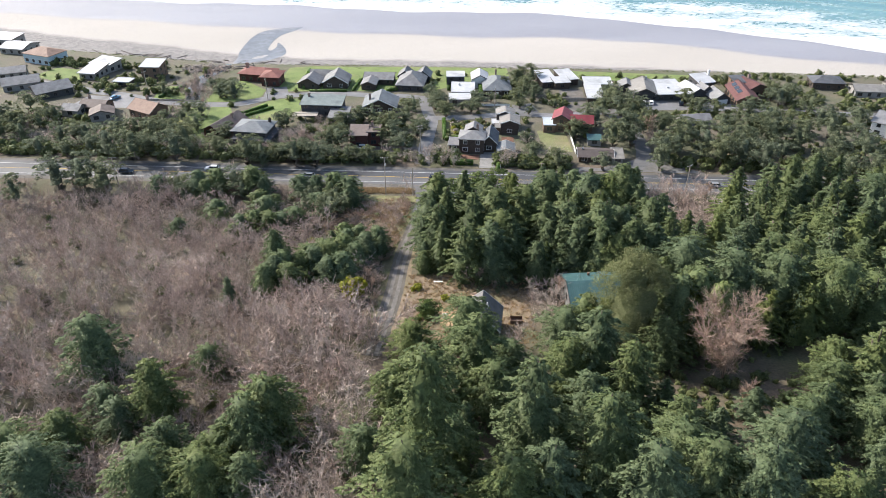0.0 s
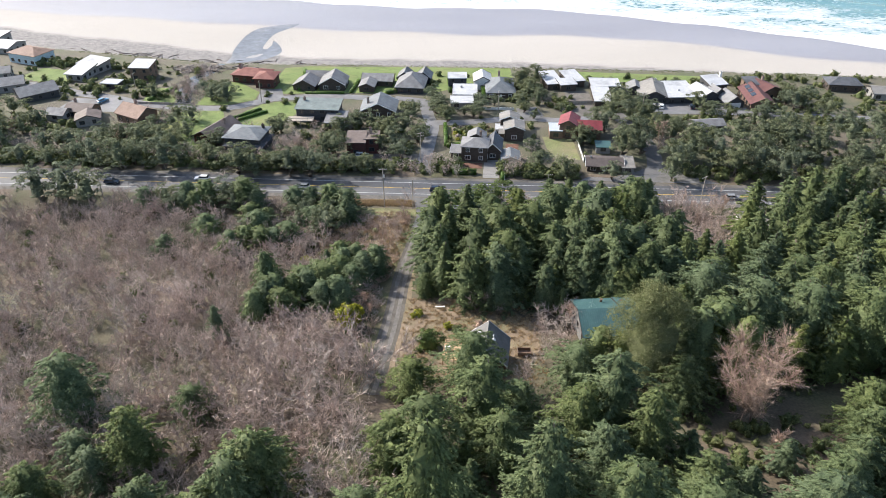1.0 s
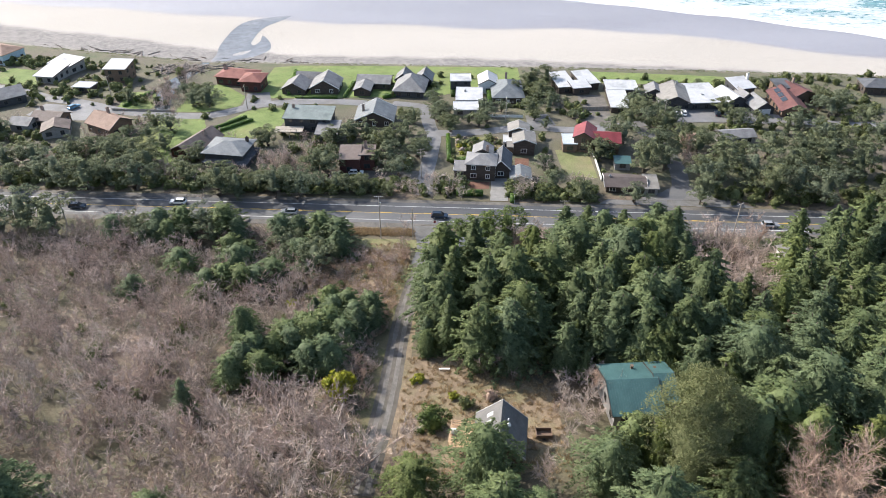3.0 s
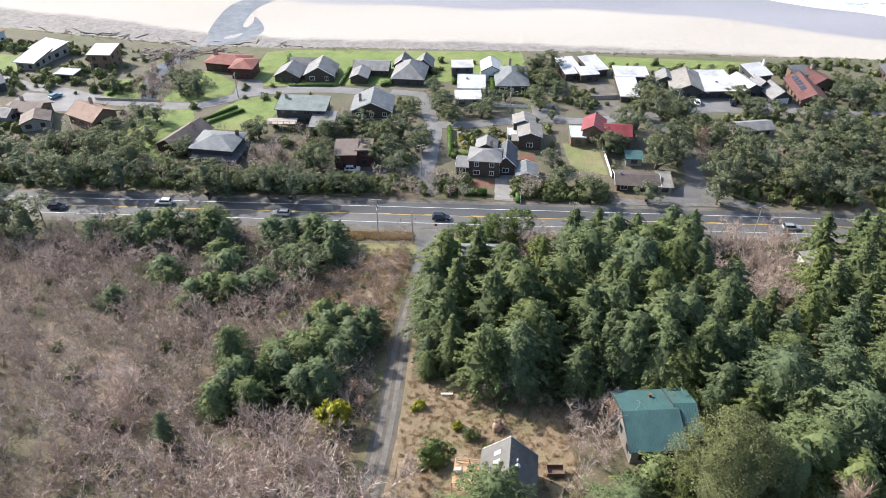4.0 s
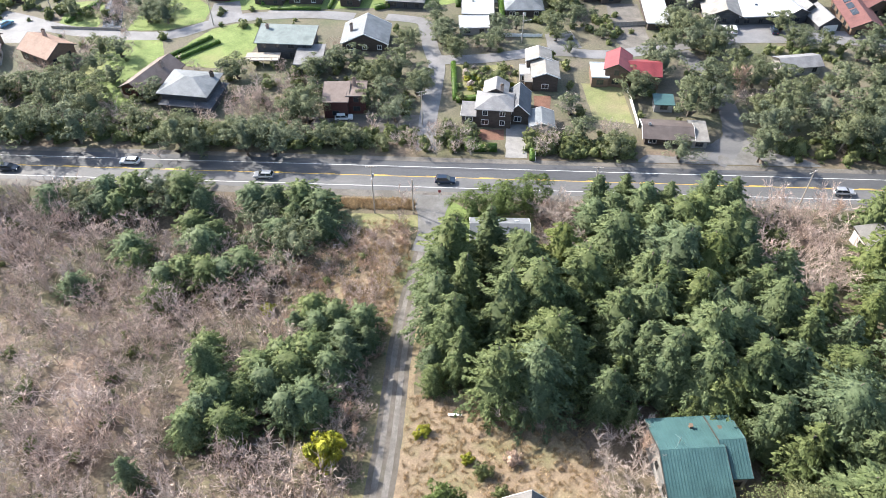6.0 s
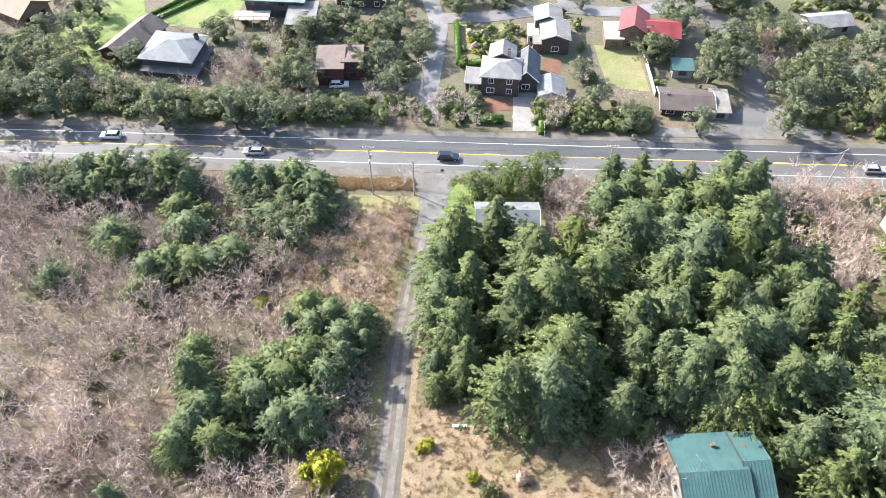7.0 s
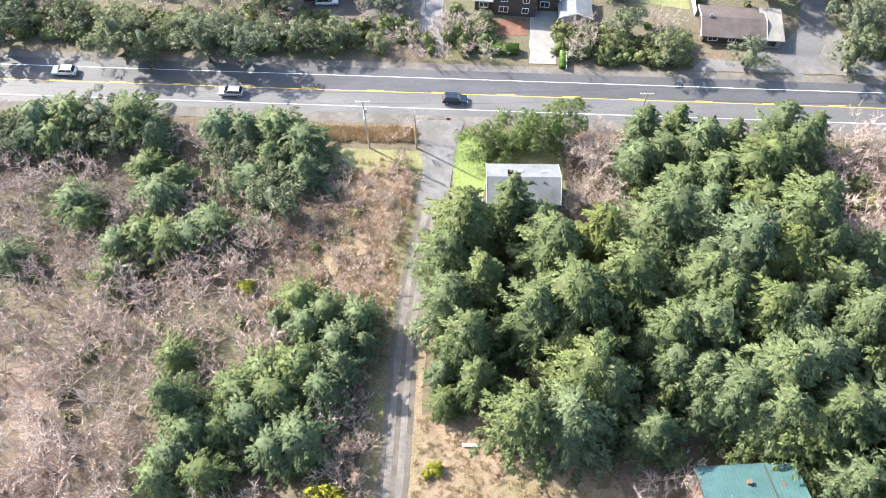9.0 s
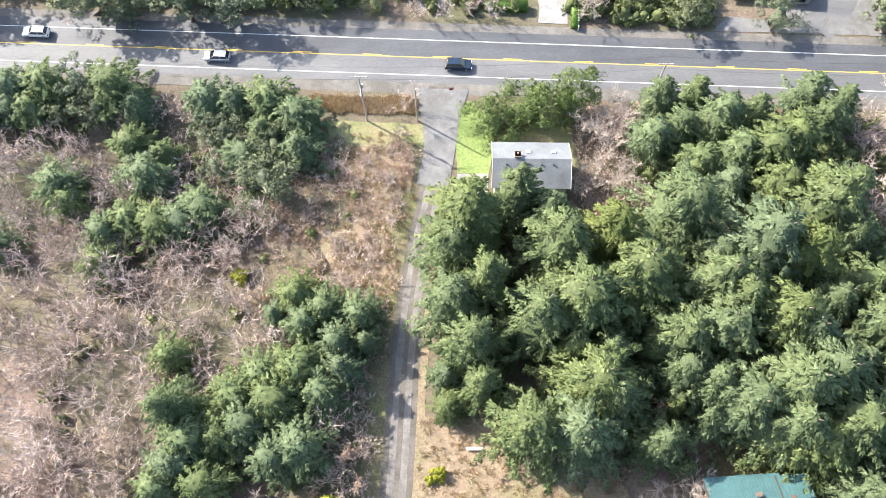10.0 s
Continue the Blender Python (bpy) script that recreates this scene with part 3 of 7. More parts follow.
patch("driveway", [(-75, 291), (-76, 303), (-68, 305), (-65, 294)], STREET, 0.07, "asphalt driveway", "driveway")
patch("driveway", [(-58, 296), (-56, 301), (-46, 300), (-46, 296)], CONCRETE, 0.09, "concrete driveway", "driveway")
patch("driveway", [(28, 271), (28, 281), (36, 283), (38, 272)], STREET, 0.07, "asphalt driveway", "driveway")
patch("driveway", [(48, 280), (50, 302), (60, 302), (58, 270), (50, 269)], SHOULDER, 0.06, "gravel parking court", "driveway")
patch("driveway", [(76, 275), (77, 287), (100, 288), (112, 284), (126, 280), (126, 275)], STREET, 0.07, "asphalt parking court", "driveway")
patch("driveway", [(-36, 230), (-36, 238), (-7, 238), (-8, 231), (-20, 229)], SHOULDER, 0.06, "gravel parking yard", "driveway")
patch("driveway", [(-150, 281), (-148, 292), (-122, 288), (-122, 276), (-140, 276)], STREET, 0.06, "asphalt parking court", "driveway")
patch("creek", [(-104, 279), (-110, 300), (-111, 318), (-106, 330), (-104, 345), (-101, 345), (-101, 330), (-105, 318), (-104, 300), (-99, 281)], GLASS, 0.07, "shallow dark creek", "creek")
WET_BAR = surface("pale_creek_sand", (0.30, 0.28, 0.27), (0.38, 0.355, 0.335), 0.1, 0.5, 0.2, 6)
# Dark wet sand; the blue-grey of the reflected sky is in its colour.
WET_DELTA = surface("sky_tinted_wet_creek_sand", (0.12, 0.13, 0.15), (0.185, 0.195, 0.215), 0.05, 0.4, 0.2, 6, dirt=(0.30, 0.28, 0.26), dirt_amount=0.2)
patch("creek_delta", [(-103.3, 344), (-102.9, 358), (-104.4, 369), (-104.7, 381), (-104, 397), (-101, 408), (-94, 414), (-80, 419), (-83.5, 410), (-88.4, 402), (-90.5, 393), (-91, 383), (-90.7, 374), (-88.5, 372), (-87.2, 379), (-88, 386), (-84.5, 381), (-80.7, 371), (-80.7, 364), (-85, 356.5), (-90.5, 353), (-96, 350), (-100, 344)], WET_DELTA, 0.05, "fan of dark wet sand where the creek meets the beach", "creek", rounded=True)
patch("sand_bar", [(-95, 357), (-90.5, 359), (-88.5, 364), (-91, 363), (-95, 360)], WET_BAR, 0.07, "pale sand bar in the creek fan", "creek", rounded=True)


# ---- houses ----
BUILT = []


def house(name, label, place, category="house", group="houses by the beach"):
    return thing(name, at(*place), label, category, group)


def volume(h, cx, cy, rot, w, d, eave, roof, rise, wall_m, roof_m, over=0.45, wins="flr", trim=None, door=False, base=None, glass=1.1):
    """One block of a house with its roof, windows and door."""
    trim = trim or TRIM_DARK
    BUILT.append((cx, cy, 0.5 * math.hypot(w, d) * 0.8 + 1.5))
    z0 = float(land(cx, cy)) if base is None else base
    o = h.location
    m = Matrix.Translation((cx - o.x, cy - o.y, z0 - o.z)) @ Matrix.Rotation(radians(rot), 4, "Z")
    bm = bmesh.new()
    t = 0.2
    if roof == "gw":
        extrude_profile(bm, [(-d / 2, -1.5), (d / 2, -1.5), (d / 2, eave), (0, eave + rise), (-d / 2, eave)], -w / 2, w / 2)
    elif roof == "gd":
        extrude_profile(bm, [(-w / 2, -1.5), (w / 2, -1.5), (w / 2, eave), (0, eave + rise), (-w / 2, eave)], -d / 2, d / 2, True)
    elif roof == "shed":
        extrude_profile(bm, [(-d / 2, -1.5), (d / 2, -1.5), (d / 2, eave + rise), (-d / 2, eave)], -w / 2, w / 2)
    else:
        box(bm, (-w / 2, -d / 2, -1.5), (w / 2, d / 2, eave))
    bmesh.ops.transform(bm, matrix=m, verts=bm.verts[:])
    wall = part("wall", bm, wall_m, h)
    bm = bmesh.new()
    if roof in ("gw", "gd"):
        half, length = (d / 2, w / 2) if roof == "gw" else (w / 2, d / 2)
        drop = over * rise / half
        zl, e2 = eave - drop + 0.12, half + over
        zr = eave + rise + 0.12
        extrude_profile(bm, [(-e2, zl), (0, zr), (e2, zl), (e2, zl - t), (0, zr - t), (-e2, zl - t)], -length - over, length + over, roof == "gd")
    elif roof == "shed":
        k = rise / d
        extrude_profile(bm, [(-d / 2 - over, eave - over * k + 0.1), (d / 2 + over, eave + rise + over * k + 0.1), (d / 2 + over, eave + rise + over * k + 0.1 + t), (-d / 2 - over, eave - over * k + 0.1 + t)], -w / 2 - over, w / 2 + over)
    elif roof == "hip":
        a, b = w / 2 + over, d / 2 + over
        r = max(a - b, 0.0), max(b - a, 0.0)
        low = [bm.verts.new((x, y, z)) for z in (eave - 0.1, eave + 0.08) for x, y in ((-a, -b), (a, -b), (a, b), (-a, b))]
        r1, r2 = bm.verts.new((-r[0], -r[1], eave + rise)), bm.verts.new((r[0], r[1], eave + rise + 0.001))
        for i in range(4):
            bm.faces.new((low[i], low[(i + 1) % 4], low[4 + (i + 1) % 4], low[4 + i]))
        bm.faces.new(low[3::-1])
        p = low[4:]
        if a >= b:
            for q in ((p[0], p[1], r2, r1), (p[1], p[2], r2), (p[2], p[3], r1, r2), (p[3], p[0], r1)):
                bm.faces.new(q)
        else:
            for q in ((p[0], p[1], r1), (p[1], p[2], r2, r1), (p[2], p[3], r2), (p[3], p[0], r1, r2)):
                bm.faces.new(q)
    else:
        box(bm, (-w / 2 - over, -d / 2 - over, eave), (w / 2 + over, d / 2 + over, eave + 0.22))
        for lo, hi in (((-w / 2 - over, -d / 2 - over), (w / 2 + over, -d / 2 - over + 0.2)), ((-w / 2 - over, d / 2 + over - 0.2), (w / 2 + over, d / 2 + over)),
                       ((-w / 2 - over, -d / 2 - over + 0.2), (-w / 2 - over + 0.2, d / 2 + over - 0.2)), ((w / 2 + over - 0.2, -d / 2 - over + 0.2), (w / 2 + over, d / 2 + over - 0.2))):
            box(bm, (*lo, eave + 0.22), (*hi, eave + 0.32))
    bmesh.ops.transform(bm, matrix=m, verts=bm.verts[:])
    roof_ob = part("roof", bm, roof_m, h)
    if roof in ("gw", "gd", "shed"):
        if roof == "shed":
            k = rise / d
            for s in (-1, 1):
                bm = bmesh.new()
                extrude_profile(bm, [(-d / 2 - over, eave - over * k + 0.02), (d / 2 + over, eave + rise + over * k + 0.02), (d / 2 + over, eave + rise + over * k + 0.36), (-d / 2 - over, eave - over * k + 0.36)],
                                s * (w / 2 + over), s * (w / 2 + over + 0.06))
                bmesh.ops.transform(bm, matrix=m, verts=bm.verts[:])
                part("bargeboard", bm, trim, roof_ob)
        else:
            for s in (-1, 1):
                bm = bmesh.new()
                extrude_profile(bm, [(-e2, zl + 0.05), (0, zr + 0.05), (e2, zl + 0.05), (e2, zl - t - 0.08), (0, zr - t - 0.08), (-e2, zl - t - 0.08)],
                                s * (length + over), s * (length + over + 0.06), roof == "gd")
                bmesh.ops.transform(bm, matrix=m, verts=bm.verts[:])
                part("bargeboard", bm, trim, roof_ob)
    storeys = max(1, int((eave + 0.6) / 2.7))
    for side in wins:
        span = w if side in "fb" else d
        n = max(1, int(span / 3.6))
        for s in range(storeys):
            for i in range(n):
                x = (i + 0.5) / n * span - span / 2
                if door and side == "f" and s == 0 and i == n // 2:
                    continue
                zb = 0.95 + 2.7 * s
                hw = 0.5 * glass if (i + s) % 3 else 0.75 * glass
                if zb + 1.2 > eave - 0.05:
                    continue
                q = {"f": Matrix.Translation((x, -d / 2, 0)), "b": Matrix.Translation((-x, d / 2, 0)) @ Matrix.Rotation(math.pi, 4, "Z"),
                     "r": Matrix.Translation((w / 2, x, 0)) @ Matrix.Rotation(math.pi / 2, 4, "Z"), "l": Matrix.Translation((-w / 2, -x, 0)) @ Matrix.Rotation(-math.pi / 2, 4, "Z")}[side]
                bm = bmesh.new()
                for lo, hi in (((-hw - 0.12, zb - 0.12), (hw + 0.12, zb)), ((-hw - 0.12, zb + 1.25), (hw + 0.12, zb + 1.37)), ((-hw - 0.12, zb), (-hw, zb + 1.25)),
                               ((hw, zb), (hw + 0.12, zb + 1.25)), ((-0.03, zb), (0.03, zb + 1.25))):
                    box(bm, (lo[0], -0.07, lo[1]), (hi[0], 0.02, hi[1]))
                bmesh.ops.transform(bm, matrix=m @ q, verts=bm.verts[:])
                wnd = part("window", bm, trim, h)
                bm = bmesh.new()
                box(bm, (-hw, -0.035, zb), (hw, 0.02, zb + 1.25))
                bmesh.ops.transform(bm, matrix=m @ q, verts=bm.verts[:])
                part("pane", bm, GLASS, wnd)
    if door:
        bm = bmesh.new()
        box(bm, (-0.5, -d / 2 - 0.06, 0.1), (0.5, -d / 2 + 0.02, 2.15))
        for k in (0.35, 1.25):
            box(bm, (-0.32, -d / 2 - 0.08, k), (0.32, -d / 2 - 0.05, k + 0.7))
        bmesh.ops.transform(bm, matrix=m, verts=bm.verts[:])
        part("door", bm, W_WHITE if door == "w" else W_BROWN, h)
    return m


def chimney(h, m, x, y, z, mat=None, size=0.8, tall=1.5):
    bm = bmesh.new()
    box(bm, (x - size / 2, y - size / 2, z - 2), (x + size / 2, y + size / 2, z + tall))
    box(bm, (x - size / 2 - 0.08, y - size / 2 - 0.08, z + tall - 0.2), (x + size / 2 + 0.08, y + size / 2 + 0.08, z + tall))
    rod(bm, (x, y, z + tall), (x, y, z + tall + 0.35), 0.16, 0.14)
    bmesh.ops.transform(bm, matrix=m, verts=bm.verts[:])
    return part("chimney", bm, mat or BRICK, h)


def skylight(h, m, x, y, z, slope, w=0.7, l=1.1, glass=None):
    """A raised skylight on a roof that falls towards -x or -y of the block."""
    bm = bmesh.new()
    q = Matrix.Translation((x, y, z)) @ slope
    box(bm, (-w / 2, -l / 2, -0.05), (w / 2, l / 2, 0.12), bevel=0.02)
    bmesh.ops.transform(bm, matrix=m @ q, verts=bm.verts[:])
    s = part("skylight", bm, TRIM, h)
    bm = bmesh.new()
    box(bm, (-w / 2 + 0.08, -l / 2 + 0.08, 0.1), (w / 2 - 0.08, l / 2 - 0.08, 0.14))
    bmesh.ops.transform(bm, matrix=m @ q, verts=bm.verts[:])
    part("pane", bm, glass or R_WHITE, s)


# west end
h = house("house", "low grey house with two bright white flat roofs", (-157, 322))
volume(h, -157.2, 319.5, -10, 7.5, 11, 3, "shed", 1.0, W_GREY, R_WHITE, 0.7)
volume(h, -155.9, 330, -22.6, 10.8, 8, 3.5, "shed", 0.9, W_GREY, R_WHITE, 0.7)
h = house("house", "tall dark brown house with a white sloping roof", (-130, 320))
volume(h, -130.1, 319.6, -3, 8.4, 8.5, 5.6, "shed", 0.8, W_BROWN, R_WHITE, 0.5)
h = house("garage", "small dark garage with a white flat roof", (-138.8, 306), "garage")
m = volume(h, -138.8, 306, -8, 7, 5, 2.3, "flat", 0, W_DARK, R_WHITE, 0.4, "f")
h = house("house", "rambling brown-roofed house with grey wings", (-136.8, 272))
m = volume(h, -136.8, 273, -10, 10, 7.5, 3, "gw", 1.6, W_BROWN, R_BROWN, 0.5)
chimney(h, m, -3, 1, 4.4)
volume(h, -131.5, 265, 20, 8.3, 7, 2.8, "gd", 1.5, W_GREY, R_BROWN, 0.5)
volume(h, -144, 269, -10, 7, 6, 2.8, "gw", 1.4, W_GREY, R_GREY, 0.5)
h = house("house", "brown chalet with a rusty orange roof", (-114, 267))
m = volume(h, -114.3, 267.5, -30, 11.5, 9, 3.6, "gw", 2.4, W_BROWN, R_ORANGE, 0.6, "fr")
chimney(h, m, -2, 2, 5.6)
h = house("house", "long dark house with a brick-red tiled roof", (-81, 316))
m = volume(h, -82.3, 316.5, -12, 14.5, 9, 3.6, "hip", 1.8, W_RED, R_BRICKRED, 0.7)
chimney(h, m, -5.5, 1, 4.6, size=1.2, tall=2)
volume(h, -74.6, 309.5, -6, 7.6, 8.5, 4.4, "hip", 1.6, W_RED, R_BRICKRED, 0.8)
h = house("house", "long brown-roofed house with dark red siding", (-81, 253))
m = volume(h, -81, 253.5, -24, 8, 15, 2.5, "gd", 2.2, W_RED, R_BROWN, 0.7, "flr")
chimney(h, m, 1.5, 3, 4.2)
h = house("house", "dark house under a grey hipped roof", (-68, 246))
volume(h, -67.8, 245.3, -9, 13.4, 11.4, 2.0, "hip", 0.9, W_BLACK, R_DARK, 0.5, "f")
m = volume(h, -68.5, 246.5, -9, 12, 10, 4.4, "hip", 2.0, W_BLACK, R_SLATE, 0.9)
chimney(h, m, 5, 3, 5, W_DARK)
h = house("house", "dark cottage with two grey gables", (-52, 308))
volume(h, -57.5, 306.5, -8, 9, 9, 2.5, "gd", 2.4, W_DARK, R_GREY, 0.5)
volume(h, -46.2, 307.5, -3, 10.5, 10, 3, "gd", 3.0, W_DARK, R_GREY, 0.5, trim=TRIM)
volume(h, -51.5, 315.5, -5, 14, 6, 2.8, "gw", 1.8, W_DARK, R_GREY, 0.5)
h = house("house", "low house with pale weathered grey roofs", (-28, 311))
volume(h, -27.9, 312.5, -5, 12.5, 8.5, 2.8, "gw", 1.6, W_DARK, R_GREY, 0.6)
volume(h, -31.7, 304.5, -5, 6, 8, 2.6, "gd", 1.3, W_DARK, R_GREY, 0.5)
h = house("house", "dark house with a steep pale grey hipped roof", (-13.6, 307))
m = volume(h, -13.4, 306.5, -7, 11.2, 15, 2.9, "hip", 3.6, W_BLACK, R_GREY, 0.6)
volume(h, -16.5, 315, -7, 6, 7, 3.0, "gd", 2.4, W_BLACK, R_GREY, 0.5)
volume(h, -8.5, 315, -7, 6, 7, 3.0, "gd", 2.4, W_BLACK, R_GREY, 0.5)
h = house("house", "dark modern house with stepped white flat roofs", (8, 297))
volume(h, 5.5, 307.5, 0, 7.5, 7, 5, "flat", 0, W_BLACK, R_WHITE, 0.3)
m = volume(h, 8.4, 294.5, -2, 9.2, 11.5, 3.2, "flat", 0, W_BLACK, R_WHITE, 0.4)
chimney(h, m, -1.5, 2, 3.4, METAL, 0.7, 0.5)
volume(h, 6.9, 284, 0, 8.6, 7, 2.5, "flat", 0, W_GREY, R_WHITE, 0.3, "f")
h = house("house", "grey-roofed house with a white front", (22.5, 301))
m = volume(h, 22.8, 300.5, 0, 11, 16, 3, "hip", 3.0, W_DARK, R_SLATE, 0.6, "flr", TRIM, "w")
chimney(h, m, 0, 6, 5.6)
volume(h, 16, 308, 0, 7, 9, 4.2, "gd", 1.8, W_WHITE, R_WHITE, 0.4)
h = house("house", "dark two-storey house with a green-grey roof and balcony", (-46, 270))
m = volume(h, -46.7, 270, -5, 15.5, 8, 5, "shed", 0.9, W_BLACK, R_GREEN, 0.6)
chimney(h, m, -6, 2.5, 5.6)
volume(h, -39.5, 262.5, -3, 7, 9, 2.8, "shed", 0.7, W_GREY, R_GREY, 0.4)
bm = bmesh.new()
box(bm, (-57.5, 261, 1.2), (-48, 265.2, 1.45))
for i in range(6):
    box(bm, (-57.5 + i * 1.9 - 0.06, 261, 1.45), (-57.5 + i * 1.9 + 0.06, 261.1, 2.4))
box(bm, (-57.5, 261, 2.3), (-48, 261.1, 2.4))
for x in (-57.2, -52.5, -48.2):
    box(bm, (x - 0.1, 261.1, -2.5), (x + 0.1, 261.3, 1.2))
bmesh.ops.translate(bm, vec=-h.location, verts=bm.verts[:])
part("balcony", bm, POLE_WOOD, h)
h = house("house", "dark house with a broad pale grey gable roof", (-24.8, 276))
m = volume(h, -24.8, 276, -2, 12.8, 11, 3, "gd", 3.0, W_DARK, R_SLATE, 0.6, trim=TRIM)
chimney(h, m, -4, -1, 5)
h = house("cabin", "tall dark red-brown cabin with a brown shed roof", (-28.5, 241), "cabin")
m = volume(h, -29.8, 240.5, 0, 6, 7.5, 4.8, "shed", 0.8, W_RED, R_BROWN, 0.4, "fr")
volume(h, -24.7, 242, 0, 4.6, 6.5, 5.2, "flat", 0, W_RED, R_BROWN, 0.3, "fr")
chimney(h, m, 4.5, 3, 6)
h = house("house", "dark shingled house with a pale tan gable roof", (24, 254.5))
volume(h, 24.6, 252.2, -3, 6.6, 7.2, 4.6, "gd", 1.2, W_DARK, R_TAN, 0.5, "flr", trim=TRIM)
volume(h, 23.4, 258.4, -3, 6.4, 5.0, 5.2, "gd", 1.2, W_DARK, R_TAN, 0.45, "l", trim=TRIM)
volume(h, 19.6, 255.2, -3, 2.6, 5.0, 2.5, "flat", 0, W_GREY, R_WHITE, 0.15, "f", trim=TRIM)
volume(h, 20.2, 251.0, -3, 2.0, 3.0, 2.3, "shed", 0.4, W_BROWN, R_TAN, 0.2, "")
h = house("house", "dark shingled two-storey house with white-trimmed windows", (11, 237))
m = volume(h, 10.3, 236, -7, 8.6, 7.4, 5.4, "hip", 1.6, W_DARK, R_GREY, 0.5, "flr", trim=TRIM)
volume(h, 16.6, 238.5, -7, 5.4, 9.5, 3.6, "gd", 2.4, W_DARK, R_DARK, 0.4, "f", trim=TRIM)
volume(h, 11, 242, -7, 6, 5.5, 5.4, "gd", 1.6, W_DARK, R_GREY, 0.3, "")
volume(h, 4.1, 236.4, -7, 3.6, 5, 2.4, "shed", 0.6, W_DARK, R_GREY, 0.3, "f", trim=TRIM)
chimney(h, m, 1.5, 3.4, 6.6)
h = house("carport", "small carport with a pale grey gable roof", (21.9, 233.0), "carport")
volume(h, 21.9, 233.0, -3, 6.0, 6.4, 2.2, "gd", 1.1, W_GREY, R_SLATE, 0.35, "", trim=TRIM)
# east end
h = house("house", "white-roofed house built round a small court", (50, 311))
volume(h, 45, 311, 10, 6.5, 14, 2.9, "shed", 0.5, W_DARK, R_WHITE, 0.5)
volume(h, 51, 305.5, 10, 6.5, 6, 2.9, "shed", 0.4, W_DARK, R_WHITE, 0.5)
volume(h, 54.5, 313.5, 14, 6.5, 12, 2.9, "shed", 0.5, W_DARK, R_WHITE, 0.5)
h = house("house", "long low house with white flat roofs", (65, 298))
volume(h, 66.8, 305, -3, 11.5, 9, 3, "flat", 0, W_DARK, R_WHITE, 0.4)
volume(h, 63, 291.5, -4, 6.5, 16, 2.5, "flat", 0, W_DARK, R_WHITE, 0.4)
h = house("house", "dark house under a wide grey gable roof", (84.5, 295))
m = volume(h, 84.5, 295, -8, 11.5, 15, 2.8, "gd", 2.6, W_BLACK, R_TAN, 0.7)
chimney(h, m, 1, 5, 5.2, METAL, 0.7, 1.0)
volume(h, 78.5, 301, -8, 6, 7, 2.8, "gd", 1.6, W_BLACK, R_GREY, 0.5)
h = house("house", "large flat house with a bright white roof", (94, 296))
m = volume(h, 94, 296, 3, 13, 17.5, 3.1, "flat", 0, W_BLACK, R_WHITE, 0.6)
skylight(h, m, 0.5, -2, 3.4, Matrix.Identity(4), 1.2, 1.2, GLASS)
h = house("house", "modern charcoal house with white and grey gables", (107, 295))
volume(h, 104.2, 293, 15, 7, 11, 3.6, "gd", 1.6, W_BLACK, R_WHITE, 0.4)
m = volume(h, 110, 299.5, 15, 7.5, 8, 5.2, "shed", 1.2, W_BLACK, R_WHITE, 0.4)
chimney(h, m, 4, 2, 6.5, W_WHITE, 0.8, 2)
volume(h, 109, 292.5, 15, 5, 6, 3.6, "gd", 2, W_BLACK, R_GREY, 0.4)
h = house("garage", "gabled charcoal garage with a white door", (113, 286.5), "garage")
m = volume(h, 113, 287, 8, 7.2, 9.5, 2.5, "gd", 2.4, W_BLACK, R_GREY, 0.4, "")
bm = bmesh.new()
box(bm, (-2.3, -4.83, 0.05), (2.3, -4.7, 2.3))
for i in range(4):
    box(bm, (-2.3, -4.86, 0.12 + i * 0.55), (2.3, -4.82, 0.58 + i * 0.55))
bmesh.ops.transform(bm, matrix=m, verts=bm.verts[:])
part("garage_door", bm, TRIM, h)
h = house("house", "red-brown roofed house with dark solar panels", (125, 290))
m = volume(h, 124, 288.5, -4, 9, 18, 3.2, "gd", 2.2, W_BROWN, R_WINE, 0.6)
for i in range(3):
    bm = bmesh.new()
    box(bm, (-0.9, -1.6, 0.0), (0.9, 1.6, 0.1))
    sl = math.atan2(2.2, 4.5)
    bmesh.ops.transform(bm, matrix=m @ Matrix.Translation((-2.2, -2 + i * 4, 4.45)) @ Matrix.Rotation(-sl, 4, "Y"), verts=bm.verts[:])
    part("solar_panel", bm, GLASS, h)
m = volume(h, 130, 297, 20, 11, 10, 3.8, "gd", 2.0, W_BROWN, R_WINE, 0.6)
chimney(h, m, 2, 4, 5.5)
volume(h, 126, 300, 5, 6, 7, 5.0, "shed", 0.7, W_BROWN, R_DARK, 0.4)
h = house("house", "dark house with a bright red metal roof and a terrace", (48, 254), "house", "houses by the highway")
volume(h, 44.4, 254.5, -14, 6, 8, 5.4, "gd", 1.7, W_BROWN, R_RED, 0.6)
volume(h, 51, 253.5, -7, 8.5, 7.5, 4.2, "gw", 1.6, W_BROWN, R_RED, 0.5)
volume(h, 39.6, 254.2, -4, 4.4, 7.4, 2.9, "flat", 0, W_BROWN, R_PALEBLUE, 0.15, "f")
h = house("shed", "small shed with a teal metal roof", (54, 240.5), "shed", "sheds")
volume(h, 54, 240.5, -4, 4.6, 3.6, 2.2, "shed", 0.5, W_GREY, R_TEAL, 0.35, "f")
h = house("house", "low house with a dark brown roof and white trim", (53.7, 227.5), "house", "houses by the highway")
m = volume(h, 52, 227.5, -6, 11, 7, 2.6, "gw", 1.0, W_DARK, R_COCOA, 0.7, "fr", trim=TRIM)
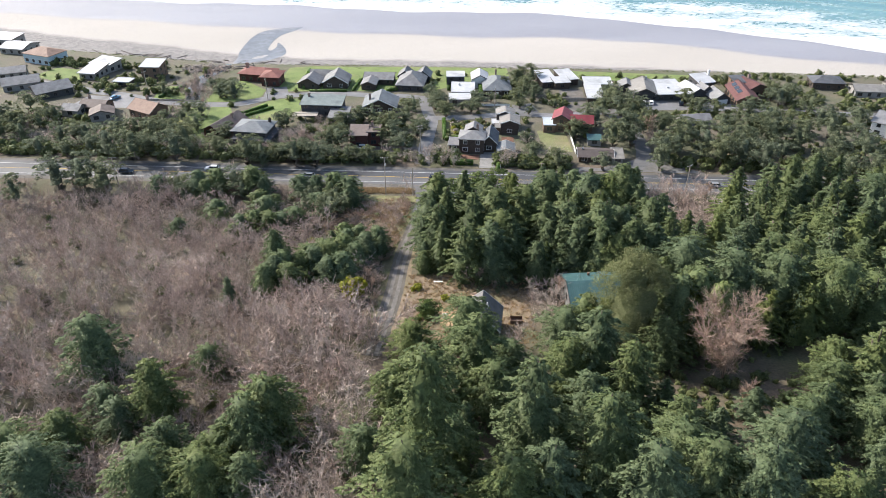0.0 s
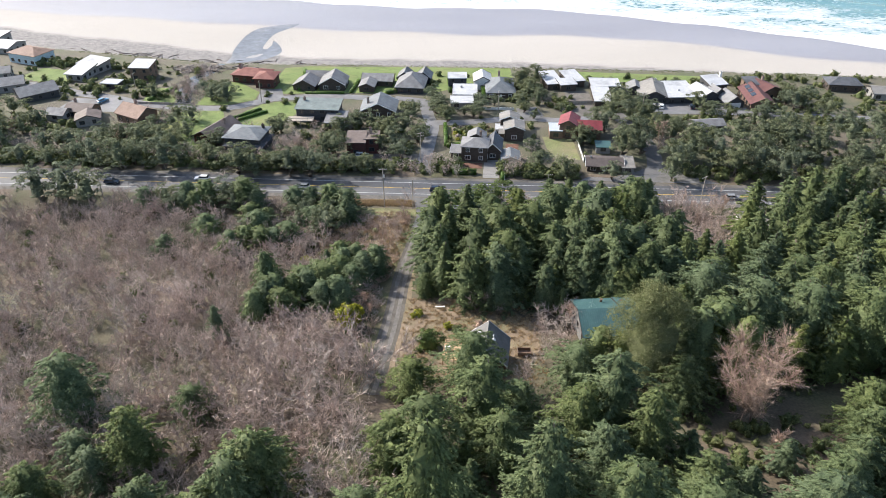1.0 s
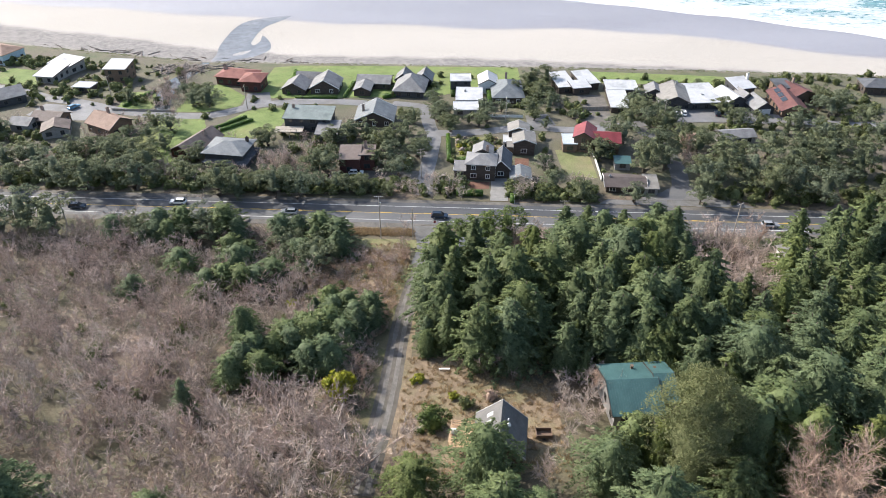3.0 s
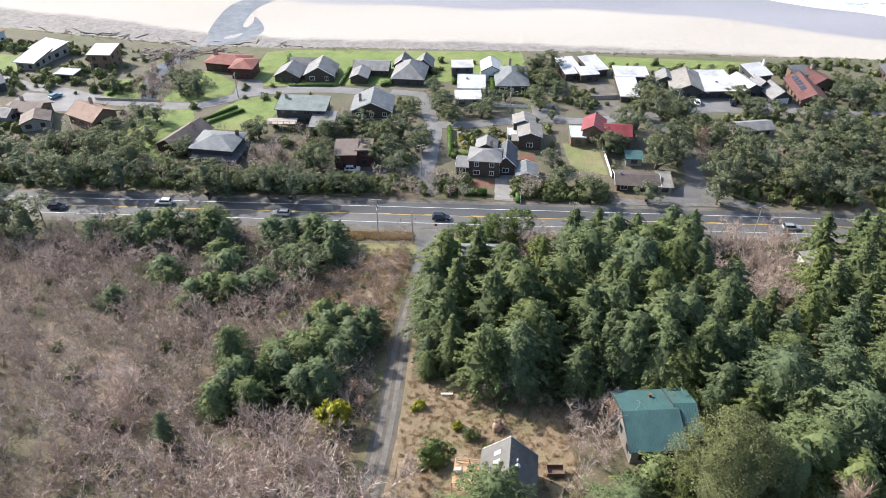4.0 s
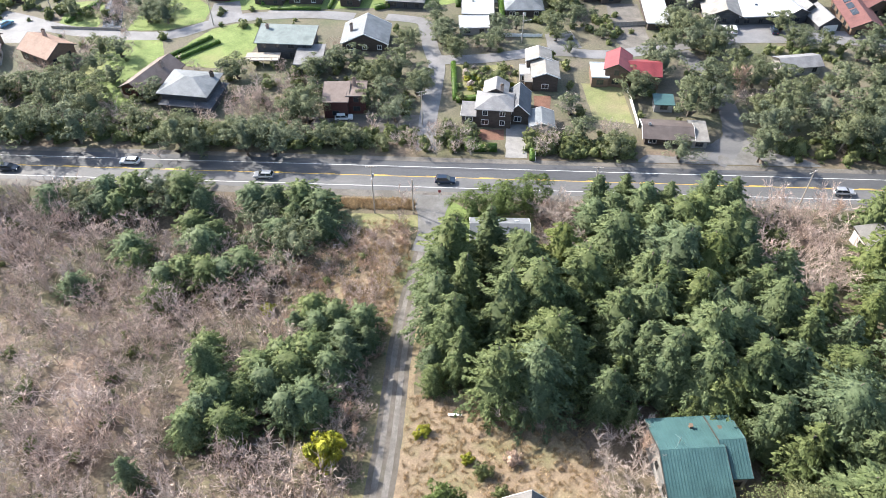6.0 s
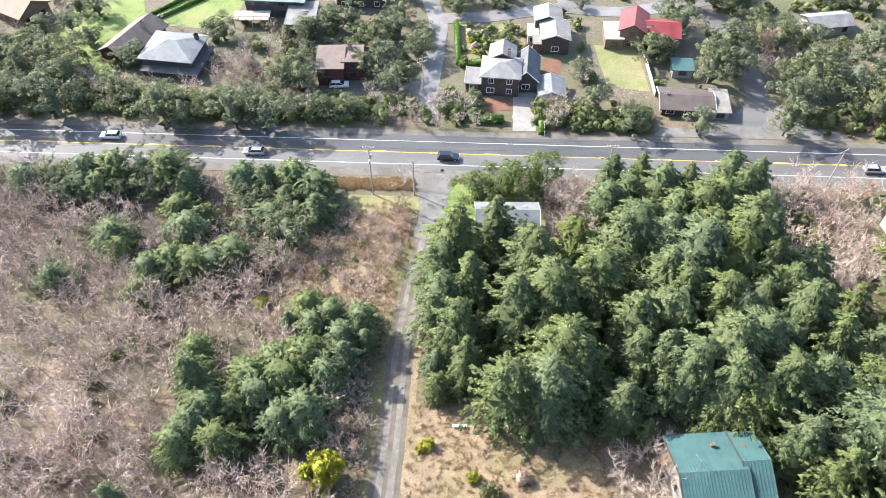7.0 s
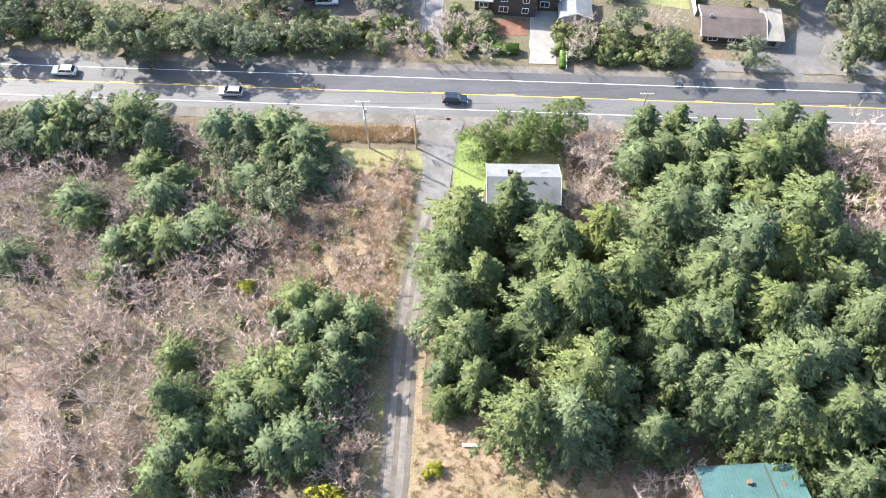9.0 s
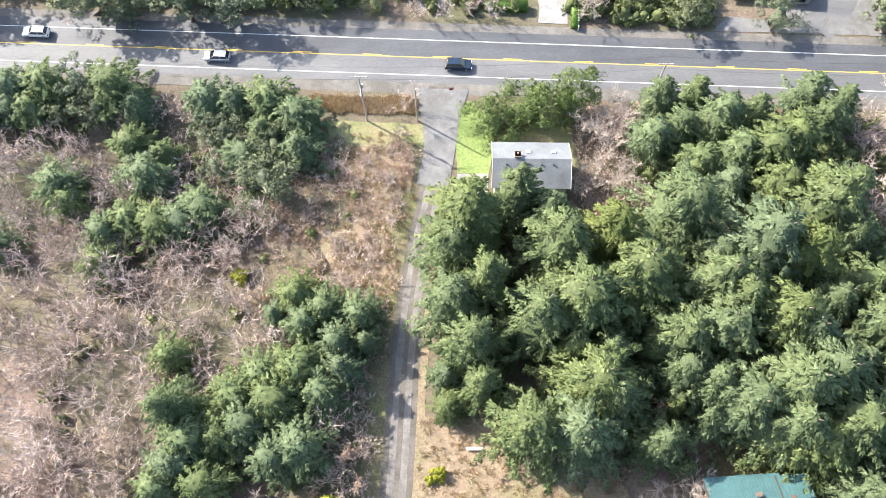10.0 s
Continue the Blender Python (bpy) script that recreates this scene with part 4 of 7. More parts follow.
volume(h, 59.3, 226.5, -6, 3.6, 7.4, 2.3, "shed", 0.4, W_GREY, R_TAN, 0.4, "f")
chimney(h, m, -4.4, 0, 3.2, METAL, 0.5, 0.8)
# near the lane
h = house("barn", "long building with a ribbed teal metal roof among the trees", (33.2, 135.5), "barn", "")
m = volume(h, 32.6, 135.0, 3, 8.6, 12.2, 3.5, "gw", 2.2, W_GREY, R_TEAL, 0.5, "fl", base=7.1)
m2 = volume(h, 38.65, 136.4, 3, 3.1, 9.6, 3.9, "gw", 1.9, W_GREY, R_TEAL, 0.4, "fr", base=7.1)
for mm, w, d, eave, rise in ((m, 9.6, 12.2, 3.5, 2.2), (m2, 3.9, 9.6, 3.9, 1.9)):
    sl = math.atan2(rise, d / 2)
    for s in (-1, 1):
        k = int(w / 0.45)
        for i in range(k + 1):
            bm = bmesh.new()
            x = -w / 2 + 0.04 + i * (w - 0.08) / k
            box(bm, (x - 0.025, 0, 0), (x + 0.025, (d / 2 + 0.45) / math.cos(sl), 0.05))
            bmesh.ops.transform(bm, matrix=mm @ Matrix.Translation((0, 0, eave + rise + 0.12)) @ Matrix.Rotation(math.pi if s < 0 else 0, 4, "Z") @ Matrix.Rotation(-sl, 4, "X"), verts=bm.verts[:])
            part("roof_rib", bm, R_TEAL, h)
for x, y in ((1.3, 4.2), (5.4, 3.6)):
    bm = bmesh.new()
    box(bm, (x - 0.22, y - 0.22, 3.6), (x + 0.22, y + 0.22, 5.0))
    box(bm, (x - 0.28, y - 0.28, 4.95), (x + 0.28, y + 0.28, 5.05))
    bmesh.ops.transform(bm, matrix=m, verts=bm.verts[:])
    part("chimney", bm, W_BROWN, h)
bm = bmesh.new()
rod(bm, (-1.6, 1.0, 5.2), (-1.6, 1.0, 7.4), 0.05, 0.04)
for x, y in ((-2.6, 0), (-0.4, 0.2), (-1.6, 2.6)):
    rod(bm, (-1.6, 1.0, 6.8), (x, y, 5.4), 0.015, 0.015, 4)
bmesh.ops.transform(bm, matrix=m, verts=bm.verts[:])
part("antenna", bm, METAL, h)
h = house("cottage", "small cottage with a grey gable roof and skylights", (8.1, 123.0), "cottage", "")
m = volume(h, 8.1, 123.0, -8, 8.2, 8.0, 4.0, "gd", 3.6, W_BROWN, R_CHARCOAL, 0.4, "flrb", TRIM, base=8.0)
sl = Matrix.Rotation(-math.atan2(3.6, 4.1), 4, "Y")
for y in (2.3, 0.6):
    skylight(h, m, -1.9, y, 5.98, sl, 1.3, 0.8)
for i in range(6):
    bm = bmesh.new()
    rod(bm, (0.35, 3.4 - i * 0.9, 7.2), (0.35, 3.4 - i * 0.9, 7.62), 0.1, 0.08, 8)
    bmesh.ops.transform(bm, matrix=m, verts=bm.verts[:])
    part("vent_pipe", bm, TRIM_DARK, h)
bm = bmesh.new()
rod(bm, (1.2, 0.6, 6.4), (1.2, 0.6, 7.3), 0.13, 0.13, 8)
rod(bm, (1.0, -0.3, 6.6), (1.5, -0.3, 7.0), 0.32, 0.36, 10)
bmesh.ops.transform(bm, matrix=m, verts=bm.verts[:])
part("flue", bm, TRIM, h)
deck = thing("deck", (1.9, 124.0, 8.0), "raised timber deck with a railing beside the cottage", "deck")
deck.rotation_euler = (0, 0, radians(-8))
for i in range(18):
    bm = bmesh.new()
    box(bm, (-2.3, -2.5 + i * 0.28, 2.4), (2.3, -2.5 + i * 0.28 + 0.25, 2.48))
    part("board", bm, DECK_WOOD, deck)
for x, y in ((-2.2, -2.4), (2.2, -2.4), (-2.2, 2.4), (2.2, 2.4), (-2.2, 0), (0, 2.4), (0, -2.4)):
    bm = bmesh.new()
    box(bm, (x - 0.06, y - 0.06, -1.0), (x + 0.06, y + 0.06, 3.5))
    part("post", bm, DECK_WOOD, deck)
for lo, hi in (((-2.2, -2.45), (2.2, -2.35)), ((-2.2, 2.35), (2.2, 2.45)), ((-2.25, -2.4), (-2.15, 2.4))):
    for z in (3.4, 2.95):
        bm = bmesh.new()
        box(bm, (*lo, z), (*hi, z + 0.07))
        part("rail", bm, DECK_WOOD, deck)
table = thing("deck_table", (2.6, 124.3, 10.48), "round wooden table on the deck", "table")
bm = bmesh.new()
bmesh.ops.create_cone(bm, cap_ends=True, segments=16, radius1=0.75, radius2=0.75, depth=0.05, matrix=Matrix.Translation((0, 0, 0.73)))
part("tabletop", bm, DECK_WOOD, table)
bm = bmesh.new()
rod(bm, (0, 0, 0), (0, 0, 0.72), 0.3, 0.08, 8)
part("pedestal", bm, DECK_WOOD, table)
grill = thing("grill", (0.4, 124.6, 10.48), "covered white barbecue grill on the deck", "grill")
bm = bmesh.new()
box(bm, (-0.55, -0.35, 0.0), (0.55, 0.35, 1.0), bevel=0.12)
part("cover", bm, TRIM, grill)
crate = thing("trailer", at(16.1, 126.4), "dark open timber trailer with rubbish", "trailer")
for lo, hi in (((-1.4, -0.9, 0.5), (1.4, 0.9, 0.6)), ((-1.4, -0.9, 0.6), (-1.3, 0.9, 1.3)), ((1.3, -0.9, 0.6), (1.4, 0.9, 1.3)), ((-1.3, -0.9, 0.6), (1.3, -0.8, 1.3)), ((-1.3, 0.8, 0.6), (1.3, 0.9, 1.3))):
    bm = bmesh.new()
    box(bm, lo, hi)
    part("board", bm, W_BROWN, crate)
for s in (-1, 1):
    bm = bmesh.new()
    rod(bm, (0, s * 0.92, 0.33), (0, s * 1.1, 0.33), 0.34, 0.34, 14)
    part("wheel", bm, TRIM_DARK, crate)
box_ = thing("utility_cabinet", at(-6.6, 142.7), "small grey-green utility cabinet beside the lane", "cabinet")
bm = bmesh.new()
box(bm, (-0.4, -0.35, 0), (0.4, 0.35, 0.9), bevel=0.04)
part("cabinet_body", bm, R_SLATE, box_)
bm = bmesh.new()
box(bm, (-0.5, -1.3, 0), (0.4, -0.7, 0.25), bevel=0.03)
part("plinth", bm, CONCRETE, box_)
seat = thing("bench", at(-1.2, 145.6), "weathered white plank bench", "bench")
bm = bmesh.new()
box(bm, (-1.1, -0.2, 0.42), (1.1, 0.2, 0.5))
part("seat", bm, TRIM, seat)
for x in (-0.9, 0.9):
    bm = bmesh.new()
    box(bm, (x - 0.05, -0.18, -0.1), (x + 0.05, 0.18, 0.42))
    part("leg", bm, TRIM, seat)
sign = thing("stop_sign", at(-3.6, 204.0), "red octagonal road sign on a post", "sign")
bm = bmesh.new()
rod(bm, (0, 0, -0.4), (0, 0, 2.7), 0.03, 0.03, 6)
part("post", bm, METAL, sign)
bm = bmesh.new()
bmesh.ops.create_cone(bm, cap_ends=True, segments=8, radius1=0.4, radius2=0.4, depth=0.03, matrix=Matrix.Translation((0, -0.05, 2.4)) @ Matrix.Rotation(math.pi / 2, 4, "X") @ Matrix.Rotation(math.pi / 8, 4, "Z"))
part("plate", bm, R_RED, sign)
h = house("house", "small house with a plain grey shingle roof and white trim", (8.2, 187.5), "house", "houses by the highway")
m = volume(h, 8.6, 188.3, -1.5, 11.1, 7.0, 2.9, "gw", 1.9, W_WHITE, R_PLAIN, 0.5, "lrb", TRIM, base=2.4)
chimney(h, m, -2.2, 0.6, 4.5, BRICK, 0.9, 0.8)
sl = Matrix.Rotation(-math.atan2(1.9, 3.5), 4, "X")
skylight(h, m, -0.5, 1.6, 4.15, sl, 0.7, 0.7)
skylight(h, m, 3.4, 1.6, 4.15, sl, 0.7, 0.7)
for i in range(5):
    bm = bmesh.new()
    rod(bm, (-3.9 + i * 1.8, -0.8, 4.2), (-3.9 + i * 1.8, -0.8, 4.75), 0.14, 0.12, 8)
    bmesh.ops.transform(bm, matrix=m, verts=bm.verts[:])
    part("vent_pipe", bm, TRIM_DARK, h)
h = house("shed", "shed with a pale flat roof under the trees", (86, 187), "shed", "sheds")
volume(h, 86, 187.5, 9, 7, 6.5, 2.8, "shed", 0.6, W_WHITE, R_TAN, 0.4, "fl")
# far ends
for x, y, rot, w, d, e, kind, rise, wm, rm, lab in (
        (-226, 376, -12, 14, 10, 3.5, "shed", 0.8, W_GREY, R_WHITE, "grey beach house with a white roof"),
        (-211, 360, -12, 13, 12, 3.2, "gw", 1.4, W_GREY, R_WHITE, "low house with a pale roof"),
        (-190, 343, -22, 16, 11, 4.6, "hip", 2.2, W_BLUE, R_ORANGE, "pale blue house with a rusty orange roof"),
        (-181, 302, 25, 14, 9, 3.2, "gw", 2.0, W_GREY, R_GREY, "grey house with a grey gable roof"),
        (-164, 293, 40, 14, 10, 3.2, "gw", 2.2, W_BLACK, R_GREY, "dark house with a long grey gable roof"),
        (-193, 318, 20, 11, 8, 3.0, "gw", 1.6, W_GREY, R_GREY, "weathered grey gabled house"),
        (167, 307, -8, 13, 9, 3.2, "hip", 2.0, W_DARK, R_DARK, "dark house with a charcoal hipped roof"),
        (181, 296, -7, 15, 9, 3.0, "gw", 1.4, W_GREY, R_TAN, "long house with a pale roof"),
        (164, 250, -40, 10, 11, 5.0, "shed", 0.8, W_WHITE, R_GREY, "tall white house with a grey roof"),
        (196, 300, -7, 12, 9, 3.0, "gw", 1.4, W_GREY, R_WHITE, "pale-roofed gabled beach house"),
        (95, 259, 8, 11, 6, 2.8, "gw", 1.2, W_GREY, R_GREY, "grey house hidden among pines")):
    h = house("house", lab, (x, y))
    volume(h, x, y, rot, w, d, e, kind, rise, wm, rm, 0.5)


# ---- plants ----
def unit(v):
    return v / (np.linalg.norm(v, axis=-1, keepdims=True) + 1e-9)


def cards(base, way, length, width, rnd):
    """Small pointed leaf sprays, a triangle each. Returns vertices and triangles."""
    n = len(base)
    way = unit(way)
    side = unit(np.cross(way, rnd.normal(0, 0.55, (n, 3)) + np.array([0, 0, 1.0])))
    L, W = length[:, None], width[:, None]
    V = np.stack((base + side * W / 2, base + way * L, base - side * W / 2), 1).reshape(-1, 3)
    return V, np.arange(3 * n).reshape(-1, 3)


def sprays(base, way, facing, length, width, rnd):
    """Needle sprays, a triangle each, that lie roughly across the way the foliage faces and shade as its rounded surface."""
    n = len(base)
    way, facing = unit(way), unit(facing)
    side = unit(np.cross(facing + rnd.normal(0, 0.75, (n, 3)), way))
    L, W = length[:, None], width[:, None]
    V = np.stack((base - way * L * 0.4 - side * W / 2, base - way * L * 0.4 + side * W / 2, base + way * L * 0.6), 1)
    flip = np.sum(np.cross(V[:, 1] - V[:, 0], V[:, 2] - V[:, 0]) * facing, 1) < 0
    V[flip] = V[flip][:, [1, 0, 2]]
    N = unit(facing + rnd.normal(0, 0.42, (n, 3)))
    return V.reshape(-1, 3), np.arange(3 * n).reshape(-1, 3), np.repeat(N, 3, 0)


def prisms(p0, p1, r0, r1):
    """Thin three-sided limbs."""
    d = p1 - p0
    d /= np.linalg.norm(d, axis=1, keepdims=True) + 1e-9
    ref = np.where(np.abs(d[:, 2:3]) > 0.9, np.array([[1.0, 0, 0]]), np.array([[0, 0, 1.0]]))
    a = np.cross(d, ref)
    a /= np.linalg.norm(a, axis=1, keepdims=True) + 1e-9
    b = np.cross(d, a)
    ring = [np.cos(k) * a + np.sin(k) * b for k in (0, 2.094, 4.189)]
    V = np.stack([p0 + q * r0[:, None] for q in ring] + [p1 + q * r1[:, None] for q in ring], 1).reshape(-1, 3)
    i = np.arange(len(p0))[:, None] * 6
    T = [i + np.array(f) for f in ((0, 1, 4), (0, 4, 3), (1, 2, 5), (1, 5, 4), (2, 0, 3), (2, 3, 5))]
    return V, np.concatenate(T)


def join(pieces):
    """One mesh of several: vertices, triangles and, where the pieces have them, normals."""
    V, T, N, k = [], [], [], 0
    for piece in pieces:
        V.append(piece[0])
        T.append(piece[1] + k)
        N += piece[2:]
        k += len(piece[0])
    return (np.concatenate(V), np.concatenate(T)) + ((np.concatenate(N),) if N else ())


def lumpy_core(seed, rnd, profile, H, z0, z1, ks, nz):
    """The dense inner mass of twigs: rings whose radius follows a profile, with lumps."""
    core, tri = [], []
    for j, z in enumerate(np.linspace(z0, z1, nz)):
        for k in range(ks):
            q = (k + 0.5 * (j % 2) + 0.3 * rnd.rand()) / ks * 2 * math.pi
            lump = 1 + 0.17 * math.sin(a_(seed, 1) + 3 * q + 6 * z) + 0.14 * math.sin(5 * q - 15 * z + seed) + rnd.normal(0, 0.07)
            rr = profile(z) * lump
            core.append((rr * math.cos(q), rr * math.sin(q), z * H + rnd.normal(0, 0.012 * H)))
    core.append((0, 0, min(0.99, z1 + 0.025) * H))
    for j in range(nz - 1):
        for k in range(ks):
            p, q, s2, t2 = j * ks + k, j * ks + (k + 1) % ks, (j + 1) * ks + (k + 1) % ks, (j + 1) * ks + k
            tri += [(p, q, s2), (p, s2, t2)]
    for k in range(ks):
        tri.append(((nz - 1) * ks + k, (nz - 1) * ks + (k + 1) % ks, len(core) - 1))
    core = np.array(core)
    N = unit(core * np.array([1, 1, 0]) + np.array([0, 0, 0.35 * H * 0.3]))
    return core, np.array(tri), N


def spruce_crown(seed, H, R, full=0.8, branches=95, per=40, size=0.3, heart=0.56):
    """A conifer's crown: drooping limbs round the trunk, each a rounded plume of small needle sprays."""
    rnd = np.random.RandomState(seed)
    base, way, face, ln = [], [], [], []

    def reach(f):
        return R * max(0.0, 1 - f) ** full * (1.05 - 1.6 * max(0.0, 0.2 - f))

    for i in range(branches):
        f = 0.05 + 0.93 * ((i + rnd.rand()) / branches) ** 0.85
        a = i * 2.399 + rnd.normal(0, 0.35)
        lump = 1 + 0.14 * math.sin(a * 2 + seed) * math.sin(f * 8 + seed) + rnd.normal(0, 0.2)
        r = max(0.08 * R, reach(f) * lump)
        bend, rise, sag = rnd.normal(0, 0.3), rnd.uniform(0.0, 0.3), rnd.uniform(0.3, 0.6)
        k = max(8, int(per * (0.3 + 0.8 * r / R)))
        s = 0.3 + 0.72 * np.sqrt((np.arange(k) + rnd.rand(k)) / k)
        q = a + bend * s * s
        out = np.stack((np.cos(q), np.sin(q), np.zeros(k)), 1)
        lat = np.stack((-np.sin(q), np.cos(q), np.zeros(k)), 1)
        wide = (0.085 * R + 0.10 * r) * (1.2 - 0.85 * s)
        o = rnd.uniform(-1, 1, k)
        hump = np.sqrt(np.maximum(0, 1 - o * o)) * wide * 0.55
        p = out * (r * s)[:, None] + lat * (o * wide)[:, None]
        p[:, 2] = f * H + r * (rise * s - sag * s * s + 0.1 * s ** 4) + hump - 0.3 * np.abs(o) * wide
        w = out * 0.8 + lat * (o * 0.8 + rnd.normal(0, 0.3, k))[:, None] + rnd.normal(0, 0.22, (k, 3))
        w[:, 2] += rise - 1.1 * sag * s
        n = out * (0.3 + 0.55 * s)[:, None] + lat * (o * 0.75)[:, None]
        n[:, 2] += 0.72
        base.append(p)
        way.append(w)
        face.append(n)
        ln.append(size * (1.15 - 0.2 * s) * rnd.uniform(0.6, 1.6, k))
    tip = 10
    base.append(np.stack((rnd.normal(0, 0.02 * R, tip), rnd.normal(0, 0.02 * R, tip), H * rnd.uniform(0.93, 0.99, tip)), 1))
    way.append(np.stack((rnd.normal(0, 0.5, tip), rnd.normal(0, 0.5, tip), np.ones(tip)), 1))
    face.append(np.stack((rnd.normal(0, 0.6, tip), rnd.normal(0, 0.6, tip), np.full(tip, 0.6)), 1))
    ln.append(np.full(tip, 1.2 * size))
    base, way, face, ln = (np.concatenate(v) for v in (base, way, face, ln))
    leaf = sprays(base, way, face, ln, ln * rnd.uniform(0.45, 0.75, len(ln)), rnd)
    return join([leaf, lumpy_core(seed, rnd, lambda z: heart * reach(z), H, 0.05, 0.95, 11, 10)])


def a_(seed, k):
    return (seed * 1.7 + k) % 6.28


def clump_crown(seed, H, R, clumps=34, per=42, low=0.35, flat=0.6, size=1.0, heart=True, layered=False):
    """A rounded crown of separate leafy clumps, for pines and bushes."""
    rnd = np.random.RandomState(seed)
    base, way, face = [], [], []
    for i in range(clumps):
        q = i * 2.399 + rnd.normal(0, 0.3)
        rr = R * math.sqrt((i + 0.5) / clumps) * 0.86 * (1 + 0.16 * math.sin(3 * q + seed))
        top = low + (1 - low) * (1 - 0.5 * (rr / R) ** 2.2)
        f = 1.0 if rnd.rand() < (0.45 if layered else 0.62) else rnd.uniform(0.15, 0.8)
        if layered:
            rr *= 1 + 0.22 * math.sin(2 * q + seed * 1.3) + rnd.normal(0, 0.12)
            top *= 1 + 0.12 * math.sin(q + seed)
        cr = R * (rnd.uniform(0.2, 0.33) if not layered else rnd.uniform(0.15, 0.3))
        c = np.array([rr * math.cos(q), rr * math.sin(q), H * (low + (top - low) * f * rnd.uniform(0.86, 1.0)) - cr * flat * 0.8])
        d = rnd.normal(0, 1, (per, 3))
        d[:, 2] = np.abs(d[:, 2]) * 0.9 - 0.2
        d /= np.linalg.norm(d, axis=1, keepdims=True)
        base.append(c + d * cr * np.array([1, 1, flat]) * rnd.uniform(0.6, 1.0, (per, 1)))
        way.append(d * 0.6 + rnd.normal(0, 0.6, (per, 3)))
        face.append(d * 0.85 + np.array([0, 0, 0.45]) + c * np.array([1, 1, 0]) / R * 0.35)
    base, way, face = np.concatenate(base), np.concatenate(way), np.concatenate(face)
    n = len(base)
    mesh = sprays(base, way, face, size * rnd.uniform(0.35, 0.75, n), size * rnd.uniform(0.2, 0.4, n), rnd)
    if heart:
        k = 0.27 if layered else 0.6
        rings = lumpy_core(seed, rnd, lambda z: R * k * math.sqrt(max(0.03, 1 - ((z - low) / (0.97 - low) * 1.1) ** 2)), H, low, low + 0.8 * (0.97 - low), 8, 4)
        mesh = join([mesh, rings])
    mesh[0][:, 2] = np.maximum(mesh[0][:, 2], 0.02)
    return mesh


def trunk_mesh(H, r, limbs=0, R=2.0, seed=0, lean=0.0):
    rnd = np.random.RandomState(seed)
    p = [np.array([lean * H * (k / 5) ** 2 + rnd.normal(0, 0.02 * H) * (k > 0), rnd.normal(0, 0.015 * H) * (k > 0), -0.4 + (H + 0.4) * k / 5]) for k in range(6)]
    rad = [r * (1 - 0.85 * k / 5) for k in range(6)]
    V, T = [], []
    for q, w in zip(p, rad):
        V += [q + w * np.array([math.cos(a * 1.047), math.sin(a * 1.047), 0]) for a in range(6)]
    for k in range(5):
        for a in range(6):
            u, w = 6 * k + a, 6 * k + (a + 1) % 6
            T += [(u, w, w + 6), (u, w + 6, u + 6)]
    for i in range(limbs):
        # a tapered limb that grows out of the stem's own faces
        k, a = rnd.randint(1, 5), rnd.randint(6)
        q = (a + 0.5) * 1.047
        out = R * 0.75 * (1 - k / 5.5)
        u, w = 6 * k + a, 6 * k + (a + 1) % 6
        V.append(p[k] + np.array([math.cos(q) * out, math.sin(q) * out, H * rnd.uniform(0.01, 0.06)]))
        e = len(V) - 1
        T += [(u, w, e), (w, w - 6, e), (w - 6, u, e)]
    return np.array(V), np.array(T)


SPRUCE_KINDS = [
    (tri_mesh("trunk", *trunk_mesh(10, 0.22, 6, 2.2, k)), tri_mesh("crown", *spruce_crown(k, 10, R, full, n, 64, 0.195)))
    for k, R, full, n in ((1, 2.9, 0.52, 112), (2, 2.7, 0.62, 108), (3, 3.1, 0.46, 114), (4, 2.6, 0.68, 106), (5, 3.0, 0.5, 112), (9, 2.8, 0.56, 110))]
ROUND_KINDS = [
    (tri_mesh("trunk", *trunk_mesh(9, 0.26, 8, 2.4, k)), tri_mesh("crown", *spruce_crown(k, 10, R, full, n, 50, 0.262)))
    for k, R, full, n in ((15, 3.3, 0.36, 88), (16, 3.0, 0.3, 84), (17, 3.5, 0.4, 90))]
GROVE_KINDS = [
    (tri_mesh("trunk", *trunk_mesh(10, 0.22, 4, 2.2, k)), tri_mesh("crown", *spruce_crown(k, 10, R, full, 78, 38, 0.31, 0.46)))
    for k, R, full in ((6, 3.0, 0.7), (7, 2.8, 0.8), (8, 3.2, 0.62))]
TALL_KINDS = [
    (tri_mesh("trunk", *trunk_mesh(10, 0.16, 6, 1.4, k)), tri_mesh("crown", *spruce_crown(k, 10, R, full, 124, 64, 0.21, 0.44)))
    for k, R, full in ((11, 3.5, 0.36), (12, 3.1, 0.44), (13, 3.9, 0.3), (14, 3.4, 0.4))]
PINE_KINDS = [
    (tri_mesh("trunk", *trunk_mesh(6.4, 0.2, 9, 2.4, 20 + k, 0.04)), tri_mesh("crown", *clump_crown(20 + k, 8, R, c, 62, low, 0.5, 0.62, True, True)))
    for k, R, c, low in ((1, 3.6, 44, 0.25), (2, 3.2, 40, 0.2), (3, 4.0, 48, 0.33), (4, 3.4, 42, 0.12), (5, 3.7, 44, 0.3), (6, 3.3, 42, 0.22))]
BROAD_KINDS = [(tri_mesh("trunk", *trunk_mesh(5.5, 0.25, 10, 2.6, 28, 0.03)), tri_mesh("crown", *clump_crown(55, 8, 4.2, 60, 90, 0.12, 0.6, 0.55, True, True)))]
for t_me, c_me in SPRUCE_KINDS + ROUND_KINDS + GROVE_KINDS + TALL_KINDS:
    t_me.materials.append(BARK)
    c_me.materials.append(SPRUCE)
for t_me, c_me in PINE_KINDS + BROAD_KINDS:
    t_me.materials.append(BARK)
    c_me.materials.append(PINE)


